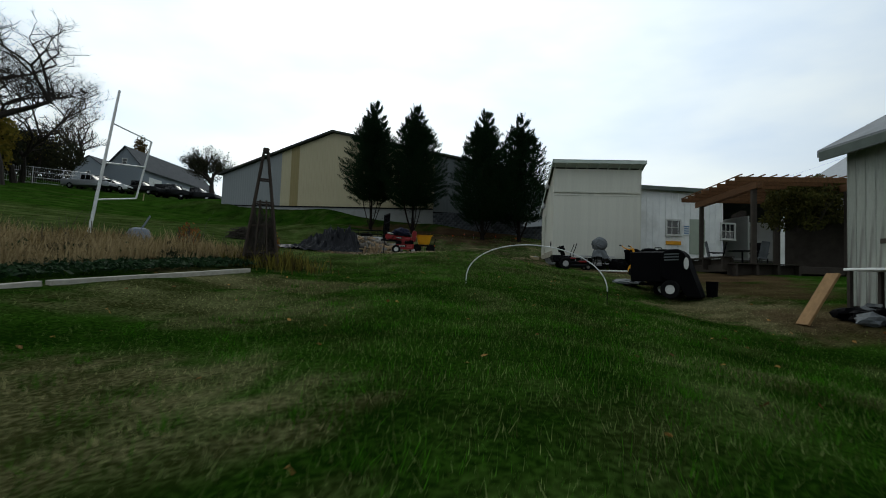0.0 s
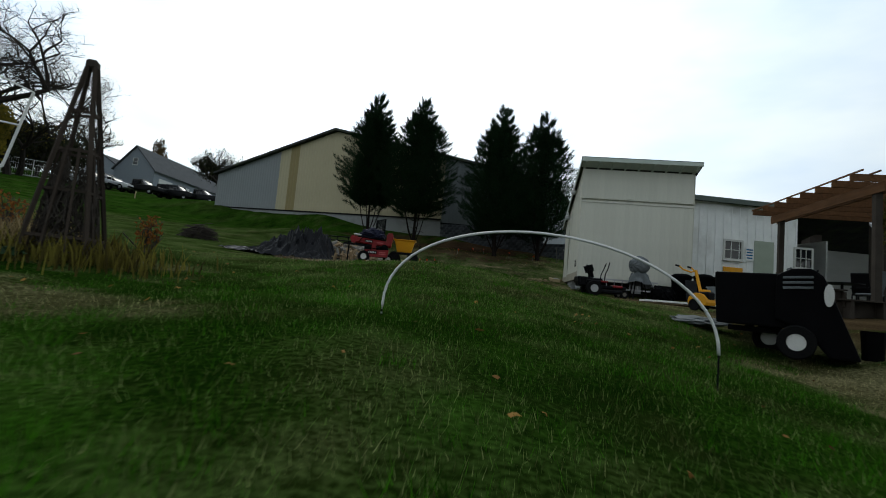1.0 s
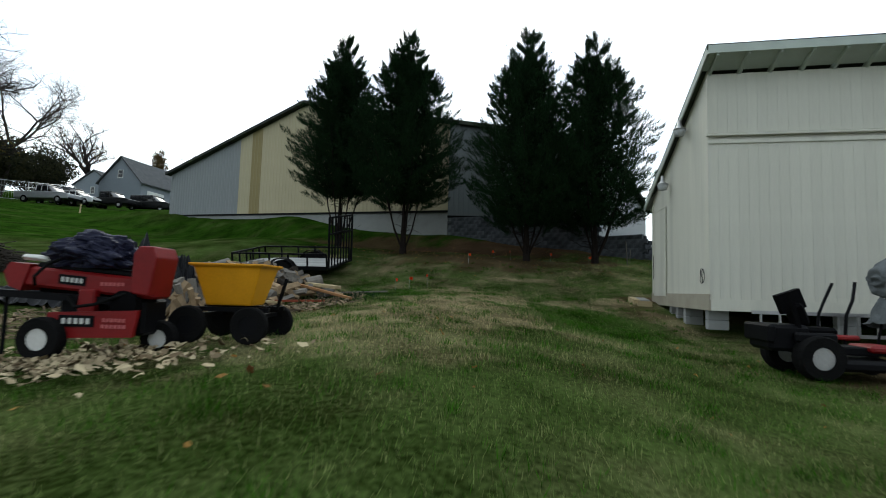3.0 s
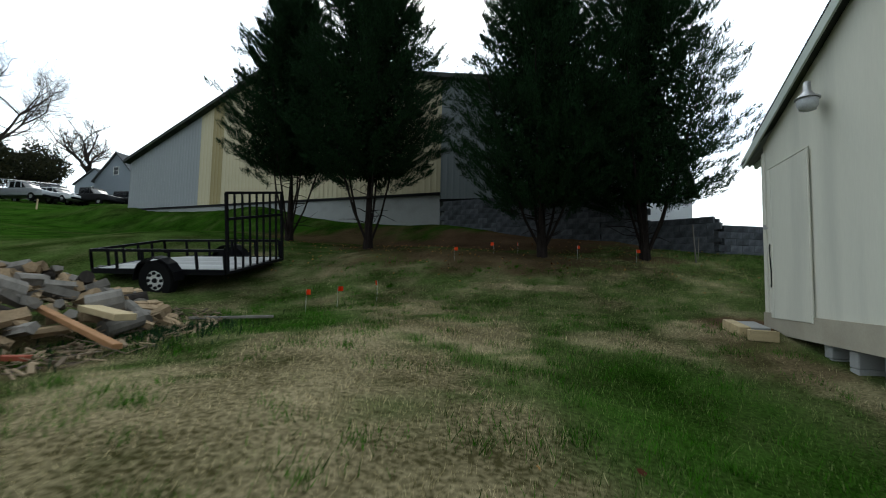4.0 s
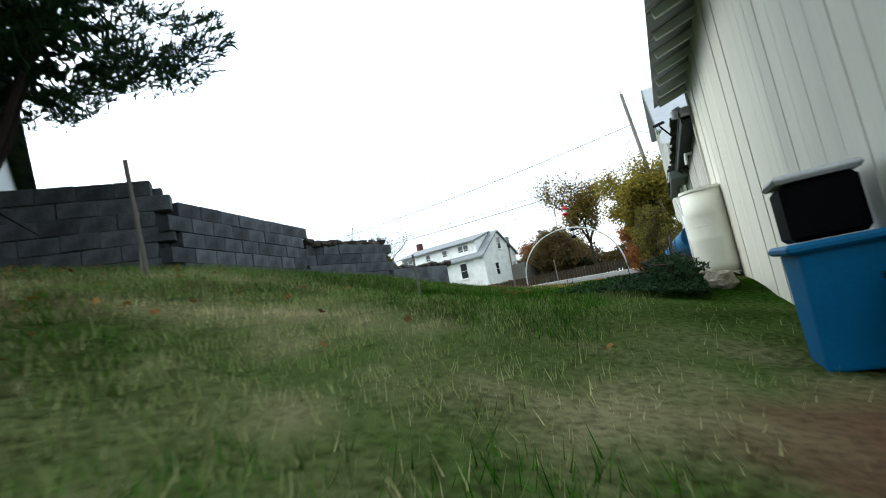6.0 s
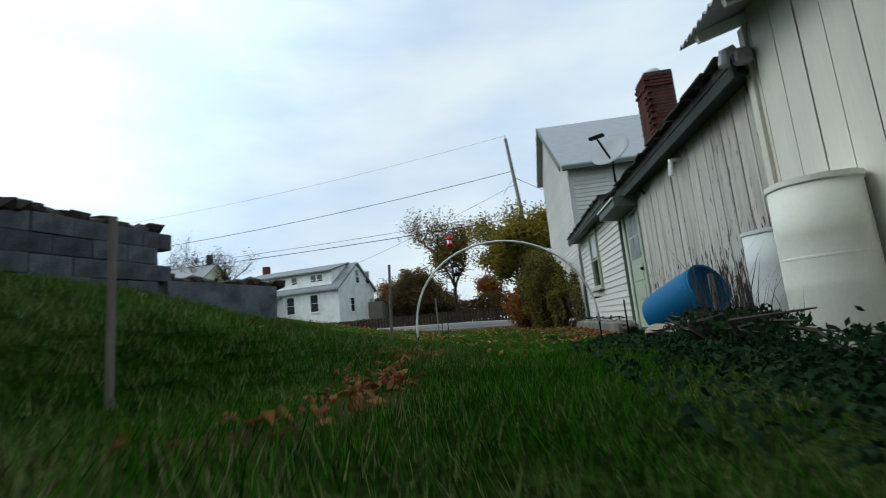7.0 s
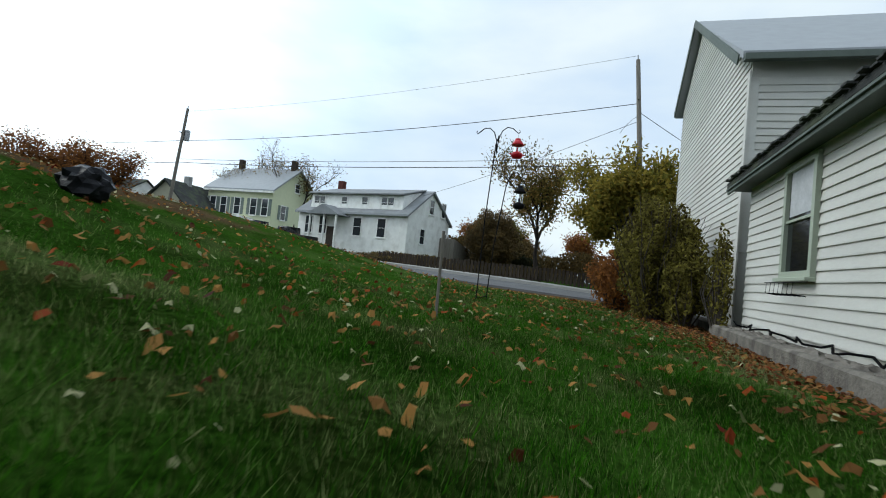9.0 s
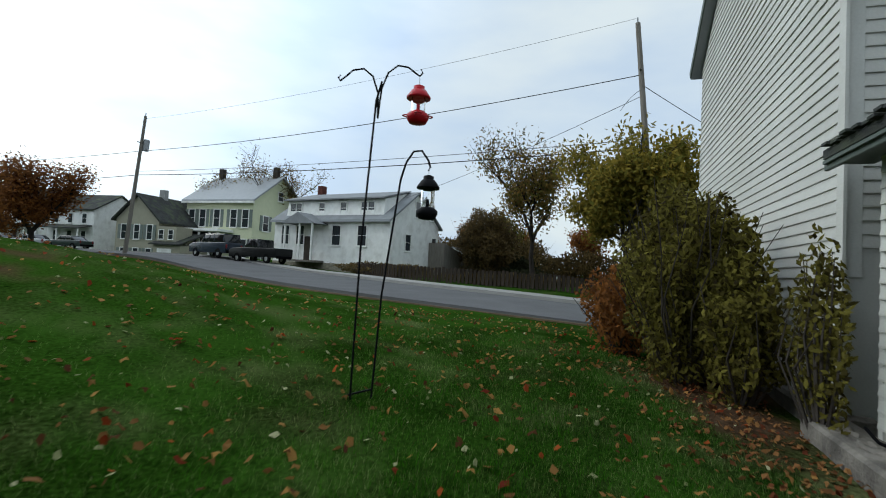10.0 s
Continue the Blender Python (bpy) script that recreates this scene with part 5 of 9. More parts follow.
part("door", bm, M_WOODDARK, white_house, "dark front door")
bm = B()
for i in range(9):
    box(bm, (PX0 + 1.6 + i * 0.19, 1.5, Z0 + 0.95), (0.04, 0.04, 0.8))
box(bm, (PX0 + 2.35, 1.5, Z0 + 1.38), (1.7, 0.06, 0.06))
part("porch_rail", bm, M_WHITE, porch)
bm = B()
box(bm, (11.7, -4.7, ZR + 0.55), (0.62, 0.62, 1.5), 0.02)
part("chimney", bm, M_BRICK, white_house, "dark brick chimney")
bm = B()
prism(bm, [(-6.0, Z0 - 1), (-10.4, Z0 - 1), (-10.4, Z0 + 1.6), (-6.0, Z0 + 2.6)], -1.6, -0.02, "x")
part("rear_lean_to", bm, M_WOODGREY, white_house, "weathered grey lean-to")

# pale green house
green_house = thing("pale_green_house", pose(61.6, 82.1, 0, 0, 0, 95) @ Matrix.Scale(1.18, 4), "pale green two-storey house with shuttered windows and porch", "house")
L2, D2, E2, R2 = 8.8, 8.0, 9.3, 12.1
bm = B()
prism(bm, [(0, 1.0), (-D2, 1.0), (-D2, E2), (-D2 / 2, R2), (0, E2)], 0, L2, "x")
part("wall", bm, M_YHOUSE, green_house, "pale green siding")
bm = B()
prism(bm, [(0.4, E2 - 0.25), (-D2 / 2, R2 + 0.02), (-D2 - 0.4, E2 - 0.25), (-D2 - 0.4, E2 - 0.05), (-D2 / 2, R2 + 0.22), (0.4, E2 - 0.05)], -0.35, L2 + 0.35, "x")
part("roof", bm, M_ROOFMETAL, green_house, "pale grey metal roof")
bm = B()
bar(bm, (-0.3, 0.35, E2 - 0.3), (L2 + 0.3, 0.35, E2 - 0.3), 0.3, 0.2)
bar(bm, (-0.05, 0.03, 5.6), (-0.05, 0.03, 5.61), 0.14, 0.14)
part("cornice", bm, M_WHITE, green_house)
for s in (0.9, 2.4, 4.6, 6.5, 8.0):
    far_window(green_house, s, 0.01, 6.5, 0.75, 1.75, 0, M_WHITE, M_SHUTTER)
for s in (1.0, 8.0, 5.9):
    far_window(green_house, s, 0.01, 3.5, 0.75, 1.75, 0, M_WHITE, M_SHUTTER)
for y, z in ((-1.9, 6.3), (-1.9, 3.3), (-4.0, 9.7)):
    far_window(green_house, -0.01, y, z, 0.75, 1.5 if z < 9 else 0.9, 90, M_WHITE, M_SHUTTER if z < 9 else None)
bm = B()
box(bm, (5.6, 1.0, 6.0), (6.6, 2.2, 0.28), 0.03)
gporch = part("porch_roof", bm, M_WHITE, green_house, "flat white porch roof")
for s in (2.5, 3.5, 4.9, 6.5, 8.7):
    bm = B()
    cyl(bm, (s, 1.85, 2.9), (s, 1.85, 5.9), 0.13, 0.11, 10)
    part("porch_column", bm, M_WHITE, gporch)
bm = B()
box(bm, (5.6, 1.0, 2.6), (6.6, 2.2, 0.55))
part("porch_floor", bm, M_WOODGREY, gporch)
bm = B()
box(bm, (4.6, 0.02, 4.1), (0.95, 0.06, 2.2))
part("door", bm, M_WOODDARK, green_house, "dark front door")
for sx, mat in ((8.2, M_WOODDARK), (0.7, M_WOODDARK)):
    bm = B()
    box(bm, (sx, -D2 / 2, R2 + 0.5), (0.55, 0.55, 1.5), 0.02)
    part("chimney", bm, mat, green_house, "dark chimney stack")

# tan house with a garage
tan_house = thing("tan_house", pose(55.6, 86.4, 0, 0, 0, HU), "tan house with a dark roof and white garage door", "house")
bm = B()
prism(bm, [(3.4, 1.0), (9.4, 1.0), (9.4, 7.9), (6.4, 10.6), (3.4, 7.9)], -9.0, -0.5)
part("wall", bm, M_TANHOUSE, tan_house, "tan siding")
bm = B()
prism(bm, [(2.9, 7.4), (6.4, 10.62), (9.8, 7.6), (9.8, 7.8), (6.4, 10.85), (2.9, 7.65)], -9.3, -0.1)
part("roof", bm, M_ROOFDARK, tan_house, "dark shingle roof")
bm = B()
box(bm, (1.7, -3.0, 3.0), (3.6, 6.0, 4.0))
part("garage", bm, M_TANHOUSE, tan_house)
bm = B()
prism(bm, [(0.4, 5.0), (-6.0, 7.2), (-6.0, 7.4), (0.4, 5.15)], -0.3, 3.8, "x")
part("garage_roof", bm, M_ROOFDARK, tan_house)
bm = B()
box(bm, (2.2, -1.6, 6.2), (2.6, 2.4, 1.8))
part("garage_dormer", bm, M_TANHOUSE, tan_house)
for s in (1.6, 2.9):
    far_window(tan_house, s, -0.38, 5.7, 0.6, 1.0, 0, M_WHITE)
bm = B()
box(bm, (2.0, 0.02, 3.3), (1.9, 0.06, 2.6), 0.01)
part("garage_door", bm, M_WHITE, tan_house, "white garage door")
for s in (4.6, 6.4, 8.2):
    far_window(tan_house, s, -0.48, 5.6, 0.7, 1.6, 0, M_WHITE, M_SHUTTER)
    far_window(tan_house, s, -0.48, 2.9, 0.7, 1.6, 0, M_WHITE, M_SHUTTER)
bm = B()
box(bm, (6.4, -4.0, 11.0), (0.8, 0.6, 1.5), 0.02)
part("chimney", bm, M_CONC, tan_house)


def cottage(x, y, rz, w, d, h, ridge, wall, roof, label, porch_on=True):
    z = ground_z(x, y)
    c = thing("cottage", pose(x, y, z, 0, 0, rz), label, "house", "cottages along the street")
    bm = B()
    prism(bm, [(0, -0.6), (-d, -0.6), (-d, h), (-d / 2, ridge), (0, h)], 0, w, "x")
    part("wall", bm, wall, c)
    bm = B()
    prism(bm, [(0.3, h - 0.2), (-d / 2, ridge + 0.02), (-d - 0.3, h - 0.2), (-d - 0.3, h - 0.02), (-d / 2, ridge + 0.2), (0.3, h - 0.02)], -0.25, w + 0.25, "x")
    part("roof", bm, roof, c)
    for i in range(3):
        far_window(c, w * (0.2 + 0.3 * i), 0.01, h - 1.7, 0.65, 1.1, 0, M_WHITE)
        if h > 4:
            far_window(c, w * (0.2 + 0.3 * i), 0.01, 1.0, 0.65, 1.3, 0, M_WHITE)
    far_window(c, -0.01, -d / 2, h - 1.6, 0.7, 1.1, 90, M_WHITE)
    if porch_on:
        bm = B()
        prism(bm, [(0.0, 2.9), (1.7, 2.5), (1.7, 2.62), (0.0, 3.05)], 0.2, w - 0.2, "x")
        pr = part("porch_roof", bm, roof, c)
        for i in range(3):
            bm = B()
            bar(bm, (0.4 + (w - 0.8) * i / 2, 1.6, 0), (0.4 + (w - 0.8) * i / 2, 1.6, 2.55), 0.12, 0.12)
            part("porch_post", bm, M_WHITE, pr)
    return c


cottage(54.2, 100.0, HU + 1, 7.0, 7, 5.0, 7.0, M_WHITE, M_ROOFDARK, "small white house with a dark roof and porch")
cottage(53.4, 110.0, HU + 3, 7.5, 7, 5.6, 7.8, M_WHITE, M_ROOFDARK, "small white house with a dark roof and porch")
cottage(47.5, 122.0, HU + 6, 8.0, 7, 5.4, 7.6, M_WHITE, M_ROOFGREY, "white house with a grey roof and porch")
cottage(43.5, 138.0, HU + 10, 9.0, 7, 5.2, 7.4, M_BLUEGREY, M_ROOFGREY, "grey house with a shingle roof and porch")


def outbuilding(x, y, rz, w, d, h, wall, roof, label):
    c = thing("outbuilding", at(x, y, rz), label, "shed", "small sheds beyond the street")
    bm = B()
    prism(bm, [(0, -0.3), (w, -0.3), (w, h), (w / 2, h + w * 0.22), (0, h)], 0, d)
    part("wall", bm, wall, c)
    bm = B()
    prism(bm, [(-0.2, h - 0.1), (w / 2, h + w * 0.22 + 0.03), (w + 0.2, h - 0.1), (w + 0.2, h + 0.02), (w / 2, h + w * 0.22 + 0.15), (-0.2, h + 0.02)], -0.2, d + 0.2)
    part("roof", bm, roof, c)
    bm = B()
    box(bm, (w / 2, -0.02, h * 0.42), (w * 0.4, 0.05, h * 0.8))
    part("door", bm, M_TRIM, c)


outbuilding(80.0, 60.5, 100, 5.2, 4.0, 2.3, M_WHITE, M_ROOFGREY, "white shed with a grey roof in a far yard")
outbuilding(83.0, 67.0, 95, 4.0, 4.0, 2.2, M_WHITE, M_ROOFGREY, "white shed beside a hedge in a far yard")
outbuilding(88.0, 52.0, 110, 3.0, 3.0, 2.2, M_WHITE, M_ROOFDARK, "small white shed with a dark roof")
outbuilding(100.0, 63.0, 100, 8.0, 6.0, 3.4, M_WHITE, M_ROOFGREY, "low white garage with a grey roof")
outbuilding(95.0, 74.0, 100, 7.0, 6.0, 3.2, M_WOODGREY, M_ROOFDARK, "weathered wooden garage in a far yard")

# low fence and weedy strip across the road
fence = thing("board_fence", pose(0, 0, 0), "low weathered board fence along the pavement", "fence")
FL = [(45.9, 36.0), (46.1, 41.0), (46.0, 47.0), (45.9, 53.2), (47.5, 57.5)]
bm = B()
box(bm, (0, 0, 0), (0.19, 0.03, 0.9), 0.004)
me = mesh_of(bm, "fence_board", M_WOODBROWN)
rf = random.Random(3)
for (xa, ya), (xb, yb2) in zip(FL, FL[1:]):
    L = math.hypot(xb - xa, yb2 - ya)
    n = int(L / 0.25)
    ang = math.degrees(math.atan2(yb2 - ya, xb - xa))
    for i in range(n):
        t = i / n
        px_, py_ = xa + (xb - xa) * t + 0.6, ya + (yb2 - ya) * t
        piece("fence_board", me, fence, pose(px_, py_, ground_z(px_, py_) + 0.45 + rf.uniform(-0.06, 0.06), rf.uniform(-3, 3), 0, ang))


# ---- utility poles and cables ----
def utility_pole(x, y, h, lean, label, transformer):
    p = thing("utility_pole", pose(x, y, ground_z(x, y), lean[0], lean[1], 0), label, "utility pole", "utility poles along the street")
    bm = B()
    cyl(bm, (0, 0, -0.3), (0, 0, h), 0.17, 0.11, 12)
    part("pole", bm, M_WOODGREY, p, "weathered wooden pole")
    bm = B()
    cyl(bm, (0, 0, h), (0, 0, h + 0.25), 0.03, 0.04, 8)
    part("insulator", bm, M_DISH, p)
    if transformer:
        bm = B()
        lathe(bm, [(0.22, 0), (0.24, 0.05), (0.24, 0.85), (0.20, 0.95), (0.05, 0.98)], 16, (0.35, -0.1, h - 2.9))
        part("transformer", bm, M_DISH, p, "grey transformer can")
    bm = B()
    bar(bm, (-0.35, 0, h - 2.3), (0.35, 0, h - 2.3), 0.07, 0.07)
    part("crossbar", bm, M_WOODGREY, p)
    return p


utility_pole(43.0, 37.6, 13.2, (-5.2, -0.5), "leaning weathered utility pole with cable clamps", False)
utility_pole(44.3, 77.7, 11.7, (2, 3), "leaning utility pole with a grey transformer", True)
utility_pole(38.0, 118.0, 11.0, (0, 0), "far utility pole with a grey transformer", True)
utility_pole(66.0, 24.0, 11.0, (0, 0), "far weathered utility pole", False)


def cable(a, b, sag, r, label="black overhead cable between the utility poles"):
    a, b = Vector(a), Vector(b)
    bm = B()
    pts = []
    for i in range(25):
        t = i / 24
        p = a.lerp(b, t)
        p.z -= sag * 4 * t * (1 - t)
        pts.append(p)
    tube(bm, pts, r, 5)
    ob = part("overhead_cable", bm, M_WIRE)
    return tagged(ob, label, "cable", "overhead cables")


PA, PB = Vector((42.95, 38.5, 3.3)), Vector((44.8, 77.4, ground_z(44.3, 77.7)))
cable(PA + Vector((0, 0.4, 12.7)), PB + Vector((0, 0, 11.4)), 0.5, 0.008, "thin bare overhead line")
cable(PA + Vector((0, 0, 10.0)), PB + Vector((0, 0, 8.7)), 0.5, 0.022)
cable(PA + Vector((0.1, 0, 7.0)), PB + Vector((0, 0, 7.0)), 0.25, 0.016)
cable(PA + Vector((0.1, 0, 6.6)), PB + Vector((0, 0, 6.7)), 0.3, 0.026)
PC = Vector((38.0, 118.0, ground_z(38, 118)))
cable(PB + Vector((0, 0, 8.7)), PC + Vector((0, 0, 8.6)), 0.5, 0.022)
cable(PB + Vector((0, 0, 6.7)), PC + Vector((0, 0, 6.6)), 0.5, 0.026)
PD = Vector((66.0, 24.0, ground_z(66, 24)))
cable(PA + Vector((0, 0, 9.5)), PD + Vector((0, 0, 9.0)), 0.5, 0.018)
cable(PA + Vector((0, 0, 6.6)), (34.6, 37.9, 8.2), 0.2, 0.020)
cable(PA + Vector((0, 0, 9.0)), (60.0, 66.0, 9.0), 0.4, 0.014)
cable(PA + Vector((0, 0, 9.3)), PA + Vector((-1.2, 0.8, 8.0)), -0.15, 0.012)


# ---- vehicles ----
def wheel_mesh(r, w, tyre_to, rim_mat):
    bm = B()
    q = Matrix.Rotation(radians(90), 3, "X")
    lathe(bm, [(r * 0.50, -w / 2), (r * 0.93, -w / 2), (r, -w * 0.3), (r, w * 0.3), (r * 0.93, w / 2), (r * 0.50, w / 2), (r * 0.48, 0)], 20, (0, 0, 0), q, False)
    t = mesh_of(bm, "tyre", M_RUBBER)
    bm = B()
    lathe(bm, [(r * 0.52, -w * 0.42), (r * 0.44, -w * 0.30), (r * 0.16, -w * 0.36), (r * 0.18, 0.0), (r * 0.16, w * 0.36), (r * 0.44, w * 0.30), (r * 0.52, w * 0.42)], 14, (0, 0, 0), q)
    rm = mesh_of(bm, "rim", rim_mat)
    return t, rm


CAR_WHEEL = wheel_mesh(0.34, 0.22, None, M_STEEL)


def add_wheel(parent, x, y, z, meshes, rz=0.0):
    w = new("wheel", meshes[0])
    w.parent = parent
    w.matrix_local = pose(x, y, z, 0, 0, rz)
    r = new("rim", meshes[1])
    r.parent = w
    return w


def vehicle(name, m, label, category, paint, prof, cabin, length, width, group=""):
    """A car from its side outline; x forward, y across, z up."""
    v = thing(name, m, label, category, group)
    bm = B()
    prism(bm, prof, -width / 2, width / 2)
    bmesh.ops.bevel(bm, geom=[e for e in bm.edges], offset=0.05, segments=2, affect="EDGES", profile=0.6)
    part("body", bm, paint, v, "", True)
    bm = B()
    prism(bm, cabin, -width / 2 + 0.10, width / 2 - 0.10)
    bmesh.ops.bevel(bm, geom=[e for e in bm.edges], offset=0.06, segments=2, affect="EDGES", profile=0.6)
    cb = part("cabin_glass", bm, M_GLASSD, v, "dark tinted windows", True)
    bm = B()
    us = [p[0] for p in cabin]
    zt = max(p[1] for p in cabin)
    tops = [p[0] for p in cabin if p[1] > zt - 0.08]
    box(bm, ((min(tops) + max(tops)) / 2, 0, zt), (max(tops) - min(tops) + 0.08, width - 0.26, 0.05), 0.02)
    for u in (min(tops), (min(tops) + max(tops)) / 2, max(tops)):
        for sy in (-1, 1):
            bar(bm, (u, sy * (width / 2 - 0.12), zt), (u + (0.05 if u > 0 else -0.05), sy * (width / 2 - 0.09), zt - 0.5), 0.06, 0.05)
    part("roof", bm, paint, v)
    for sx in (length * 0.31, -length * 0.31):
        for sy in (-1, 1):
            add_wheel(v, sx, sy * (width / 2 - 0.10), 0.34, CAR_WHEEL)
    for sy in (-1, 1):
        bm = B()
        box(bm, (length / 2 - 0.03, sy * (width / 2 - 0.25), 0.72), (0.05, 0.34, 0.14), 0.015)
        part("headlight", bm, M_RIM, v, "clear headlight")
        bm = B()
        box(bm, (-length / 2 + 0.03, sy * (width / 2 - 0.15), 0.80), (0.05, 0.16, 0.28), 0.015)
        part("tail_light", bm, M_RED, v, "red tail light")
    bm = B()
    box(bm, (length / 2, 0, 0.45), (0.10, width - 0.2, 0.18), 0.03)
    part("front_bumper", bm, M_PLASTIC, v)
    bm = B()
    box(bm, (-length / 2, 0, 0.45), (0.10, width - 0.2, 0.18), 0.03)
    part("rear_bumper", bm, M_PLASTIC, v)
    return v


def suv_prof(L):
    return [(-L / 2, 0.35), (L / 2, 0.35), (L / 2, 0.85), (L * 0.42, 1.0), (L * 0.20, 1.06), (-L / 2 + 0.05, 1.08)]


def suv_cab(L):
    return [(L * 0.22, 1.0), (L * 0.10, 1.62), (-L * 0.42, 1.66), (-L * 0.48, 1.0)]


def sedan_cab(L):
    return [(L * 0.20, 0.88), (L * 0.06, 1.36), (-L * 0.22, 1.38), (-L * 0.38, 0.90)]


def sedan_prof(L):
    return [(-L / 2, 0.32), (L / 2, 0.32), (L / 2, 0.70), (L * 0.40, 0.86), (L * 0.2, 0.93), (-L * 0.38, 0.95), (-L / 2 + 0.03, 0.90)]


P_DARKBLUE = shade("dark_blue_car_paint", (0.020, 0.030, 0.045), 0.25, var=0.08, bump=0.0, spec=0.6)
P_BLACKCAR = shade("black_car_paint", (0.007, 0.0075, 0.008), 0.35, var=0.08, bump=0.0, spec=0.2)
P_WHITECAR = shade("white_car_paint", (0.62, 0.63, 0.63), 0.3, var=0.05, bump=0.0, spec=0.5)
P_SILVER = shade("silver_car_paint", (0.32, 0.33, 0.34), 0.3, var=0.06, bump=0.0, spec=0.5, metal=0.3)
P_GREENCAR = shade("dark_green_car_paint", (0.015, 0.028, 0.022), 0.3, var=0.06, bump=0.0, spec=0.5)
RD = HU + 180


def road_at(x, y, rz):
    return pose(x, y, ground_z(x, y) + 0.07, 0, 0, rz)


vehicle("suv", road_at(48.5, 72.2, 88) @ Matrix.Diagonal((1, 1, 1.18, 1)), "dark blue SUV parked at the kerb", "car", P_DARKBLUE, suv_prof(4.5), suv_cab(4.5), 4.5, 1.8, "cars on the street")
L = 5.2
PICKUP = [(-L / 2, 0.42), (L / 2, 0.42), (L / 2, 0.88), (L * 0.40, 1.0), (L * 0.18, 1.05), (-L / 2, 1.05)]
PICKUP_CAB = [(L * 0.20, 1.0), (L * 0.10, 1.60), (-L * 0.10, 1.62), (-L * 0.13, 1.0)]
vehicle("pickup_truck", road_at(48.4, 67.0, 88) @ Matrix.Diagonal((1, 1, 1.15, 1)), "black pickup truck parked at the kerb", "pickup truck", P_BLACKCAR, PICKUP, PICKUP_CAB, L, 1.8, "cars on the street")
for y, nm, lb, pt in ((96.0, "sedan", "dark green sedan parked at the kerb", P_GREENCAR), (102.5, "sedan", "grey sedan parked at the kerb", P_SILVER), (109.0, "sedan", "white sedan parked at the kerb", P_WHITECAR), (115.5, "suv", "silver SUV parked at the kerb", P_SILVER)):
    xx = 50.6 - (y - 80) * 0.06
    if nm == "suv":
        vehicle(nm, road_at(xx, y, HU + 3), lb, "car", pt, suv_prof(4.6), suv_cab(4.6), 4.6, 1.8, "cars on the street")
    else:
        vehicle(nm, road_at(xx, y, HU + 3), lb, "car", pt, sedan_prof(4.6), sedan_cab(4.6), 4.6, 1.75, "cars on the street")

# cars in the hillside yard
HY = 32
for (x, y), nm, lb, pt in (((-48.2, 66.3), "pickup", "silver pickup parked on the hillside drive", P_SILVER), ((-50.4, 71.5), "suv", "dark SUV parked on the hillside drive", P_DARKBLUE), ((-46.6, 68.6), "sedan", "white sedan parked on the hillside drive", P_WHITECAR), ((-43.6, 69.8), "pickup", "black pickup parked on the hillside drive", P_BLACKCAR), ((-40.2, 72.4), "suv", "dark SUV parked beside the garages", P_BLACKCAR), ((-37.2, 73.4), "pickup", "black pickup parked beside the garages", P_BLACKCAR)):
    mm = at(x, y, -8 + (x % 3) * 4) @ Matrix.Scale(1.2, 4)
    if nm == "suv":
        vehicle(nm, mm, lb, "car", pt, suv_prof(4.6), suv_cab(4.6), 4.6, 1.85, "cars on the hillside")
    elif nm == "pickup":
        vehicle("pickup_truck", mm, lb, "pickup truck", pt, PICKUP, PICKUP_CAB, L, 1.85, "cars on the hillside")
    else:
        vehicle(nm, mm, lb, "car", pt, sedan_prof(4.5), sedan_cab(4.5), 4.5, 1.75, "cars on the hillside")

# hillside garage house
hill_house = thing("hillside_house", pose(-61.8, 88.2, 14.25, 0, 0, -3) @ Matrix.Scale(0.8, 4), "blue-grey house with garages and a dark shingle roof", "house")
bm = B()
prism(bm, [(0, -6), (9.5, -6), (9.5, 4.2), (4.75, 9.2), (0, 4.2)], 0, 30, "y")
part("wall", bm, M_BLUEGREY, hill_house)
bm = B()
prism(bm, [(-0.4, 3.8), (4.75, 9.22), (9.9, 3.8), (9.9, 4.05), (4.75, 9.5), (-0.4, 4.05)], -0.4, 30.4, "y")
part("roof", bm, M_ROOFSLATE, hill_house, "dark grey shingle roof")
far_window(hill_house, 4.75, -0.01, 5.2, 1.0, 1.4, 180, M_WHITE)
for i in range(4):
    bm = B()
    box(bm, (9.52, 4 + i * 6.5, 1.5), (0.08, 4.6, 2.6), 0.02)
    part("garage_door", bm, M_WHITE, hill_house, "white garage door")
for i in range(3):
    bm = B()
    box(bm, (7.6, 5 + i * 8.0, 6.35), (0.9, 0.8, 0.08), 0.0, Matrix.Rotation(radians(46), 3, "Y"))
    part("skylight", bm, M_RIM, hill_house, "roof skylight")
cottage(-76.0, 98.5, 88, 15, 8, 2.6, 5.2, M_BLUEGREY, M_ROOFSLATE, "small grey house on the hillside", False)


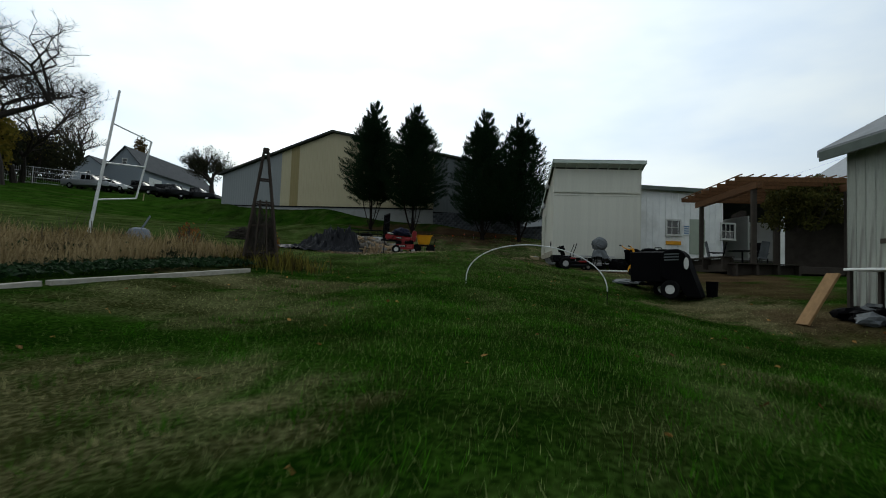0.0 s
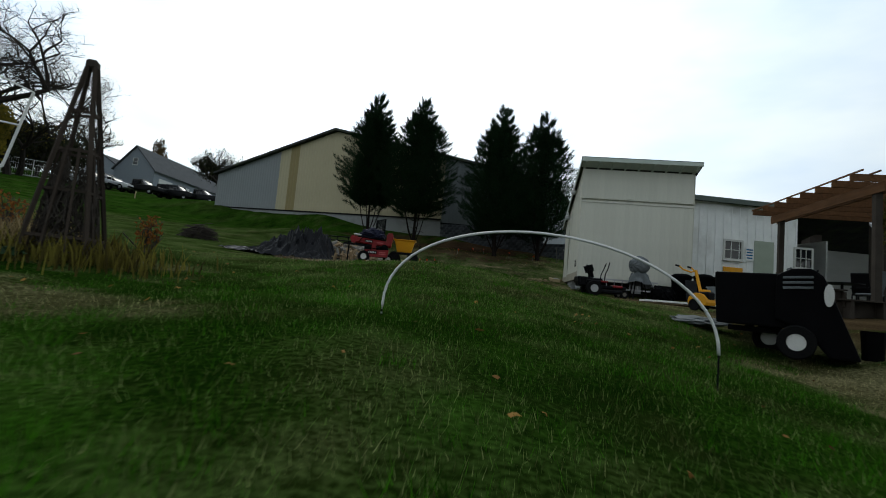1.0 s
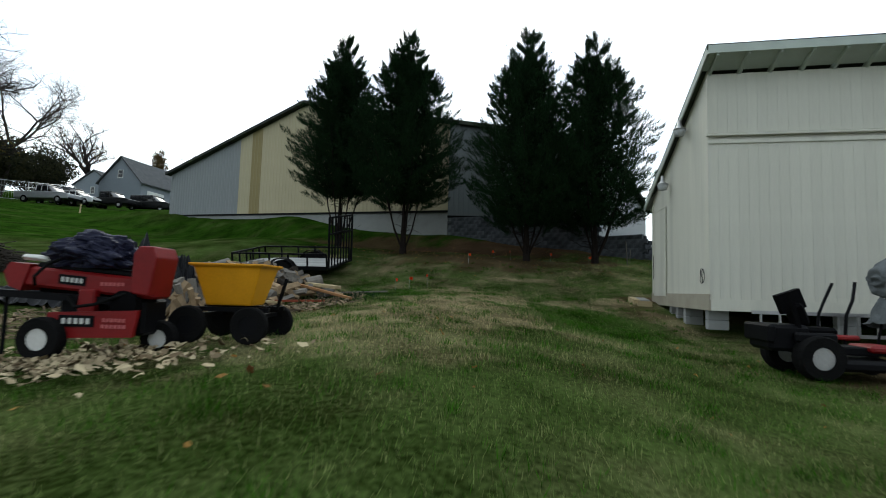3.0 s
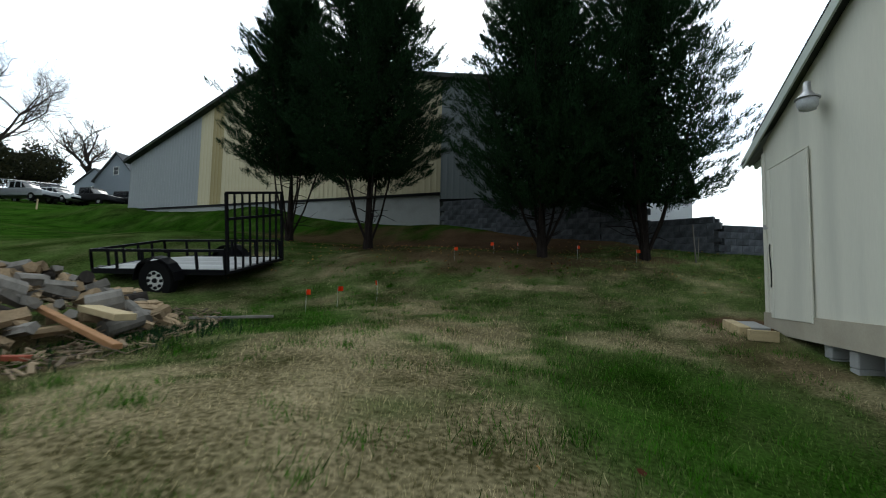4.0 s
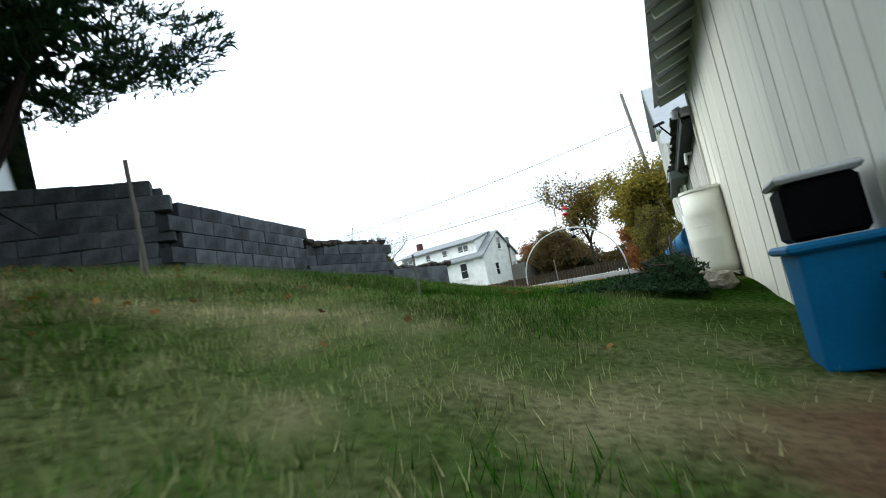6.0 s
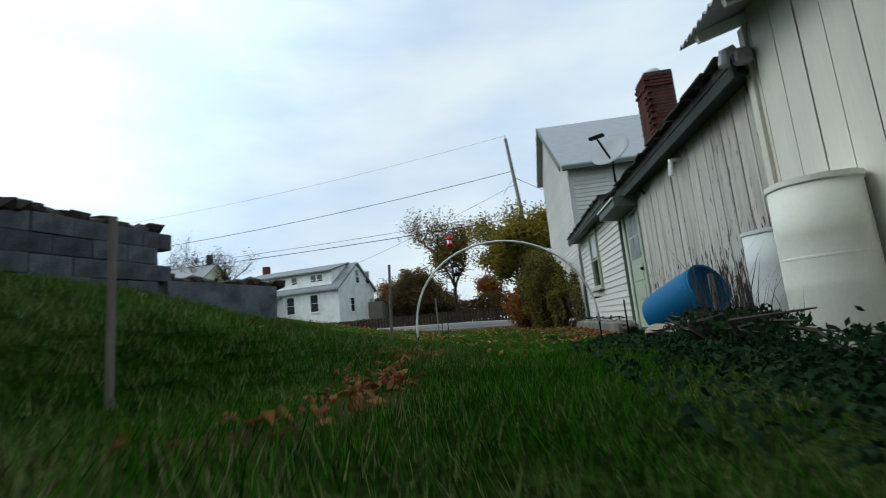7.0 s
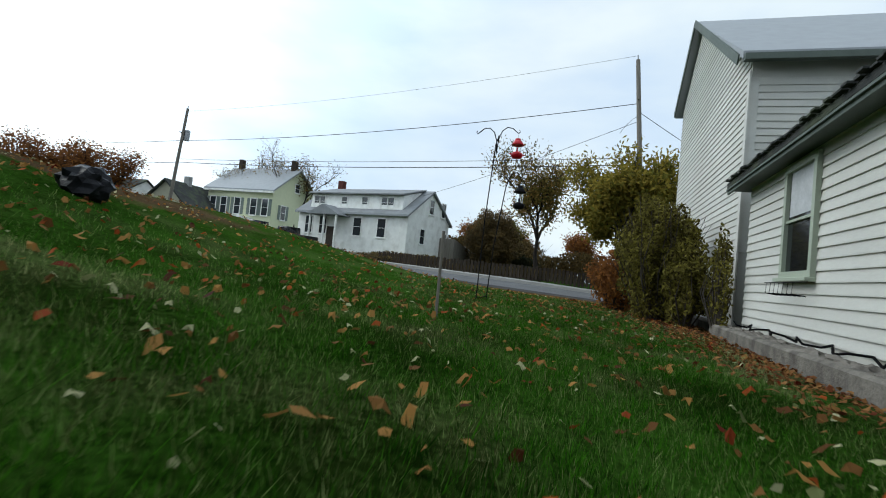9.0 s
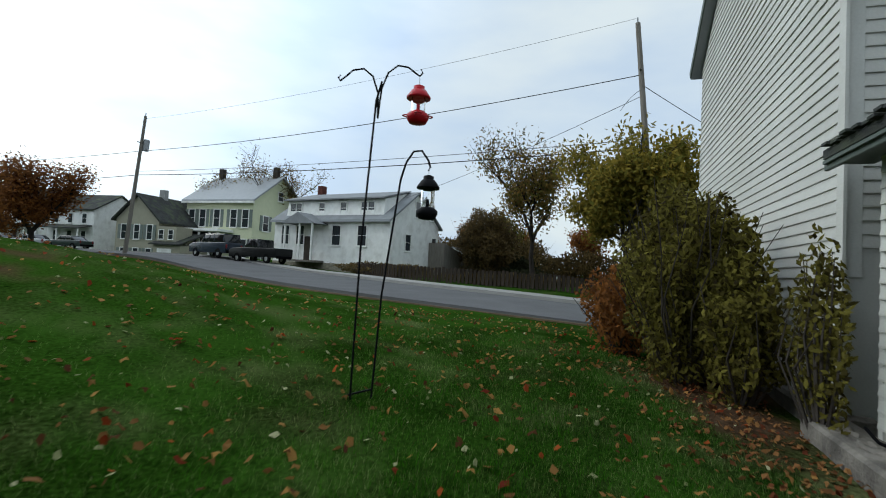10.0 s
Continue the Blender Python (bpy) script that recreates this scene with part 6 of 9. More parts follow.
# ---- hoop gates ----
def hoop(a, b, h, sa, sb, label):
    g_ = thing("hoop_gate", pose(0, 0, 0), label, "hoop gate", "hoop gates")
    za, zb = ground_z(*a), ground_z(*b)
    pts = []
    for i in range(33):
        t = math.pi * i / 32
        k = (1 - math.cos(t)) / 2
        x, y = a[0] + (b[0] - a[0]) * k, a[1] + (b[1] - a[1]) * k
        z = (za + sa) * (1 - k) + (zb + sb) * k + h * math.sin(t) ** 0.92
        pts.append((x, y, z))
    if sa != sb:
        pts = [(a[0], a[1], za)] + pts
    bm = B()
    tube(bm, pts, 0.0115, 10)
    part("arch", bm, M_PVC, g_, "white plastic pipe arch", True)
    for p, z, st in ((a, za, sa), (b, zb, sb)):
        bm = B()
        cyl(bm, (p[0], p[1], z - 0.1), (p[0], p[1], z + (st + 0.08 if st > 0.1 else 0.04)), 0.0075, 0.0075, 8)
        part("stake", bm, M_BLACK, g_, "dark green metal stake")
    return g_


hoop((0.24, 10.2), (2.95, 9.7), 0.79, 0.09, 0.27, "wide low white pipe hoop stuck in the lawn")
hoop((13.42, 37.36), (13.67, 35.57), 0.87, 0.20, 0.25, "white pipe hoop on dark stakes beside the workshop")


def stake(x, y, h, r, label, lean=(0, 0), mat=None):
    s = thing("stake", pose(x, y, ground_z(x, y) - 0.1, lean[0], lean[1], 0), label, "stake", "garden stakes")
    bm = B()
    if r > 0.02:
        box(bm, (0, 0, h / 2), (r * 1.6, r * 1.6, h + 0.1), 0.004)
    else:
        cyl(bm, (0, 0, 0), (0, 0, h + 0.1), r, r, 8)
    part("post", bm, mat or M_WOODGREY, s)


stake(10.15, 37.6, 0.76, 0.0165, "weathered wooden garden stake in the lawn", (-2, 3))
stake(13.73, 37.77, 0.90, 0.016, "weathered wooden garden stake near the hoop", (2, 2))
stake(19.41, 38.76, 0.92, 0.018, "thin weathered garden stake in the lawn", (0, -1))
stake(12.85, 34.72, 0.62, 0.024, "weathered wooden stake among the weeds", (0, 3))
stake(15.9, 35.1, 0.5, 0.011, "thin metal stake in the grass", (0, -2), M_BLACK)
stake(6.9, 38.1, 1.05, 0.02, "thin weathered garden stake on the bank", (0, -4))
stake(-34.4, 55.7, 1.0, 0.05, "pale wooden marker stake on the hillside", (0, 4), M_WOODPALE)
stake(7.1, 38.6, 0.6, 0.011, "thin metal stake near the wall", (0, 3), M_WOODGREY)

# ---- trellis obelisk ----
ob_ = thing("garden_obelisk", at(-4.88, 12.69, 20), "tall weathered wooden garden obelisk with dead vines", "garden obelisk")
HB, HT, HZ = 0.41, 0.05, 2.86
for sx in (-1, 1):
    for sy in (-1, 1):
        bm = B()
        bar(bm, (sx * HB, sy * HB, 0), (sx * HT, sy * HT, HZ), 0.05, 0.05)
        part("leg", bm, M_WOODBROWN, ob_)
for z in (0.28, 0.95, 1.55, 2.15):
    r = HB + (HT - HB) * z / HZ
    bm = B()
    for sx, sy, ex, ey in ((-1, -1, 1, -1), (1, -1, 1, 1), (1, 1, -1, 1), (-1, 1, -1, -1)):
        bar(bm, (sx * r, sy * r, z), (ex * r, ey * r, z), 0.02, 0.04)
    part("rung", bm, M_WOODBROWN, ob_)
for sx, sy in ((-0.35, -1), (0.35, -1), (-0.35, 1), (0.35, 1), (1, -0.35), (1, 0.35), (-1, -0.35), (-1, 0.35)):
    bm = B()
    bar(bm, (sx * HB, sy * HB, 0), (sx * (HB + (HT - HB) * 1.6 / HZ), sy * (HB + (HT - HB) * 1.6 / HZ), 1.6), 0.035, 0.03)
    part("stile", bm, M_WOODBROWN, ob_)
bm = B()
box(bm, (0, 0, HZ + 0.05), (0.16, 0.16, 0.14), 0.03)
part("finial", bm, M_WOODDARK, ob_)
rv = random.Random(4)
bm = B()
for i in range(190):
    a = rv.uniform(0, 6.28)
    z0, r0 = rv.uniform(0, 0.5), 0.5
    pts = []
    for k in range(6):
        z = z0 + k * rv.uniform(0.1, 0.22)
        rr = max(0.08, (HB + (HT - HB) * z / HZ)) * rv.uniform(0.7, 1.15)
        a += rv.uniform(-0.5, 0.5)
        pts.append((rr * math.cos(a), rr * math.sin(a), z))
    tube(bm, pts, 0.008, 4)
tagged(part("dead_vine", bm, M_TWIG, ob_), "tangle of dead vine", "", "", "stuff")

# ---- white goal frame ----
goal = thing("goal_frame", pose(0, 0, 0), "leaning white pipe goal frame standing on the hillside", "goal frame")
GB, GT = Vector((-11.85, 16.20, ground_z(-11.85, 16.20) - 0.1)), Vector((-11.40, 16.60, 6.60))
G2B, G2T = Vector((-11.6, 18.2, 3.15)), Vector((-11.35, 18.5, 5.35))
bm = B()
cyl(bm, GB, GT, 0.055, 0.04, 10)
part("pole", bm, M_PVC, goal)
bm = B()
cyl(bm, G2B, G2T, 0.035, 0.035, 8)
part("upright", bm, M_PVC, goal)
for t, q in ((0.28, G2B), (0.52, G2B.lerp(G2T, 0.55)), (0.78, G2T)):
    bm = B()
    cyl(bm, GB.lerp(GT, t), q, 0.025, 0.025, 8)
    part("crossbar", bm, M_PVC, goal)

# ---- log splitter ----
spl = thing("log_splitter", at(-2.06, 21.28, 6) @ Matrix.Scale(0.88, 4), "red motorised log splitter with a dark tarp heaped on top", "log splitter")
SPW = wheel_mesh(0.21, 0.14, None, M_RIM)
add_wheel(spl, -0.22, -0.34, 0.21, SPW)
add_wheel(spl, 0.62, 0.16, 0.19, wheel_mesh(0.19, 0.12, None, M_RIM))
down = Matrix.Rotation(radians(4.5), 3, "Y")
bm = B()
box(bm, (0.18, 0.08, 0.42), (0.86, 0.42, 0.36), 0.03)
box(bm, (0.42, -0.06, 0.55), (0.30, 0.22, 0.16), 0.02)
part("engine", bm, M_BLACK, spl, "black engine")
bm = B()
lathe(bm, [(0.02, 0), (0.12, 0.01), (0.13, 0.07), (0.02, 0.08)], 16, (0.48, -0.20, 0.56), Matrix.Rotation(radians(90), 3, "X"))
part("recoil_cover", bm, M_PLASTIC, spl, "black recoil starter cover")
bm = B()
box(bm, (0.0, 0.0, 0.76), (1.42, 0.34, 0.20), 0.025, down)
part("upper_housing", bm, M_RED, spl, "red upper housing")
bm = B()
prism(bm, [(-0.72, 0.70), (-0.60, 0.66), (-0.52, 0.92), (-0.72, 0.94), (-0.78, 0.84)], -0.19, 0.19)
part("front_shroud", bm, M_RED, spl, "red rounded shroud")
bm = B()
prism(bm, [(-0.30, 0.21), (0.60, 0.24), (0.64, 0.50), (-0.22, 0.46)], -0.29, -0.24)
part("side_plate", bm, M_RED, spl, "red lower side plate")
bm = B()
box(bm, (0.10, -0.20, 0.56), (0.16, 0.10, 0.26), 0.015)
part("neck", bm, M_RED, spl, "red neck bracket")
bm = B()
prism(bm, [(0.52, 0.66), (0.70, 0.64), (0.76, 1.02), (0.72, 1.13), (0.58, 1.13), (0.53, 1.05)], -0.24, 0.16)
bmesh.ops.bevel(bm, geom=[e for e in bm.edges], offset=0.015, segments=2, affect="EDGES", profile=0.6)
part("end_plate", bm, M_RED, spl, "tall red end plate")
bm = B()
bar(bm, (-0.98, -0.16, 0.64), (0.35, -0.18, 0.58), 0.07, 0.07)
bar(bm, (-0.80, -0.10, 0.66), (-0.82, -0.08, 0.02), 0.035, 0.035)
bar(bm, (-0.60, 0.1, 0.66), (0.4, 0.1, 0.62), 0.10, 0.10)
box(bm, (0.0, 0.02, 0.885), (1.0, 0.30, 0.05), 0.01, down)
part("beam", bm, M_BLACK, spl, "black steel beam")
bm = B()
tube(bm, [(-0.45, -0.20, 0.72), (-0.38, -0.30, 0.80), (-0.30, -0.26, 0.92), (-0.22, -0.20, 0.98)], 0.016, 8)
tube(bm, [(-0.1, -0.22, 0.62), (0.05, -0.32, 0.52), (0.25, -0.33, 0.55), (0.5, -0.26, 0.66)], 0.016, 8)
part("hydraulic_hose", bm, M_RUBBER, spl, "black hydraulic hose")
for xx, yy, zz, ww, hh in ((-0.10, -0.176, 0.775, 0.27, 0.095), (0.06, -0.297, 0.385, 0.34, 0.11)):
    bm = B()
    box(bm, (xx, yy, zz), (ww, 0.008, hh), 0.0, down if zz > 0.6 else None)
    lab = part("marking", bm, M_BLACK, spl, "black marking plate")
    bm = B()
    for k in range(5):
        box(bm, (xx - ww * 0.34 + k * ww * 0.17, yy - 0.006, zz - (k - 2) * ww * 0.17 * (0.079 if zz > 0.6 else 0.0)), (ww * 0.10, 0.006, hh * 0.5))
    part("bar", bm, M_RIM, lab, "pale bars")
for xx, yy, zz, ww in ((0.30, -0.176, 0.745, 0.26), (0.42, -0.297, 0.40, 0.24), (0.42, -0.297, 0.34, 0.26)):
    bm = B()
    for k in range(6):
        box(bm, (xx - ww * 0.4 + k * ww * 0.16, yy, zz), (ww * 0.11, 0.006, 0.035))
    part("bar", bm, shade("faded_pink_print", (0.45, 0.12, 0.12), 0.6), spl, "faded pale bars")
bm = B()
bmesh.ops.create_icosphere(bm, subdivisions=5, radius=1.0)
for v in bm.verts:
    d = v.co.copy()
    k = 1 + 0.28 * noise.noise(d * 1.7) + 0.30 * abs(noise.noise(d * 3.1 + Vector((3, 0, 0)))) + 0.14 * abs(noise.noise(d * 7.0)) + 0.05 * noise.noise(d * 15)
    v.co = Vector((0.03 + d.x * 0.42 * k, d.y * 0.24 * k, max(0.90, 1.03 + d.z * 0.19 * k + 0.05 * math.sin(d.x * 3 + 2))))
part("heaped_tarp", bm, shade("navy_tarp", (0.012, 0.013, 0.030), 0.5, var=0.4, bump=0.3, spec=0.12), spl, "heaped dark blue tarp", False)
bm = B()
box(bm, (-0.50, 0.0, 0.985), (0.36, 0.26, 0.06), 0.025, down)
part("seat_pad", bm, M_RIM, spl, "white pad")

# ---- dump cart ----
cart = thing("garden_dump_cart", at(-1.1, 22.0, 5) @ Matrix.Scale(0.85, 4), "garden cart with a yellow plastic tub and black wheels", "garden cart")
bm = B()
lathe(bm, [(0.30, 0.42), (0.44, 0.86), (0.50, 0.88), (0.50, 0.91), (0.42, 0.90), (0.27, 0.46)], 4, (0, 0, 0), Matrix.Diagonal((1.25, 0.95, 1)) @ Matrix.Rotation(radians(45), 3, "Z"))
bmesh.ops.bevel(bm, geom=[e for e in bm.edges], offset=0.02, segments=2, affect="EDGES", profile=0.6)
part("tub", bm, M_YELLOW, cart, "yellow plastic tub")
bm = B()
bar(bm, (-0.5, -0.25, 0.38), (0.5, -0.25, 0.38), 0.05, 0.05)
bar(bm, (-0.5, 0.25, 0.38), (0.5, 0.25, 0.38), 0.05, 0.05)
bar(bm, (0.35, -0.45, 0.30), (0.35, 0.45, 0.30), 0.05, 0.05)
bar(bm, (-0.35, -0.45, 0.30), (-0.35, 0.45, 0.30), 0.05, 0.05)
bar(bm, (0.5, 0, 0.38), (0.62, -0.05, 0.75), 0.03, 0.03)
part("chassis", bm, M_BLACK, cart)
CTW = wheel_mesh(0.21, 0.10, None, M_BLACK)
for sx in (-0.35, 0.35):
    for sy in (-0.42, 0.42):
        add_wheel(cart, sx, sy, 0.21, CTW)


# ---- firewood heap ----
heap = random.Random(31)


def split_log(L, r, seed):
    rl = random.Random(seed)
    bm = B()
    n = 5
    a0 = rl.uniform(0, 1)
    for k, sgn in ((0, -1), (1, 1)):
        pass
    prof = [(r * math.cos(a0 + 2 * math.pi * i / n) * rl.uniform(0.6, 1.1), r * math.sin(a0 + 2 * math.pi * i / n) * rl.uniform(0.6, 1.1)) for i in range(n)]
    prism(bm, prof, -L / 2, L / 2)
    for v in bm.verts:
        v.co += Vector((rl.uniform(-0.012, 0.012), rl.uniform(-0.02, 0.02), rl.uniform(-0.012, 0.012)))
    return bm


def round_log(L, r):
    bm = B()
    cyl(bm, (0, -L / 2, 0), (0, L / 2, 0), r, r * 0.93, 11)
    return bm


SPLIT_MESH = [mesh_of(split_log(heap.uniform(0.35, 0.5), heap.uniform(0.06, 0.11), i), "split_log", M_SPLIT if i % 3 else M_WOODGREY) for i in range(9)]
ROUND_MESH = [mesh_of(round_log(heap.uniform(0.35, 0.5), heap.uniform(0.08, 0.17)), "round_log", M_BARK if i % 2 else M_WOODGREY) for i in range(4)]
pile = thing("firewood_heap", at(-4.3, 27.0), "heap of split and round firewood on the lawn", "firewood heap")
zc = ground_z(-4.3, 27.0)
for i in range(256):
    a, q = heap.uniform(0, 6.283), heap.random() ** 0.5
    x, y = -4.7 + 2.1 * q * math.cos(a), 29.3 + 2.2 * q * math.sin(a)
    top = 0.80 * max(0.0, 1 - ((x + 4.9) / 2.3) ** 2 - ((y - 29.3) / 2.3) ** 2) + 0.10
    zz = ground_z(x, y) - zc + top * heap.uniform(0.75, 1.0)
    me = heap.choice(SPLIT_MESH if heap.random() < 0.86 else ROUND_MESH)
    piece(me.name.split(".")[0], me, pile, pose(x + 4.3, y - 27.0, zz, heap.uniform(-28, 28), heap.uniform(-40, 40), heap.uniform(0, 360)))
for i in range(34):
    # pieces standing and leaning at the open end of the tarpaulin
    x, y = heap.uniform(-4.25, -3.55), heap.uniform(24.9, 26.8)
    me = heap.choice(SPLIT_MESH)
    piece(me.name.split(".")[0], me, pile, pose(x + 4.3, y - 27.0, ground_z(x, y) - zc + heap.uniform(0.12, 0.62) * (1 - 0.5 * (x + 4.25)), 90 + heap.uniform(-40, 40), heap.uniform(-30, 30), heap.uniform(0, 360)))
vs, fs = [], []
for i in range(1900):
    a, q = heap.uniform(0, 6.283), heap.random() ** 0.5
    x, y = -4.2 + 2.7 * q * math.cos(a), 27.3 + 5.0 * q * math.sin(a)
    top = 0.72 * max(0.0, 1 - ((x + 4.9) / 2.3) ** 2 - ((y - 29.3) / 2.3) ** 2)
    z = ground_z(x, y) - zc + top + heap.uniform(0.0, 0.06)
    an, l2, w2, h2 = heap.uniform(0, 6.283), heap.uniform(0.03, 0.13), heap.uniform(0.008, 0.026), heap.uniform(0.006, 0.016)
    tl = heap.uniform(-0.04, 0.04)
    cx, sx = math.cos(an), math.sin(an)
    k = len(vs)
    for dz, wz in ((0, 1), (h2, 0.8)):
        for u, v in ((-1, -1), (1, -1), (1, 1), (-1, 1)):
            vs.append((x + 4.3 + cx * l2 * u - sx * w2 * v * wz, y - 27.0 + sx * l2 * u + cx * w2 * v * wz, z + dz + tl * u))
    fs += [(k + 4, k + 5, k + 6, k + 7), (k, k + 1, k + 5, k + 4), (k + 1, k + 2, k + 6, k + 5), (k + 2, k + 3, k + 7, k + 6), (k + 3, k, k + 4, k + 7)]
chips = raw_part("wood_scrap", vs, fs, L_SCRAP, pile, "bark scraps and splinters")
tagged(chips, "", "", "", "stuff")


def lumber(a, b, w, h, mat, label):
    bm = B()
    bar(bm, a, b, w, h, 0.006)
    ob = part("lumber", bm, mat)
    return tagged(ob, label, "board", "loose boards")


def gp(x, y, dz):
    return (x, y, ground_z(x, y) + dz)


lumber(gp(-3.5, 28.9, 0.45), gp(-1.75, 28.2, 0.06), 0.10, 0.06, M_WOODNEW, "brown board leaning on the firewood heap")
lumber(gp(-3.2, 29.3, 0.40), gp(-2.3, 28.9, 0.30), 0.24, 0.08, M_WOODPALE, "short pale plank on the firewood heap")
lumber(gp(-3.7, 27.6, 0.10), gp(-2.2, 27.7, 0.06), 0.09, 0.05, shade("red_brown_board", (0.22, 0.055, 0.03), 0.8), "red-brown board beside the firewood heap")
lumber(gp(-4.9, 26.4, 0.25), gp(-2.9, 27.1, 0.10), 0.10, 0.05, M_WOODPALE, "pale board beside the firewood heap")
lumber(gp(-3.0, 31.0, 0.06), gp(-1.5, 30.8, 0.06), 0.08, 0.04, M_WOODGREY, "grey board lying in the grass")

# ---- tarp over logs and brush heap ----
bm = B()
tv = {}
nxt, nyt = 84, 50
for j in range(nyt):
    for i in range(nxt):
        u, v = i / (nxt - 1), j / (nyt - 1)
        x, y = -8.9 + 4.3 * u, 24.9 + 0.5 * u + 2.6 * v + 0.25 * math.sin(u * 5)
        h = (0.26 + 0.68 * S((u - 0.16) * 1.8)) * S(u * 2.2) * S((1 - u) * 9) * math.sin(math.pi * min(1, max(0, v))) ** 0.7
        fold = noise.noise(Vector((x * 1.8, y * 1.8, 1.0))) * 0.30 + noise.noise(Vector((x * 4.5, y * 4.5, 4.0))) * 0.25 + noise.noise(Vector((x * 9.5, y * 9.5, 2.0))) * 0.12
        wx, wy = x + 0.35 * noise.noise(Vector((x, y, 3.0))), y + 0.35 * noise.noise(Vector((x, y, 8.0)))
        ridge = (1 - abs(noise.noise(Vector((wx * 1.9 + wy * 0.8, wy * 2.2, 9.0))))) ** 5 * 0.42 + (1 - abs(noise.noise(Vector((wx * 4.6, wy * 4.2 - wx, 2.0))))) ** 5 * 0.24
        tv[i, j] = bm.verts.new((x, y, ground_z(x, y) + 0.03 + max(0.0, h * (0.75 + fold * 1.6) + (ridge - 0.08) * (0.25 + 1.2 * h))))
for j in range(nyt - 1):
    for i in range(nxt - 1):
        bm.faces.new((tv[i, j], tv[i + 1, j], tv[i + 1, j + 1], tv[i, j + 1]))
tarp = part("tarpaulin", bm, M_TARP, None, "", False)
tagged(tarp, "crumpled charcoal tarpaulin spread over firewood", "tarpaulin")
bm = B()
for i in range(300):
    a = heap.uniform(0, 6.28)
    q = heap.random() ** 0.5
    x, y = -12.1 + 0.72 * q * math.cos(a), 29.2 + 0.5 * q * math.sin(a)
    z = ground_z(x, y) + 0.70 * (1 - q * q) * heap.uniform(0.5, 1)
    an = heap.uniform(0, 6.28)
    d = Vector((math.cos(an), math.sin(an), heap.uniform(-0.3, 0.4))) * heap.uniform(0.25, 0.5)
    tube(bm, [Vector((x, y, z)) - d, Vector((x, y, z + 0.05)), Vector((x, y, z)) + d], 0.012, 4)
tagged(part("brush_heap", bm, M_TWIG), "low heap of cut brown brushwood", "brush heap", "", "stuff")

# ---- utility trailer ----
tr = thing("utility_trailer", pose(-6.21, 35.49, 2.48, 11, 0, -2.6) @ Matrix.Scale(1.25, 4), "black open utility trailer with a raised mesh ramp", "trailer")
TL, TW, TZ = 2.9, 1.9, 0.52
M_PLANK = shade("silvered_plank", (0.34, 0.34, 0.33), 0.85, var=0.2, grain=(0.3, 3, 3), rnd=0.15)
for i in range(8):
    bm = B()
    box(bm, (0, -TW / 2 + 0.125 + i * 0.236, TZ), (TL, 0.225, 0.04), 0.004)
    part("deck_board", bm, M_PLANK, tr, "silver-grey plank")
for nm, pts in (("side_rail", (((-TL / 2, -TW / 2), (TL / 2, -TW / 2)))), ("side_rail", ((-TL / 2, TW / 2), (TL / 2, TW / 2))), ("front_rail", ((-TL / 2, -TW / 2), (-TL / 2, TW / 2)))):
    (xa, ya), (xb, yb3) = pts
    bm = B()
    bar(bm, (xa, ya, TZ + 0.38), (xb, yb3, TZ + 0.38), 0.05, 0.05)
    bar(bm, (xa, ya, TZ - 0.02), (xb, yb3, TZ - 0.02), 0.06, 0.10)
    for k in range(6):
        t = k / 5
        bar(bm, (xa + (xb - xa) * t, ya + (yb3 - ya) * t, TZ), (xa + (xb - xa) * t, ya + (yb3 - ya) * t, TZ + 0.38), 0.04, 0.04)
    part(nm, bm, M_BLACK, tr)
RX = TL / 2 + 0.05
bm = B()
for y in (-TW / 2, TW / 2):
    bar(bm, (RX, y, TZ - 0.05), (RX + 0.08, y, TZ + 1.42), 0.05, 0.05)
for z in (TZ - 0.03, TZ + 0.95, TZ + 1.42):
    bar(bm, (RX + 0.08 * (z - TZ) / 1.42, -TW / 2, z), (RX + 0.08 * (z - TZ) / 1.42, TW / 2, z), 0.05, 0.05)
ramp = part("ramp_frame", bm, M_BLACK, tr, "tall black ramp gate")
for k in range(1, 8):
    bm = B()
    y = -TW / 2 + TW * k / 8
    bar(bm, (RX, y, TZ), (RX + 0.08, y, TZ + 1.42), 0.03, 0.035)
    part("ramp_bar", bm, M_BLACK, ramp)
TRW = wheel_mesh(0.37, 0.20, None, M_RIM)
for sy in (-1, 1):
    add_wheel(tr, 0.15, sy * (TW / 2 + 0.14), 0.37, TRW)
    bm = B()
    for k in range(8):
        a0, a1 = math.pi * k / 8, math.pi * (k + 1) / 8
        bar(bm, (0.15 + 0.45 * math.cos(a0), sy * (TW / 2 + 0.14), 0.37 + 0.43 * math.sin(a0)), (0.15 + 0.45 * math.cos(a1), sy * (TW / 2 + 0.14), 0.37 + 0.43 * math.sin(a1)), 0.24, 0.02)
    part("mudguard", bm, M_BLACK, tr)
    bm = B()
    for k in range(8):
        a0 = 2 * math.pi * k / 8
        c0 = Vector((0.15 + 0.135 * math.cos(a0), sy * (TW / 2 + 0.225), 0.37 + 0.135 * math.sin(a0)))
        cyl(bm, c0, c0 + Vector((0, sy * 0.03, 0)), 0.030, 0.030, 8)
    cyl(bm, (0.15, sy * (TW / 2 + 0.225), 0.37), (0.15, sy * (TW / 2 + 0.265), 0.37), 0.045, 0.04, 10)
    part("rim_hole", bm, M_BLACK, tr, "dark holes and hub of the rim")
bm = B()
bar(bm, (-TL / 2, -0.5, TZ - 0.06), (-TL / 2 - 1.1, 0, TZ - 0.08), 0.07, 0.08)
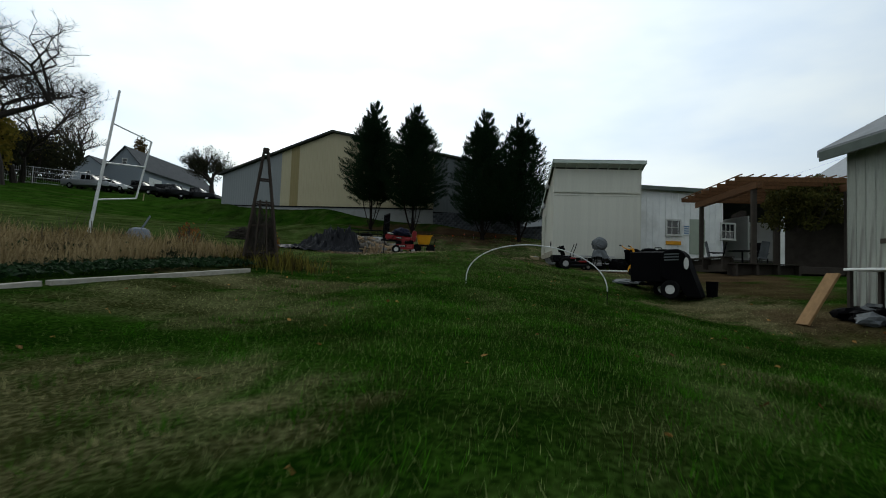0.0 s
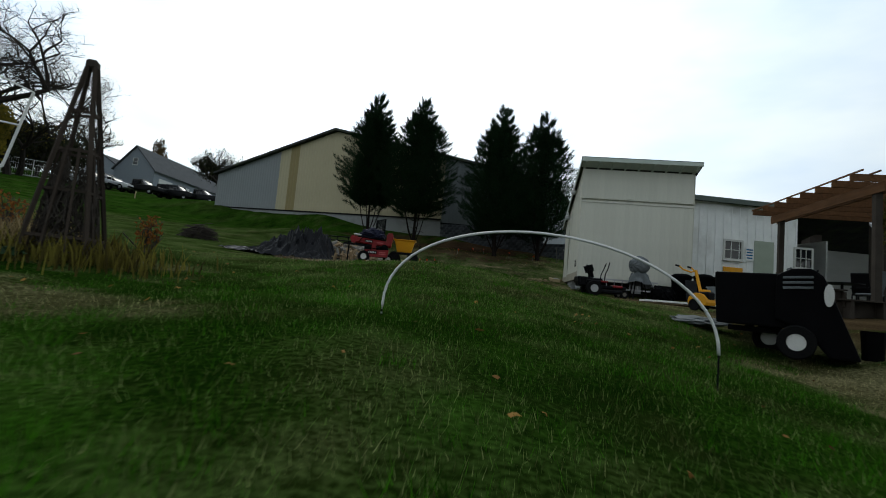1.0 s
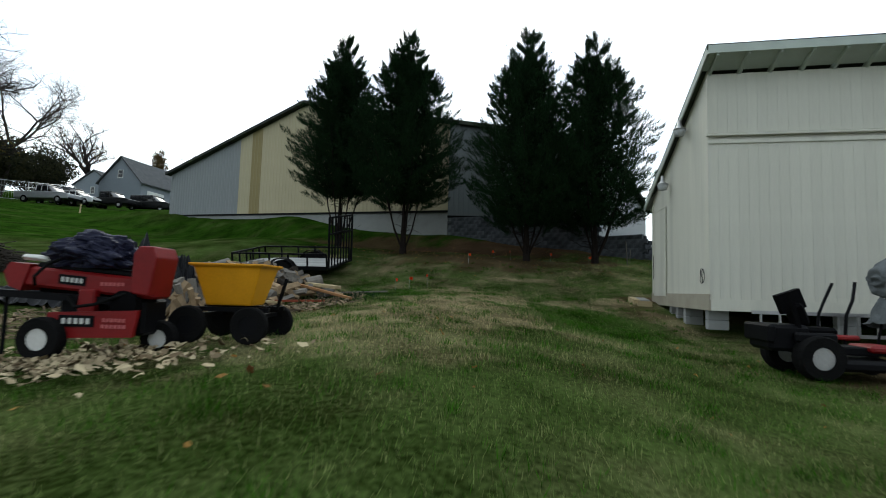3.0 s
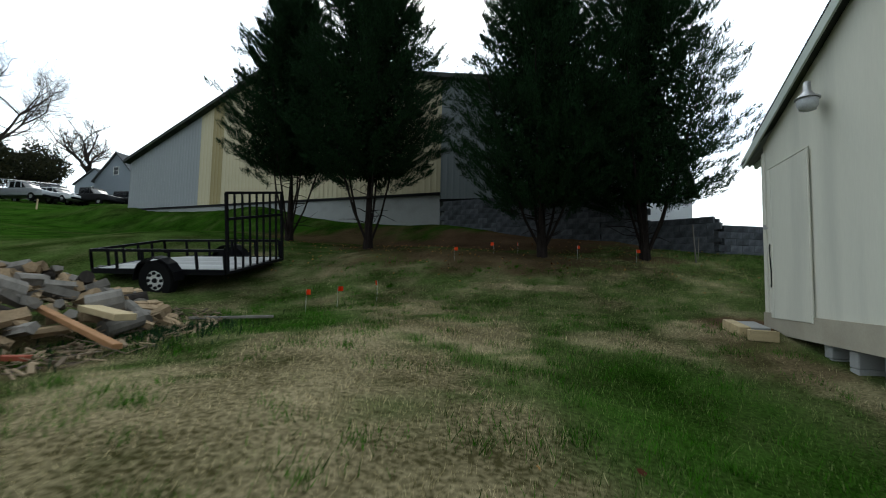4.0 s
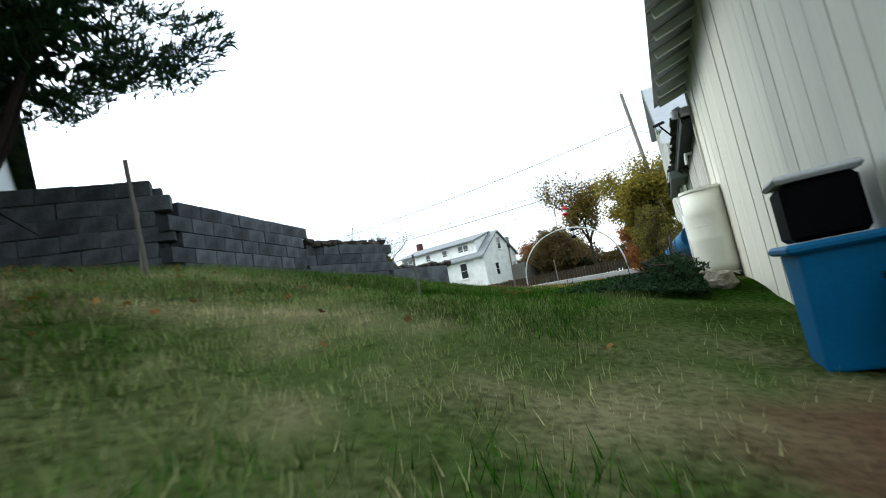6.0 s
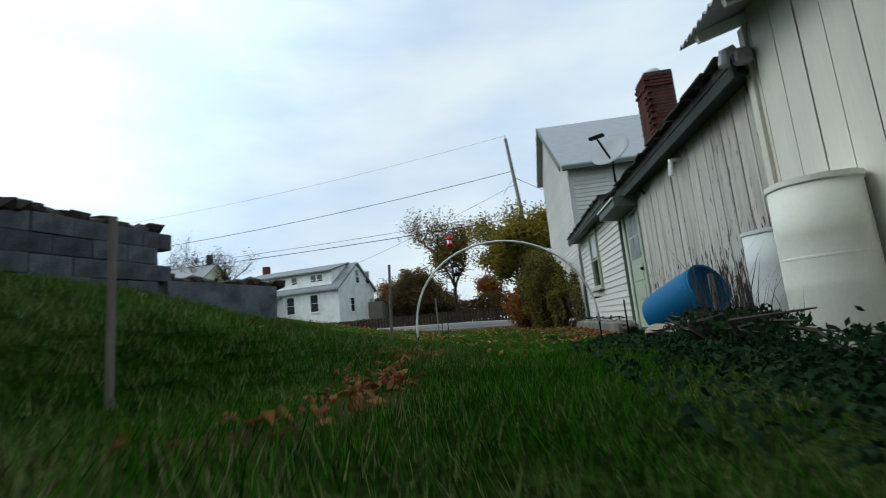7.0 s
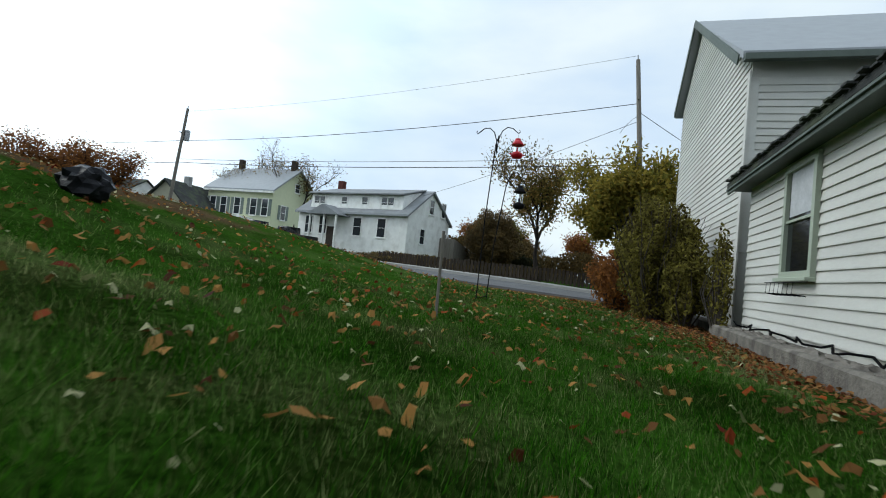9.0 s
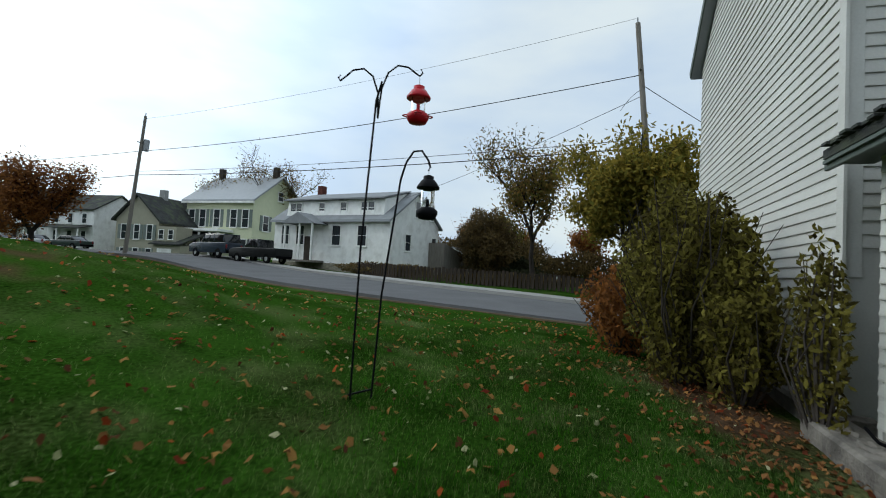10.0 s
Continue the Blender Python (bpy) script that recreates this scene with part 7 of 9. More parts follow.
bar(bm, (-TL / 2, 0.5, TZ - 0.06), (-TL / 2 - 1.1, 0, TZ - 0.08), 0.07, 0.08)
bar(bm, (-TL / 2 - 0.9, 0, TZ - 0.06), (-TL / 2 - 0.9, 0, 0.0), 0.06, 0.06)
part("drawbar", bm, M_BLACK, tr)
bm = B()
box(bm, (0.15, 0, 0.38), (0.08, TW + 0.2, 0.08))
part("axle", bm, M_BLACK, tr)

# ---- marker flags ----
bm = B()
cyl(bm, (0, 0, -0.05), (0, 0, 0.40), 0.0025, 0.0025, 5)
fl = thing("marker_flag", at(5.26, 37.70), "small orange marker flag on a wire in the lawn", "marker flag", "orange marker flags")
part("wire", bm, M_STEEL, fl)
bm = B()
fv = [[bm.verts.new((0.10 * i / 4, 0.012 * math.sin(i * 1.4 + s), 0.30 + 0.09 * s)) for i in range(5)] for s in range(2)]
for i in range(4):
    bm.faces.new((fv[0][i], fv[0][i + 1], fv[1][i + 1], fv[1][i]))
r_ = bmesh.ops.solidify(bm, geom=list(bm.faces), thickness=0.002)
part("flag", bm, M_ORANGE, fl)
for (x, y), rz in zip(((3.75, 38.0), (2.10, 38.1), (1.42, 37.87), (0.41, 36.97), (-0.78, 33.83), (-1.21, 32.7), (-1.5, 31.96)), (40, 100, 160, 20, 130, 10, 70)):
    copy_thing(fl, at(x, y, rz))

# ---- zero-turn mower ----
mow = thing("riding_mower", at(6.15, 24.6, 0) @ Matrix.Scale(0.94, 4), "black zero-turn riding mower with red panels", "riding mower")
MW = wheel_mesh(0.31, 0.26, None, M_STEEL)
MW2 = wheel_mesh(0.16, 0.12, None, M_WOODGREY)
for sy in (-0.42, 0.42):
    add_wheel(mow, -0.42, sy, 0.31, MW)
    add_wheel(mow, 0.78, sy * 0.9, 0.16, MW2)
bm = B()
box(bm, (-0.72, 0, 0.56), (0.55, 0.62, 0.38), 0.05)
box(bm, (-0.98, 0, 0.62), (0.12, 0.72, 0.26), 0.03)
part("engine", bm, M_BLACK, mow)
bm = B()
box(bm, (0.15, 0, 0.40), (1.5, 0.42, 0.12), 0.02)
bar(bm, (0.75, -0.40, 0.38), (0.75, 0.40, 0.38), 0.07, 0.07)
part("frame", bm, M_BLACK, mow)
bm = B()
box(bm, (0.25, 0, 0.22), (0.85, 1.05, 0.15), 0.04)
part("mower_deck", bm, M_BLACK, mow)
bm = B()
box(bm, (-0.42, -0.36, 0.58), (0.55, 0.12, 0.14), 0.03)
part("side_panel", bm, M_BLACK, mow)
bm = B()
box(bm, (-0.02, -0.34, 0.60), (0.34, 0.10, 0.07), 0.02)
part("side_stripe", bm, M_RED, mow, "dull red stripe")
bm = B()
box(bm, (0.55, -0.05, 0.44), (0.40, 0.5, 0.10), 0.03)
part("foot_plate", bm, M_RED, mow, "red foot plate")
bm = B()
box(bm, (-0.25, 0, 0.66), (0.45, 0.48, 0.12), 0.04)
box(bm, (-0.46, 0, 0.90), (0.10, 0.44, 0.36), 0.05, Matrix.Rotation(radians(-20), 3, "Y"))
bar(bm, (-0.58, -0.27, 0.70), (-0.70, -0.27, 1.22), 0.06, 0.05)
bar(bm, (-0.50, 0.0, 0.95), (-0.60, 0.0, 1.22), 0.12, 0.34)
part("seat", bm, M_PLASTIC, mow, "black seat")
for sy in (-0.30, 0.30):
    bm = B()
    tube(bm, [(0.0, sy, 0.5), (0.03, sy, 0.9), (0.12, sy, 1.12), (0.20, sy * 0.8, 1.38)], 0.022, 8)
    part("control_lever", bm, M_BLACK, mow)

# ---- covered globe on a stand, ladder, bins ----
cov = thing("covered_grill", at(7.90, 25.73, 0) @ Matrix.Scale(0.89, 4), "round grill under a creased grey cloth cover", "covered grill")


def creased(bm, amt):
    for v in bm.verts:
        d = v.co - Vector((0, 0, 1.0))
        f = abs(noise.noise(Vector((d.x * 2.2 + d.z * 1.6, d.y * 2.2, d.z * 1.2)) + Vector((4, 1, 0)))) + 0.5 * abs(noise.noise(d * 6.5))
        v.co.x += (d.x * 0.9 + 0.03) * (f - 0.25) * amt
        v.co.y += (d.y * 0.9) * (f - 0.25) * amt
        v.co.z += 0.25 * (f - 0.25) * amt


bm = B()
bmesh.ops.create_icosphere(bm, subdivisions=5, radius=1.0)
for v in bm.verts:
    v.co = Vector((v.co.x * 0.42, v.co.y * 0.41, 1.52 + v.co.z * (0.42 if v.co.z > 0 else 0.38)))
for v in bm.verts:
    d = v.co - Vector((0, 0, 1.5))
    a = math.atan2(d.z, d.x + 0.38)
    pull = S((-d.x + 0.1) / 0.5)
    k = 0.035 * pull * math.sin(a * 9 + 2 * noise.noise(d * 3)) + 0.03 * (1 - abs(noise.noise(Vector((d.x * 2 + d.z * 3.2, d.y * 2, d.z - d.x * 1.5)) + Vector((4, 1, 0))))) ** 6 + 0.012 * noise.noise(d * 9)
    v.co += d.normalized() * k
part("cover", bm, M_COVER, cov, "", True)
bm = B()
rings = []
for j in range(9):
    q = j / 8
    ring = []
    for i in range(40):
        a = 2 * math.pi * i / 40
        rr = 0.27 + 0.26 * q ** 0.8 + 0.05 * q * math.sin(a * 7 + 3 * q) + 0.03 * q * math.sin(a * 13)
        ring.append(bm.verts.new((0.10 * q + rr * 1.05 * math.cos(a), rr * 0.85 * math.sin(a), 1.20 - 0.54 * q - 0.12 * q * math.cos(a - 0.6) + 0.03 * math.sin(a * 5))))
    rings.append(ring)
for p, q in zip(rings, rings[1:]):
    for i in range(40):
        j = (i + 1) % 40
        bm.faces.new((p[i], q[i], q[j], p[j]))
creased(bm, 0.30)
part("skirt", bm, M_COVER, cov, "", True)
for sx, sy in ((-0.30, -0.24), (0.30, -0.24), (-0.30, 0.24), (0.30, 0.24)):
    bm = B()
    bar(bm, (sx, sy, 0.0), (sx * 0.6, sy * 0.7, 0.9), 0.04, 0.04)
    part("leg", bm, M_BLACK, cov)
bm = B()
box(bm, (0, 0, 0.20), (0.62, 0.46, 0.05), 0.01)
part("shelf", bm, M_PLASTIC, cov)
lad = thing("ladder", at(7.1, 26.6, 0), "aluminium ladder lying on edge against the shed", "ladder")
bm = B()
bar(bm, (-1.0, 0, 0.35), (1.9, 0, 0.35), 0.03, 0.06)
bar(bm, (-1.0, 0, 0.72), (1.9, 0, 0.72), 0.03, 0.06)
part("rail", bm, M_STEEL, lad)
for k in range(9):
    bm = B()
    bar(bm, (-0.85 + k * 0.32, 0, 0.35), (-0.85 + k * 0.32, 0, 0.72), 0.03, 0.03)
    part("rung", bm, M_STEEL, lad)


def trash_can(x, y, label, s=1.0, mat=None, lid=True):
    c = thing("trash_can", at(x, y, 10), label, "trash can", "trash cans")
    bm = B()
    lathe(bm, [(0.24 * s, 0.0), (0.25 * s, 0.02), (0.30 * s, 0.70 * s), (0.32 * s, 0.72 * s), (0.32 * s, 0.75 * s), (0.28 * s, 0.74 * s)], 18)
    part("body", bm, mat or M_PLASTIC, c, "", True)
    if lid:
        bm = B()
        lathe(bm, [(0.33 * s, 0.75 * s), (0.33 * s, 0.79 * s), (0.20 * s, 0.86 * s), (0.03, 0.88 * s)], 18)
        part("lid", bm, mat or M_PLASTIC, c, "", True)


trash_can(10.0, 26.75, "black plastic trash can beside the shed", 1.3)
trash_can(10.85, 26.6, "black plastic trash can beside the shed", 1.28)
trash_can(11.7, 26.8, "black plastic trash can beside the shed", 1.2)
for x, y, s in ((9.05, 26.6, 0.34), (9.3, 26.2, 0.27), (9.5, 26.75, 0.30)):
    bm = B()
    blob(bm, (x, y, ground_z(x, y) + s * 0.8), (s, s * 0.9, s), 3, 0.2, x, 3)
    tagged(part("rubbish_bag", bm, M_PLASTIC), "full black rubbish bag beside the shed", "rubbish bag", "rubbish bags")
sh = thing("loose_shutter", at(10.15, 26.12, 0, 0.02), "dark grey panel leaning on a trash can", "panel")
bm = B()
box(bm, (0, 0, 0.42), (0.45, 0.04, 0.85), 0.01, Matrix.Rotation(radians(-14), 3, "X"))
part("panel", bm, M_TARP, sh)

# ---- pale boards, tiller, lawn sweeper, dump trailer ----
for i, (x, y, rz) in enumerate(((8.45, 22.6, -8), (8.6, 21.85, -12))):
    bm = B()
    box(bm, (0, 0, 0.06 + 0.02 * i), (2.9, 0.80, 0.06), 0.008)
    ob = part("sheet_board", bm, M_WHITE)
    ob.matrix_world = at(x, y, rz)
    tagged(ob, "pale painted board lying on bare earth", "board", "loose boards")
til = thing("rotary_tiller", at(7.2, 19.0, -60) @ Matrix.Scale(0.78, 4), "yellow rotary tiller with handlebars", "tiller")
bm = B()
prof = [(0.34 * math.cos(radians(a)), 0.30 + 0.30 * math.sin(radians(a))) for a in range(-20, 201, 20)] + [(-0.30, 0.20), (0.30, 0.20)]
prism(bm, prof, -0.26, 0.26)
bmesh.ops.bevel(bm, geom=[e for e in bm.edges], offset=0.012, segments=1, affect="EDGES")
part("tine_hood", bm, M_YELLOW, til, "yellow hood")
bm = B()
bar(bm, (-0.02, 0, 0.55), (-0.26, 0, 1.38), 0.10, 0.07, 0.01)
box(bm, (0.10, 0, 0.68), (0.30, 0.22, 0.08), 0.015)
part("column", bm, M_YELLOW, til, "yellow handle column")
bm = B()
tube(bm, [(-0.26, 0.0, 1.36), (-0.34, -0.14, 1.30), (-0.52, -0.30, 1.38), (-0.66, -0.32, 1.50)], 0.028, 8)
tube(bm, [(-0.26, 0.0, 1.36), (-0.34, 0.14, 1.30), (-0.52, 0.30, 1.38), (-0.66, 0.32, 1.50)], 0.028, 8)
part("handlebar", bm, M_YELLOW, til)
for sy in (-0.32, 0.32):
    bm = B()
    tube(bm, [(-0.64, sy, 1.49), (-0.80, sy, 1.53)], 0.032, 8)
    part("grip", bm, M_RUBBER, til, "black rubber grip")
bm = B()
box(bm, (0.12, 0.05, 0.50), (0.40, 0.40, 0.30), 0.04)
part("engine", bm, M_BLACK, til)
TLW = wheel_mesh(0.20, 0.12, None, M_BLACK)
for sy in (-0.24, 0.24):
    add_wheel(til, -0.08, sy, 0.20, TLW)
swp = thing("lawn_vacuum", at(5.6, 13.6, -35), "black towed lawn vacuum cart with pale wheels", "lawn vacuum")
bm = B()
prism(bm, [(-0.62, 0.42), (0.50, 0.42), (0.52, 1.22), (-0.66, 1.22)], -0.22, 3.2)
for v in bm.verts:
    v.co.x -= 0.14 * max(0.0, v.co.y - 0.5)
    v.co.z += 0.07 * max(0.0, v.co.y)
bmesh.ops.bevel(bm, geom=[e for e in bm.edges], offset=0.03, segments=2, affect="EDGES", profile=0.6)
part("hopper", bm, M_PLASTIC, swp)
bm = B()
prism(bm, [(0.14, 0.55), (0.16, 1.20), (0.34, 1.30), (0.58, 1.31), (0.72, 1.20), (1.14, 0.06), (0.80, 0.05), (0.52, 0.40)], -0.30, 0.62)
bmesh.ops.bevel(bm, geom=[e for e in bm.edges], offset=0.035, segments=2, affect="EDGES", profile=0.6)
part("chute", bm, M_PLASTIC, swp, "sloping black chute reaching to the grass")
for i in range(3):
    bm = B()
    bar(bm, (0.24, -0.312, 1.16 - 0.075 * i), (0.60, -0.312, 1.18 - 0.075 * i), 0.02, 0.035, 0.004)
    part("rib", bm, M_COVER, swp, "pale rib on the lid")
bm = B()
bar(bm, (-0.5, 0.2, 0.36), (0.6, 0.2, 0.36), 0.10, 0.08)
bar(bm, (0.42, -0.42, 0.23), (0.42, 0.62, 0.23), 0.05, 0.05)
bar(bm, (-0.2, 0.1, 0.40), (-0.5, 3.1, 0.58), 0.12, 0.10)
bar(bm, (-0.45, 2.9, 0.55), (-0.45, 2.9, 0.1), 0.06, 0.06)
part("chassis", bm, M_BLACK, swp)
SWW = wheel_mesh(0.24, 0.12, None, M_RIM)
for sx, sy in ((0.42, -0.40), (0.03, 0.64), (0.42, 0.66)):
    add_wheel(swp, sx, sy, 0.24, SWW)
bm = B()
lathe(bm, [(0.02, 0), (0.10, 0.005), (0.10, 0.02), (0.02, 0.02)], 18, (0.78, -0.31, 0.93), Matrix.Diagonal((0.6, 1, 1.6)) @ Matrix.Rotation(radians(90), 3, "X"))
part("badge", bm, M_RIM, swp, "pale oval badge")
ht = thing("hand_truck", at(9.75, 22.95, 10), "black two-wheeled hand truck with a grey crate", "hand truck")
bm = B()
tube(bm, [(-0.2, 0, 0.1), (-0.2, 0, 1.05), (-0.15, 0, 1.14), (0.15, 0, 1.14), (0.2, 0, 1.05), (0.2, 0, 0.1)], 0.02, 8)
for z in (0.3, 0.6, 0.9):
    bar(bm, (-0.2, 0, z), (0.2, 0, z), 0.03, 0.02)
box(bm, (0, -0.12, 0.05), (0.42, 0.26, 0.02))
part("frame", bm, M_BLACK, ht)
for sx in (-0.25, 0.25):
    bm = B()
    lathe(bm, [(0.02, -0.03), (0.12, -0.03), (0.13, 0.0), (0.12, 0.03), (0.02, 0.03)], 16, (sx, 0.06, 0.13), Matrix.Rotation(radians(90), 3, "Y"))
    part("wheel", bm, M_RUBBER, ht)
cr = thing("storage_crate", at(9.35, 22.5, 14), "grey ribbed plastic crate beside a hand truck", "crate")
bm = B()
lathe(bm, [(0.24, 0.0), (0.29, 0.62), (0.32, 0.62), (0.32, 0.66), (0.27, 0.66), (0.22, 0.04)], 4, (0, 0, 0), Matrix.Diagonal((1.2, 0.9, 1)) @ Matrix.Rotation(radians(45), 3, "Z"))
for k in range(5):
    box(bm, (-0.18 + 0.09 * k, -0.185, 0.32), (0.03, 0.03, 0.5))
part("shell", bm, M_COVER, cr)
bm = B()
blob(bm, (0, 0, 0.07), (0.9, 0.28, 0.09), 3, 0.2, 3, 2.5)
ob = part("plastic_sheet", bm, M_COVER)
ob.matrix_world = at(5.62, 15.9, 100)
tagged(ob, "grey plastic sheet bunched on the ground", "plastic sheet")
bm = B()
lathe(bm, [(0.13, 0), (0.15, 0.42), (0.13, 0.42), (0.11, 0.03)], 14)
ob = part("pail", bm, M_PLASTIC)
ob.matrix_world = at(6.9, 13.2)
tagged(ob, "black plastic pail standing in the grass", "pail")

# ---- pergola and patio ----
per = thing("pergola", at(12.35, 24.1, -96), "brown timber pergola over a dark patio", "pergola")
pz = 4.62 - ground_z(12.35, 24.1)
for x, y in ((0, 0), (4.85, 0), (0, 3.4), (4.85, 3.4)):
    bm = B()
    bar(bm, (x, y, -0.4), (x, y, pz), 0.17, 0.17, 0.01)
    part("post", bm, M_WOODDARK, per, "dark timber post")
for y in (-0.10, 0.10, 3.3, 3.5):
    bm = B()
    bar(bm, (-0.5, y, pz + 0.02), (5.3, y, pz + 0.02), 0.045, 0.28, 0.005)
    part("beam", bm, M_PERGOLA, per)
for i in range(8):
    bm = B()
    x = -0.4 + i * 0.78
    bar(bm, (x, -0.8, pz + 0.26), (x, 4.2, pz + 0.26), 0.045, 0.20, 0.005)
    part("rafter", bm, M_PERGOLA, per)
for i in range(12):
    bm = B()
    y = -0.7 + i * 0.42
    bar(bm, (-0.7, y, pz + 0.38), (5.4, y, pz + 0.38), 0.04, 0.04)
    part("slat", bm, M_PERGOLA, per)


def patio_chair(x, y, rz, mat, label):
    c = thing("patio_chair", at(x, y, rz, 0.2), label, "chair", "patio chairs")
    bm = B()
    box(bm, (0, 0, 0.42), (0.52, 0.50, 0.06), 0.015)
    part("seat", bm, mat, c)
    bm = B()
    box(bm, (0, 0.27, 0.80), (0.52, 0.05, 0.72), 0.02, Matrix.Rotation(radians(-12), 3, "X"))
    part("backrest", bm, mat, c)
    for sx in (-0.24, 0.24):
        for sy in (-0.22, 0.24):
            bm = B()
            bar(bm, (sx, sy, 0), (sx, sy, 0.42), 0.03, 0.03)
            part("leg", bm, M_BLACK, c)
        bm = B()
        bar(bm, (sx * 1.1, -0.24, 0.62), (sx * 1.1, 0.28, 0.64), 0.04, 0.03)
        part("armrest", bm, M_BLACK, c)


patio_chair(12.3, 22.9, 70, M_COVER, "grey patio chair beside the pergola")
patio_chair(13.6, 21.7, 200, M_COVER, "grey patio chair under the pergola")
patio_chair(14.6, 23.2, 120, M_BLACK, "black patio chair under the pergola")
patio_chair(12.9, 23.6, 240, M_BLACK, "black patio chair under the pergola")
# Deck colour is kept dark to hold the shade below the pergola.
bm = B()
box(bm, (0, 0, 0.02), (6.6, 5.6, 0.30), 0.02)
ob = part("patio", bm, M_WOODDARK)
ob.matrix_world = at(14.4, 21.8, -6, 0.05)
tagged(ob, "low deck under the pergola, shade in its colour", "deck", "", "structure")
for px0, py0, px1, py1 in ((11.15, 24.4, 10.85, 19.2), (10.85, 19.2, 13.5, 18.9)):
    rail = thing("deck_bench", at(px0, py0, math.degrees(math.atan2(py1 - py0, px1 - px0))), "dark timber bench along the deck", "bench", "deck benches")
    LL = math.hypot(px1 - px0, py1 - py0)
    for k in range(3):
        bm = B()
        box(bm, (LL / 2, -0.14 + 0.14 * k, 0.47), (LL, 0.125, 0.04), 0.005)
        part("seat_board", bm, M_WOODDARK, rail)
    for k in range(4):
        bm = B()
        box(bm, (0.2 + (LL - 0.4) * k / 3, 0, 0.22), (0.09, 0.36, 0.46))
        part("leg", bm, M_WOODDARK, rail)
    bm = B()
    box(bm, (LL / 2, 0.15, 0.22), (LL, 0.04, 0.40))
    part("skirt_board", bm, M_WOODDARK, rail)
tb = thing("patio_table", at(13.5, 22.7, 0, 0.2), "black round patio table", "table")
bm = B()
lathe(bm, [(0.6, 0.72), (0.6, 0.75), (0.02, 0.76)], 20)
part("tabletop", bm, M_BLACK, tb)
bm = B()
cyl(bm, (0, 0, 0), (0, 0, 0.72), 0.04, 0.04, 8)
lathe(bm, [(0.3, 0), (0.28, 0.03), (0.04, 0.06)], 14)
part("pedestal", bm, M_BLACK, tb)
# covered porch behind the patio
cp = thing("back_porch", at(19.0, 26.5, -33), "dark covered porch with white posts and gutter", "porch")
bm = B()
prism(bm, [(-0.3, 3.3), (3.2, 4.3), (3.2, 4.42), (-0.3, 3.42)], -1.0, 6.5, "x")
part("roof", bm, M_ROOFMETAL, cp)
for x in (-0.8, 2.5, 6.2):
    bm = B()
    bar(bm, (x, 0, -0.2), (x, 0, 3.3), 0.12, 0.12)
    part("post", bm, M_WHITE, cp)
# Back wall coloured dark for the shade under the porch roof.
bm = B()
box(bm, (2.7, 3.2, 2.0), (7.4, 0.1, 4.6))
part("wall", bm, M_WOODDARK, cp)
bm = B()
tube(bm, [(-0.9, -0.25, 3.35), (-0.9, -0.05, 3.1), (-0.9, 0.0, 0.3)], 0.04, 8)
part("downpipe", bm, M_WHITE, cp)

# ---- old shed at the lawn's edge ----
osd = thing("old_shed", pose(8.36, 10.65, ground_z(8.36, 10.65), 0, 0, 0) @ Matrix.Scale(1.07, 4, (0, 0, 1)), "old whitewashed plank shed with a green-grey roof edge", "shed")
bm = B()
box(bm, (2.0, -2.0, 1.55), (3.9, 3.9, 3.1))
part("wall_core", bm, M_WOODDARK, osd)
bm = B()
box(bm, (0, 0, 0), (0.03, 0.225, 3.05), 0.005)
me = mesh_of(bm, "wall_plank", M_PEEL)
for i in range(17):
    piece("wall_plank", me, osd, pose(0.03, -0.12 - i * 0.235, 1.55, 0, 0, 0))
bm = B()
box(bm, (0, 0, 0), (0.225, 0.03, 3.05), 0.005)
me = mesh_of(bm, "wall_plank", M_PEEL)
for i in range(17):
    piece("wall_plank", me, osd, pose(0.12 + i * 0.235, -0.03, 1.55, 0, 0, 0))
bm = B()
prism(bm, [(-0.35, 3.05), (2.0, 4.3), (4.3, 3.05), (4.3, 3.2), (2.0, 4.45), (-0.35, 3.2)], -4.3, 0.35)
part("roof", bm, M_ROOFGREY, osd, "grey shingle roof")
bm = B()
box(bm, (-0.34, -2.0, 3.06), (0.04, 4.6, 0.20), 0.01)
part("fascia", bm, M_TRIM, osd, "green-grey fascia board")
bm = B()
box(bm, (-0.02, -1.3, 1.25), (0.05, 0.9, 0.09), 0.01)
part("door_bar", bm, M_WOODDARK, osd, "dark wooden door bar")
ply = thing("leaning_board", pose(6.75, 9.05, ground_z(6.75, 9.05), 0, 0, 0), "tan board leaning against a covered table", "board")
bm = B()
bar(bm, (-0.30, 0.28, 0.0), (0.30, 0.30, 0.97), 0.30, 0.05, 0.006)
part("board", bm, shade("brown_plywood", (0.25, 0.15, 0.07), 0.8, var=0.2, grain=(0.5, 4, 4)), ply)
wt = thing("work_table", at(7.95, 9.0, 0), "cluttered work table with a white top", "table")
bm = B()
box(bm, (0, 0, 0.92), (0.72, 1.6, 0.05), 0.01)
part("tabletop", bm, M_WHITE, wt)
for sx in (-0.3, 0.3):
    for sy in (-0.7, 0.7):
        bm = B()
        bar(bm, (sx, sy, 0), (sx, sy, 0.9), 0.07, 0.07)
        part("leg", bm, M_WOODDARK, wt)
for i in range(7):
    bm = B()
    x, y = 7.2 + heap.uniform(0, 0.8), 8.2 + heap.uniform(0, 1.4)
    blob(bm, (x, y, ground_z(x, y) + 0.1), (heap.uniform(0.12, 0.3), heap.uniform(0.12, 0.25), heap.uniform(0.06, 0.16)), 2, 0.3, i * 2.0)
    tagged(part("rag", bm, M_COVER if i % 2 else M_PLASTIC), "crumpled cloth on the ground under the table", "cloth", "clutter under the table")
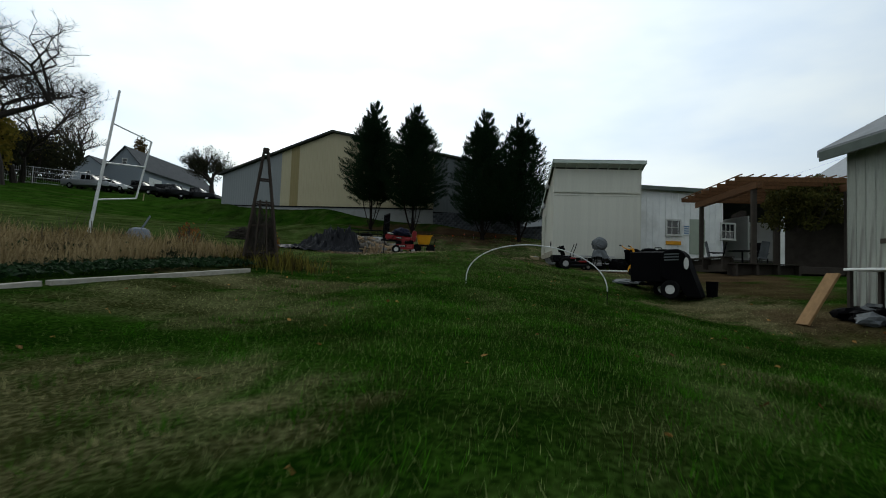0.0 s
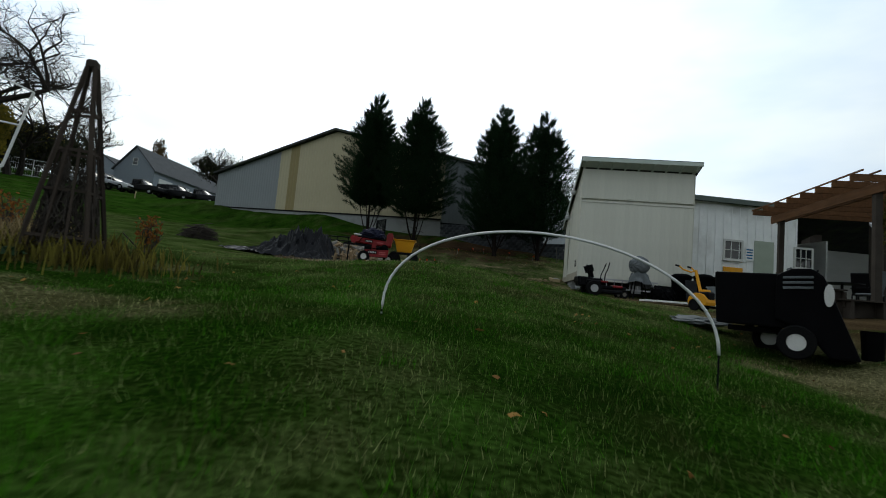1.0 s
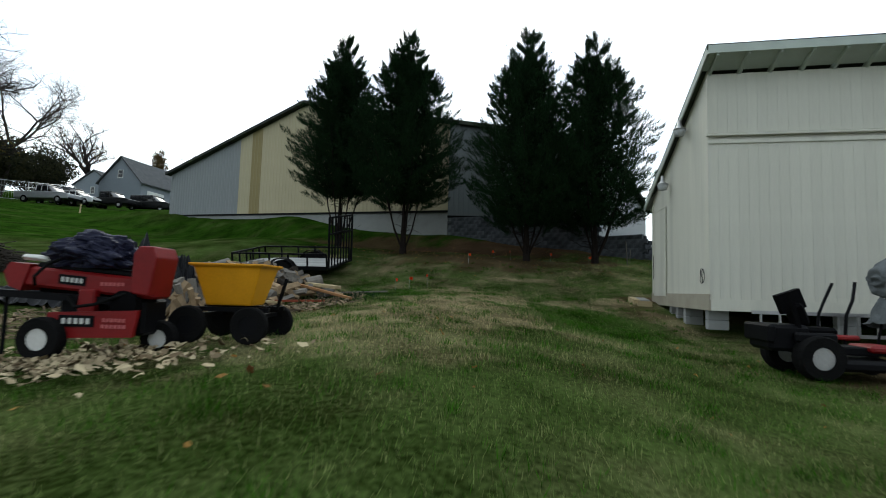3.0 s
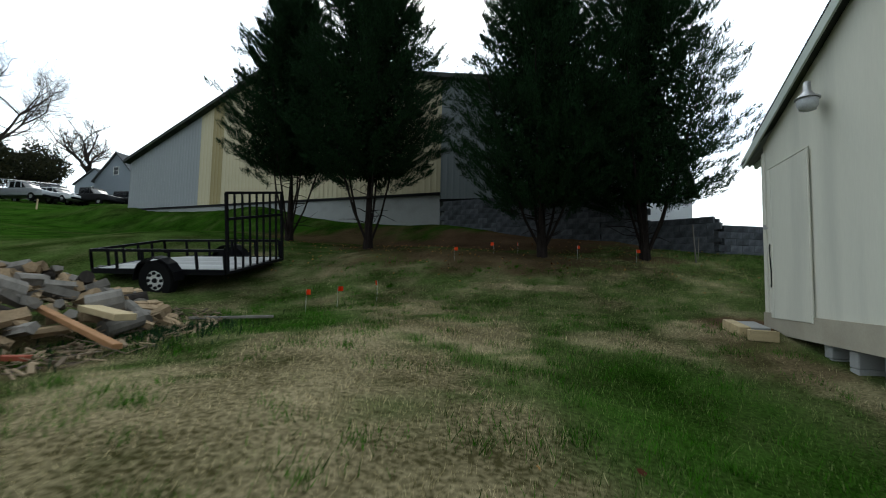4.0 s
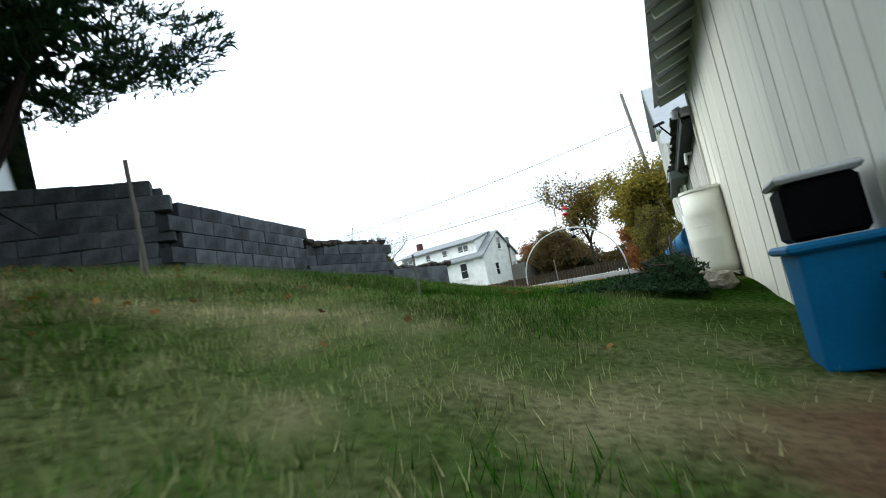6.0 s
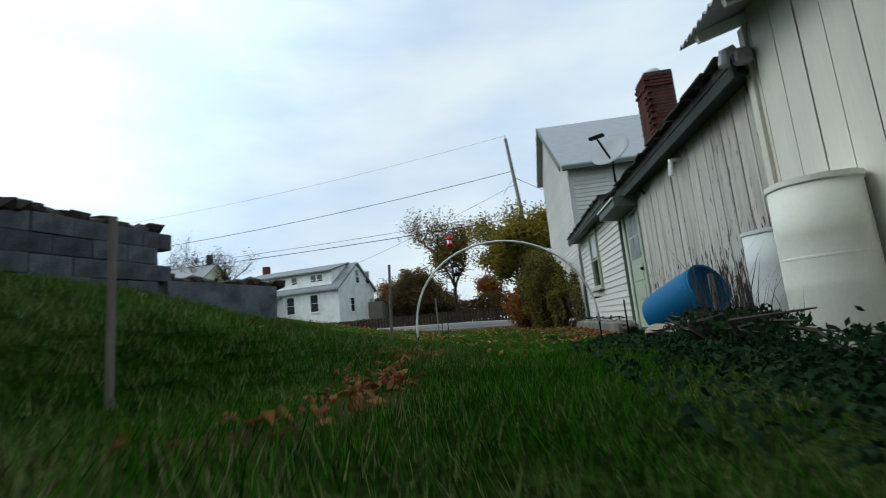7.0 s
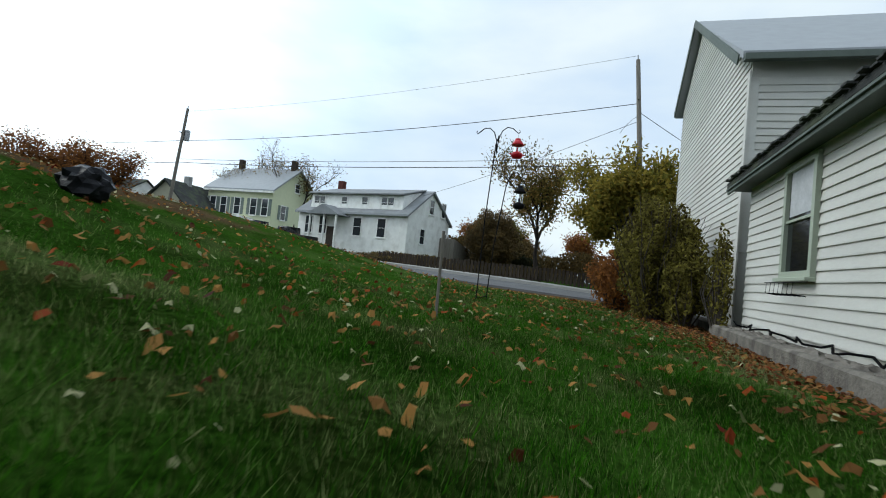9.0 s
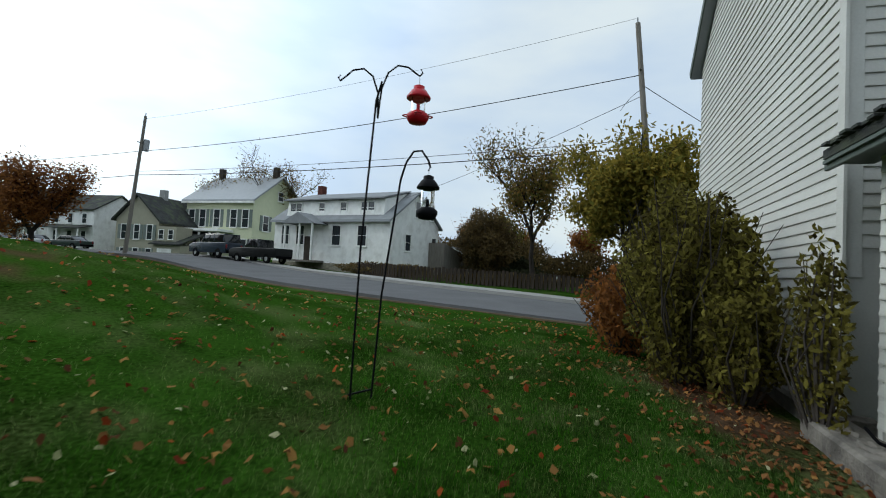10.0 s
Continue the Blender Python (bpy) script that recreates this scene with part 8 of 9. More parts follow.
lumber(gp(-5.45, 6.7, 0.03), gp(-4.42, 10.8, 0.03), 0.10, 0.09, M_BLEACHED, "long grey timber edging a garden bed")
lumber(gp(-6.6, 2.6, 0.03), gp(-5.48, 6.6, 0.03), 0.10, 0.09, M_BLEACHED, "long grey timber edging a garden bed")
bm = B()
lathe(bm, [(0.36, 0), (0.40, 0.25), (0.27, 0.52), (0.16, 0.56), (0.02, 0.57)], 8)
bar(bm, (0.05, 0, 0.5), (0.28, 0.05, 0.95), 0.05, 0.04)
ob = part("grey_tub", bm, shade("blue_grey_plastic", (0.17, 0.19, 0.22), 0.6))
ob.matrix_world = at(-9.69, 15.43)
tagged(ob, "grey upturned tub in the weedy bed", "tub")

# ---- timbers and bins by the shed door ----
lumber(gp(5.62, 32.78, 0.08), gp(5.64, 32.18, 0.08), 0.17, 0.16, M_WOODPALE, "pale timber baulk by the shed door")
lumber(gp(5.62, 32.02, 0.08), gp(6.00, 31.96, 0.08), 0.17, 0.16, M_WOODPALE, "pale timber baulk by the shed door")
lumber(gp(5.86, 32.70, 0.12), gp(5.88, 32.20, 0.12), 0.28, 0.07, M_WALK, "concrete slab step at the shed door")
rec = thing("recycling_bin", at(7.28, 33.50, 5) @ Matrix.Scale(0.80, 4), "blue plastic recycling bin with a black can inside", "recycling bin")
bm = B()
prism(bm, [(-0.20, 0), (0.20, 0), (0.27, 0.62), (-0.27, 0.62)], -0.20, 0.20)
bmesh.ops.bevel(bm, geom=[e for e in bm.edges], offset=0.02, segments=2, affect="EDGES", profile=0.6)
box(bm, (0, 0, 0.64), (0.62, 0.50, 0.05), 0.015)
part("tub", bm, M_BLUE, rec)
trash_can(6.86, 33.26, "black plastic trash can behind the shed", 0.55, None, False)
stk = thing("storage_tote", at(7.30, 33.51, 5, 0.535) @ Matrix.Scale(0.70, 4), "stacked dark tote with a pale lid", "tote")
bm = B()
box(bm, (0, 0, 0.18), (0.42, 0.40, 0.36), 0.03)
part("body", bm, M_PLASTIC, stk)
bm = B()
box(bm, (0, 0, 0.39), (0.48, 0.46, 0.05), 0.02)
part("lid", bm, M_CURTAIN, stk, "pale lid")

# ---- water tanks, blue barrel, stones behind the workshop ----
def tank(x, y, r, h, mat, label, rz=0):
    c = thing("water_tank", pose(x, y, ground_z(x, y) + 0.17, 0, 0, rz), label, "water tank", "plastic water tanks")
    bm = B()
    lathe(bm, [(r * 0.92, -0.16), (r, -0.06), (r, h * 0.30), (r * 1.012, h * 0.32), (r, h * 0.34), (r, h * 0.64), (r * 1.012, h * 0.66), (r, h * 0.68), (r * 0.985, h * 0.965), (r * 0.95, h * 0.965), (r * 0.93, h * 0.2), (0.02, h * 0.18)], 36)
    part("shell", bm, mat, c, "", True)
    bm = B()
    lathe(bm, [(r * 0.985, h * 0.955), (r * 1.03, h * 0.965), (r * 1.03, h), (r * 0.95, h), (r * 0.94, h * 0.955)], 36)
    for v in bm.verts:
        v.co.z += 0.006 * noise.noise(v.co * 9)
    part("rim", bm, mat, c, "uneven sawn rim")
    bm = B()
    lathe(bm, [(r * 1.0, h * 0.485), (r * 1.006, h * 0.49), (r * 1.006, h * 0.50), (r * 1.0, h * 0.505)], 36, (0, 0, 0), None, False)
    part("seam", bm, mat, c)


tank(12.33, 34.14, 0.27, 1.02, M_TANK, "large milky plastic tank, cut open at the top")
tank(12.80, 34.30, 0.17, 0.75, M_TANKW, "white plastic drum, cut open at the top")
brl = thing("blue_barrel", pose(14.36, 34.66, 2.88, 0, 0, 215) @ Matrix.Scale(0.84, 4), "blue plastic barrel lying on its side", "barrel")
bm = B()
q = Matrix.Rotation(radians(70), 3, "Y")
lathe(bm, [(0.02, -0.46), (0.24, -0.47), (0.285, -0.43), (0.296, -0.34), (0.302, -0.10), (0.303, 0.16), (0.30, 0.36), (0.297, 0.44), (0.275, 0.44), (0.27, -0.40), (0.02, -0.42)], 30, (0, 0, 0), q)
part("shell", bm, M_BLUE, brl, "", True)
bm = B()
lathe(bm, [(0.294, 0.43), (0.302, 0.44), (0.302, 0.465), (0.272, 0.465), (0.270, 0.43)], 30, (0, 0, 0), q)
part("rim", bm, M_BLUE, brl, "sawn barrel rim")


def stone(x, y, s, seed, dz=0.0, label="rough pale field stone", rz=0.0):
    """A broken slab: layered, with chipped flat faces."""
    rk = random.Random(seed * 7)
    bm = B()
    n = 13
    rows = []
    for lev, (kz, kr) in enumerate(((-1.0, 0.78), (-0.35, 1.0), (0.15, 0.93), (0.2, 0.98), (0.72, 0.9), (1.0, 0.62))):
        ring = []
        for i in range(n):
            a = 2 * math.pi * i / n
            rr = kr * (0.86 + 0.30 * noise.noise(Vector((math.cos(a) * 1.6 + seed, math.sin(a) * 1.6, lev * 0.25)))) * rk.uniform(0.90, 1.08)
            sq = 1.0 / max(abs(math.cos(a)), abs(math.sin(a))) ** 0.45
            ring.append(bm.verts.new((s[0] * rr * sq * math.cos(a), s[1] * rr * sq * math.sin(a), s[2] * (kz + rk.uniform(-0.12, 0.12)))))
        rows.append(ring)
    for p, q in zip(rows, rows[1:]):
        for i in range(n):
            j = (i + 1) % n
            bm.faces.new((p[i], p[j], q[j], q[i]))
    bm.faces.new(rows[0][::-1])
    c = bm.verts.new((rk.uniform(-0.2, 0.2) * s[0], 0, s[2] * 1.02))
    for i in range(n):
        bm.faces.new((rows[-1][i], rows[-1][(i + 1) % n], c))
    ob = part("field_stone", bm, M_STONE)
    ob.matrix_world = at(x, y, rz, dz + s[2] * 0.6)
    tagged(ob, label, "stone", "stones along the workshop")


stone(13.52, 34.60, (0.34, 0.17, 0.04), 3, 0.11, "large flat pale stone propped on rubble", 14)
stone(13.42, 35.00, (0.34, 0.19, 0.045), 16, 0.10, "flat rough slab leaning on smaller stones", 22)
stone(13.62, 34.80, (0.13, 0.10, 0.06), 17, 0.02)
stone(13.80, 34.36, (0.12, 0.11, 0.05), 4, 0.20)
stone(13.78, 34.36, (0.10, 0.09, 0.03), 5, 0.29)
stone(13.8, 34.72, (0.15, 0.12, 0.07), 2, 0.08)
stone(15.55, 34.62, (0.50, 0.20, 0.12), 6, 0.0, "long low pale stone against the sill", 10)
stone(11.1, 34.25, (0.15, 0.11, 0.07), 10)
stone(10.5, 34.1, (0.22, 0.17, 0.10), 11)
stone(13.60, 34.92, (0.10, 0.09, 0.05), 12)
stone(14.75, 34.95, (0.14, 0.10, 0.06), 13)
stone(15.05, 34.75, (0.18, 0.13, 0.08), 15)
bm = B()
blob(bm, (0, 0, 0.16), (0.27, 0.24, 0.22), 3, 0.18, 1.0, 3.0)
ob = part("bagged_bale", bm, M_TARP)
ob.matrix_world = at(18.1, 42.9)
tagged(ob, "dark wrapped bale on the grassy bank", "bale")

# ---- shepherd hooks and feeders ----
HKX, HKY = 22.84, 39.58
hook = thing("shepherd_hook", at(HKX, HKY, -61) @ Matrix.Scale(1.11, 4), "tall black double shepherd hook in the lawn", "garden hook", "feeder hooks")
bm = B()
tube(bm, [(0, 0, -0.2), (0.02, 0, 1.3), (0.08, 0, 2.55), (0.12, 0, 2.72)], 0.009, 8)
part("pole", bm, M_BLACK, hook)
bm = B()
tube(bm, [(0.10, 0, 2.40), (0.09, 0, 2.62), (0.04, 0, 2.76), (-0.04, 0, 2.82), (-0.13, 0, 2.80), (-0.20, 0, 2.73), (-0.235, 0, 2.70), (-0.25, 0, 2.73), (-0.235, 0, 2.75)], 0.008, 8)
part("arm", bm, M_BLACK, hook)
bm = B()
tube(bm, [(0.10, 0, 2.40), (0.12, 0, 2.66), (0.17, 0, 2.80), (0.25, 0, 2.87), (0.34, 0, 2.86), (0.41, 0, 2.81), (0.44, 0, 2.79), (0.465, 0, 2.82), (0.45, 0, 2.85)], 0.008, 8)
part("arm", bm, M_BLACK, hook)
hook2 = thing("shepherd_hook", at(HKX + 0.14, HKY - 0.13, -61) @ Matrix.Scale(1.11, 4), "short black single shepherd hook in the lawn", "garden hook", "feeder hooks")
bm = B()
tube(bm, [(0, 0, -0.2), (0.05, 0, 0.9), (0.16, 0, 1.9), (0.20, 0, 2.05), (0.26, 0, 2.15), (0.33, 0, 2.16), (0.39, 0, 2.08), (0.41, 0, 2.02), (0.395, 0, 1.99)], 0.009, 8)
bar(bm, (-0.2, 0, 0.04), (0.02, 0, 0.10), 0.015, 0.015)
part("pole", bm, M_BLACK, hook2)


def feeder(m, top, tube_mat, label, r, h, hang):
    f = thing("bird_feeder", m, label, "bird feeder", "bird feeders")
    bm = B()
    lathe(bm, [(0.02, 0.03), (r * 0.45, 0.02), (r * 0.45, -0.01), (r * 0.6, -0.015), (r, -0.075), (r * 0.97, -0.09), (0.02, -0.07)], 24, (0, 0, 0))
    part("roof", bm, top, f, "", True)
    bm = B()
    lathe(bm, [(r * 0.56, -0.08), (r * 0.60, -0.10), (r * 0.60, -h + 0.04), (r * 0.56, -h + 0.02)], 24, (0, 0, 0), None, False)
    ob = part("tube", bm, M_CLEAR, f, "clear plastic tube", True)
    ob.visible_shadow = False
    bm = B()
    lathe(bm, [(0.02, -h + 0.05), (r * 0.58, -h + 0.05), (r * 0.92, -h + 0.02), (r * 0.92, -h - 0.01), (r * 0.7, -h - 0.05), (0.02, -h - 0.06)], 24)
    part("tray", bm, top, f, "", True)
    bm = B()
    cyl(bm, (0, 0, -h), (0, 0, -h + 0.12), 0.018, 0.018, 8)
    part("core", bm, top, f)
    bm = B()
    tube(bm, [(0, 0, 0.02), (0, 0, hang)], 0.003, 5)
    part("hanger", bm, M_STEEL, f)
    return f


M_FEEDRED = shade("red_feeder_plastic", (0.42, 0.003, 0.012), 0.35, var=0.1, bump=0.0)
hm = at(HKX, HKY, -61) @ Matrix.Scale(1.11, 4)
red_f = feeder(hm @ pose(0.44, 0, 2.68), M_FEEDRED, M_CLEAR, "red hummingbird feeder with a clear bottle", 0.105, 0.25, 0.12)
for i in range(4):
    bm = B()
    a = i * math.pi / 2
    c = Vector((0.10 * math.cos(a), 0.10 * math.sin(a), -0.24))
    tube(bm, [c + Vector((0.03 * math.cos(a + k), 0.03 * math.sin(a + k), 0)) for k in (0, 1, 2, 3, 4, 5, 6.28)], 0.006, 6)
    part("perch", bm, M_FEEDRED, red_f)
feeder(at(HKX + 0.14, HKY - 0.13, -61) @ Matrix.Scale(1.11, 4) @ pose(0.40, 0, 1.92), M_BLACK, M_CLEAR, "black tube seed feeder with a clear tube", 0.10, 0.30, 0.08)


# ---- trees ----
def branch_tree(name, m, label, h, spread_, seed, depth, leaf=None, leaf_n=0, leaf_size=0.1, trunk_r=0.2, first=0.25, lean=0.0, up=0.35, group="", droop=0.0):
    """A tree grown by forking limbs, with loose leaves near the twig ends."""
    rt = random.Random(seed)
    t = thing(name, m, label, "tree", group)
    segs, tips = [], []

    def grow(p, d, L, r, lev):
        n = 3
        q = p.copy()
        dd = d.copy()
        for k in range(n):
            dd = (dd + Vector((rt.gauss(0, 0.13), rt.gauss(0, 0.13), rt.gauss(0.02, 0.09)))).normalized()
            q2 = q + dd * L / n
            r2 = r * (1 - 0.14 * (k + 1))
            segs.append((q.copy(), q2.copy(), r * (1 - 0.14 * k), r2, 7 if lev < 2 else (5 if lev < 4 else 3)))
            if lev >= depth - 2:
                tips.append((q2.copy(), lev))
            if lev > 0 and lev < depth and k < n - 1 and rt.random() < 0.75:
                side = Vector((rt.gauss(0, 1), rt.gauss(0, 1), rt.gauss(0.15, 0.5))).normalized()
                grow(q2, (dd * 0.55 + side * 0.8 * spread_).normalized(), L * rt.uniform(0.5, 0.7), r2 * 0.55, lev + 1)
            q = q2
        if lev < depth:
            for k in range(3 if lev < 2 else 2):
                side = Vector((rt.gauss(0, 1), rt.gauss(0, 1), 0)).normalized()
                nd = (dd * (0.75) + side * spread_ * rt.uniform(0.5, 1.0) + Vector((0, 0, up - droop * lev))).normalized()
                grow(q, nd, L * rt.uniform(0.62, 0.82), r * 0.60, lev + 1)

    grow(Vector((0, 0, -0.2)), Vector((lean, 0, 1)).normalized(), h * first, trunk_r, 0)
    zmax = max(s[1].z for s in segs)
    k = h / zmax
    vs, fs = [], []
    vs2, fs2 = [], []
    for a, b, r0, r1, n in segs:
        a, b = a * k, b * k
        qq = (b - a).to_track_quat("Z", "Y").to_matrix()
        vv, ff = (vs, fs) if n == 7 else (vs2, fs2)
        o = len(vv)
        for p, r in ((a, r0), (b, r1)):
            for i in range(n):
                an = 2 * math.pi * i / n
                vv.append(p + qq @ Vector((r * math.cos(an), r * math.sin(an), 0)))
        ff += [(o + i, o + (i + 1) % n, o + n + (i + 1) % n, o + n + i) for i in range(n)]
    big = len(fs2) > 0
    raw_part("trunk", vs, fs, M_BARK, t, "", False)
    if big:
        raw_part("limb", [v for v in vs2], fs2, M_BARK, t, "", False)
    if leaf is not None and leaf_n:
        vs, fs = [], []
        for _ in range(leaf_n):
            p, lev = rt.choice(tips)
            p = p * k + Vector((rt.gauss(0, 1), rt.gauss(0, 1), rt.gauss(0, 1))) * leaf_size * 2.2
            u = Vector((rt.gauss(0, 1), rt.gauss(0, 1), rt.gauss(0, 1))).normalized() * leaf_size * rt.uniform(0.5, 1.1)
            w = u.orthogonal().normalized() * leaf_size * rt.uniform(0.3, 0.6)
            o = len(vs)
            vs += [p - u, p + w, p + u, p - w]
            fs.append((o, o + 1, o + 2, o + 3))
        raw_part("crown", vs, fs, leaf, t)
    return t


def cedar(x, y, zb, h, rad, seed, bare, dense, label):
    """A red cedar: several stems, then upswept boughs with loose sprays that end in ragged points."""
    rt = random.Random(seed)
    t = thing("cedar_tree", pose(x, y, zb, 0, 0, seed * 40), label, "tree", "cedars in front of the barn")
    bm = B()
    tube(bm, [(0, 0, -0.3), (0.03, 0.02, 0.5), (0.0, 0.05, h * 0.45), (0.03, 0.0, h * 0.95)], [0.19, 0.14, 0.09, 0.015], 8)
    for i in range(5):
        a = i * 1.256 + rt.uniform(-0.3, 0.3)
        pts, r = [], []
        out_ = rt.uniform(0.35, 0.65)
        for k in range(7):
            q = k / 6
            pts.append((0.08 * math.cos(a) + math.cos(a) * rad * out_ * q ** 0.75 + rt.uniform(-0.04, 0.04), 0.08 * math.sin(a) + math.sin(a) * rad * out_ * q ** 0.75, 0.25 + q * h * rt.uniform(0.50, 0.56)))
            r.append(0.042 * (1 - 0.75 * q))
        tube(bm, pts, r, 6)
    for i in range(26):
        a, z = rt.uniform(0, 6.283), rt.uniform(0.5, bare + 1.2)
        L = rt.uniform(0.4, 1.3)
        tube(bm, [(0, 0, z), (math.cos(a) * L * 0.5, math.sin(a) * L * 0.5, z + 0.1), (math.cos(a) * L, math.sin(a) * L, z + rt.uniform(-0.1, 0.5))], [0.018, 0.012, 0.004], 4)
    part("trunk", bm, M_DARKBARK, t, "dark ragged stems")
    vs, fs = [], []

    def reach(q):
        if q < 0.24:
            p = 0.60 + 0.40 * math.sin(q / 0.24 * math.pi / 2)
        else:
            p = 1 - 0.97 * ((q - 0.24) / 0.76) ** 1.5
        return rad * max(0.03, p)

    def needle(p, u, w):
        o = len(vs)
        vs.extend((p - w, p + w, p + u))
        fs.append((o, o + 1, o + 2))

    def rv(s=1.0):
        return Vector((rt.gauss(0, s), rt.gauss(0, s), rt.gauss(0, s)))

    for i in range(int(24000 * dense)):
        q, a = rt.random(), rt.uniform(0, 6.283)
        R = reach(q) * rt.uniform(0.0, 0.62)
        p = Vector((math.cos(a) * R, math.sin(a) * R, bare + 0.25 + (h - bare - 0.8) * q))
        u = (rv() + Vector((0, 0, 0.4))).normalized() * rt.uniform(0.12, 0.26)
        needle(p, u, u.cross(rv()).normalized() * rt.uniform(0.025, 0.055))
    la = rt.uniform(0, 6.283)
    leaders = [(0, 0, 0), (rad * 0.20 * math.cos(la), rad * 0.20 * math.sin(la), -0.30 * h), (rad * 0.24 * math.cos(la + 2.6), rad * 0.24 * math.sin(la + 2.6), -0.45 * h)]
    nb_ = int(290 * (0.45 + 0.55 * dense))
    for i in range(nb_):
        q = ((i + rt.random()) / nb_) ** 0.92
        a = i * 2.39996 + rt.uniform(-0.35, 0.35)
        z = bare + (h - bare) * q
        R = reach(q) * rt.uniform(0.76, 1.02) * (1.10 if rt.random() < 0.12 else 1.0) + 0.05
        ox, oy, oz = leaders[i % 3] if q > 0.62 else (0, 0, 0)
        R *= 0.70 if q > 0.62 and i % 3 else 1.0
        up_ = rt.uniform(0.25, 0.75)
        ca, sa = math.cos(a), math.sin(a)
        root = Vector((ca * R * 0.15 + ox, sa * R * 0.15 + oy, z - 0.45 * R * up_ + oz * (q - 0.62)))
        tip = Vector((ca * R + ox, sa * R + oy, z + 0.35 * up_ + oz * (q - 0.62)))
        d = tip - root
        for s_ in range(13):
            f = 0.32 + 0.68 * (s_ / 12)
            c = root + d * f + rv(0.10 * (1.15 - f))
            side = Vector((-sa, ca, 0)) * rt.uniform(-1, 1)
            dn = (d.normalized() + side * (1.2 * (1.05 - f)) + Vector((0, 0, rt.uniform(0.1, 0.7) + 0.5 * q))).normalized()
            L = rt.uniform(0.30, 0.62) * (0.75 if f > 0.95 else 1.0)
            for j in range(36):
                g = rt.random()
                p = c + dn * L * g + rv(0.055 * (1.15 - g))
                u = (dn * 0.9 + rv(0.42) + Vector((0, 0, 0.25))).normalized() * rt.uniform(0.07, 0.19)
                needle(p, u, u.cross(rv()).normalized() * rt.uniform(0.006, 0.015))
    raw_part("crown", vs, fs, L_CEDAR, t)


cedar(-6.3, 40.8, ground_z(-6.3, 40.8), 10.3, 2.65, 1, 2.3, 1.0, "dark red cedar tree with bare lower stems")
cedar(-2.7, 39.1, ground_z(-2.7, 39.1), 9.9, 2.75, 2, 2.1, 1.0, "dark red cedar tree with bare lower stems")
cedar(2.8, 38.2, ground_z(2.8, 38.2), 9.7, 2.8, 3, 1.3, 1.0, "broad dark red cedar tree near the wall")
cedar(5.7, 38.6, ground_z(5.7, 38.6), 9.6, 2.75, 4, 1.4, 0.65, "open dark red cedar tree with thin bare stems")

branch_tree("bare_tree", at(-48.5, 53.0), "large bare spreading oak tree on the hillside", 23, 1.2, 11, 7, L_BROWN, 500, 0.07, 0.62, 0.2, 0, 0.08)
branch_tree("bare_tree", at(-52.5, 59.5), "bare spreading tree at the edge of the hillside yard", 17, 1.25, 33, 7, L_BROWN, 600, 0.07, 0.42, 0.2, 0, 0.1)
branch_tree("bare_tree", at(-60.0, 71.0), "tall bare spreading tree beside the hillside fence", 21, 1.0, 21, 7, L_BROWN, 1200, 0.10, 0.30, 0.2, 0, 0.15)
branch_tree("bare_tree", at(-74.0, 100.0), "broad bare tree behind the hillside fence", 15, 0.95, 12, 6, L_BROWN, 900, 0.14, 0.6, 0.18, 0, 0.3)
branch_tree("bare_tree", at(-43.5, 91.0), "dense bare round tree behind the barn", 10.5, 0.95, 13, 6, L_DARKWOOD, 7000, 0.16, 0.6, 0.2, 0, 0.3)
branch_tree("bare_tree", at(-56.0, 64.5), "bare twiggy tree beside the thicket", 12, 1.2, 23, 6, L_YELLOW, 700, 0.10, 0.4, 0.18, 0, 0.1)
branch_tree("street_tree", at(49.0, 44.8), "street tree with thinning yellow-green leaves", 10.0, 0.85, 14, 5, L_STREET, 6500, 0.15, 0.20, 0.24, 0, 0.4)
branch_tree("yellow_tree", at(43.6, 39.1), "dense tree with yellowing leaves beside a utility pole", 8.0, 1.0, 15, 5, L_YELLOW, 26000, 0.15, 0.18, 0.18, 0, 0.15)
branch_tree("round_tree", at(70.0, 54.0), "round olive tree beyond the street", 7.0, 0.9, 17, 5, L_BUSH, 9000, 0.17, 0.25, 0.15, 0, 0.2)
branch_tree("orange_tree", at(37.6, 77.6), "broad tree with orange autumn leaves on the bank", 7.0, 0.9, 18, 5, L_RUST, 14000, 0.16, 0.25, 0.18, 0, 0.25)
branch_tree("orange_tree", at(33.4, 77.0), "broad tree with russet autumn leaves on the bank", 6.5, 0.9, 19, 5, L_RUST, 9000, 0.16, 0.2, 0.16, 0, 0.25)
for i, (x, y, h) in enumerate(((66.0, 90.0, 13.5), (66.0, 82.5, 14.5), (72, 100, 12), (55, 150, 12), (46, 165, 11))):
    branch_tree("far_tree", at(x, y), "thin-leaved tree behind the houses", h, 0.8, 30 + i, 5, L_STREET, 2500, 0.2, 0.25, 0.25, 0, 0.35, "trees behind the houses")
for i, (x, y, h) in enumerate(((110, 62, 9), (112, 75, 10), (105, 50, 9), (118, 40, 10), (100, 84, 9))):
    branch_tree("far_tree", at(x, y), "russet tree in the far yards", h, 0.9, 40 + i, 4, L_RUST, 4000, 0.3, 0.25, 0.2, 0, 0.3, "trees in the far yards")


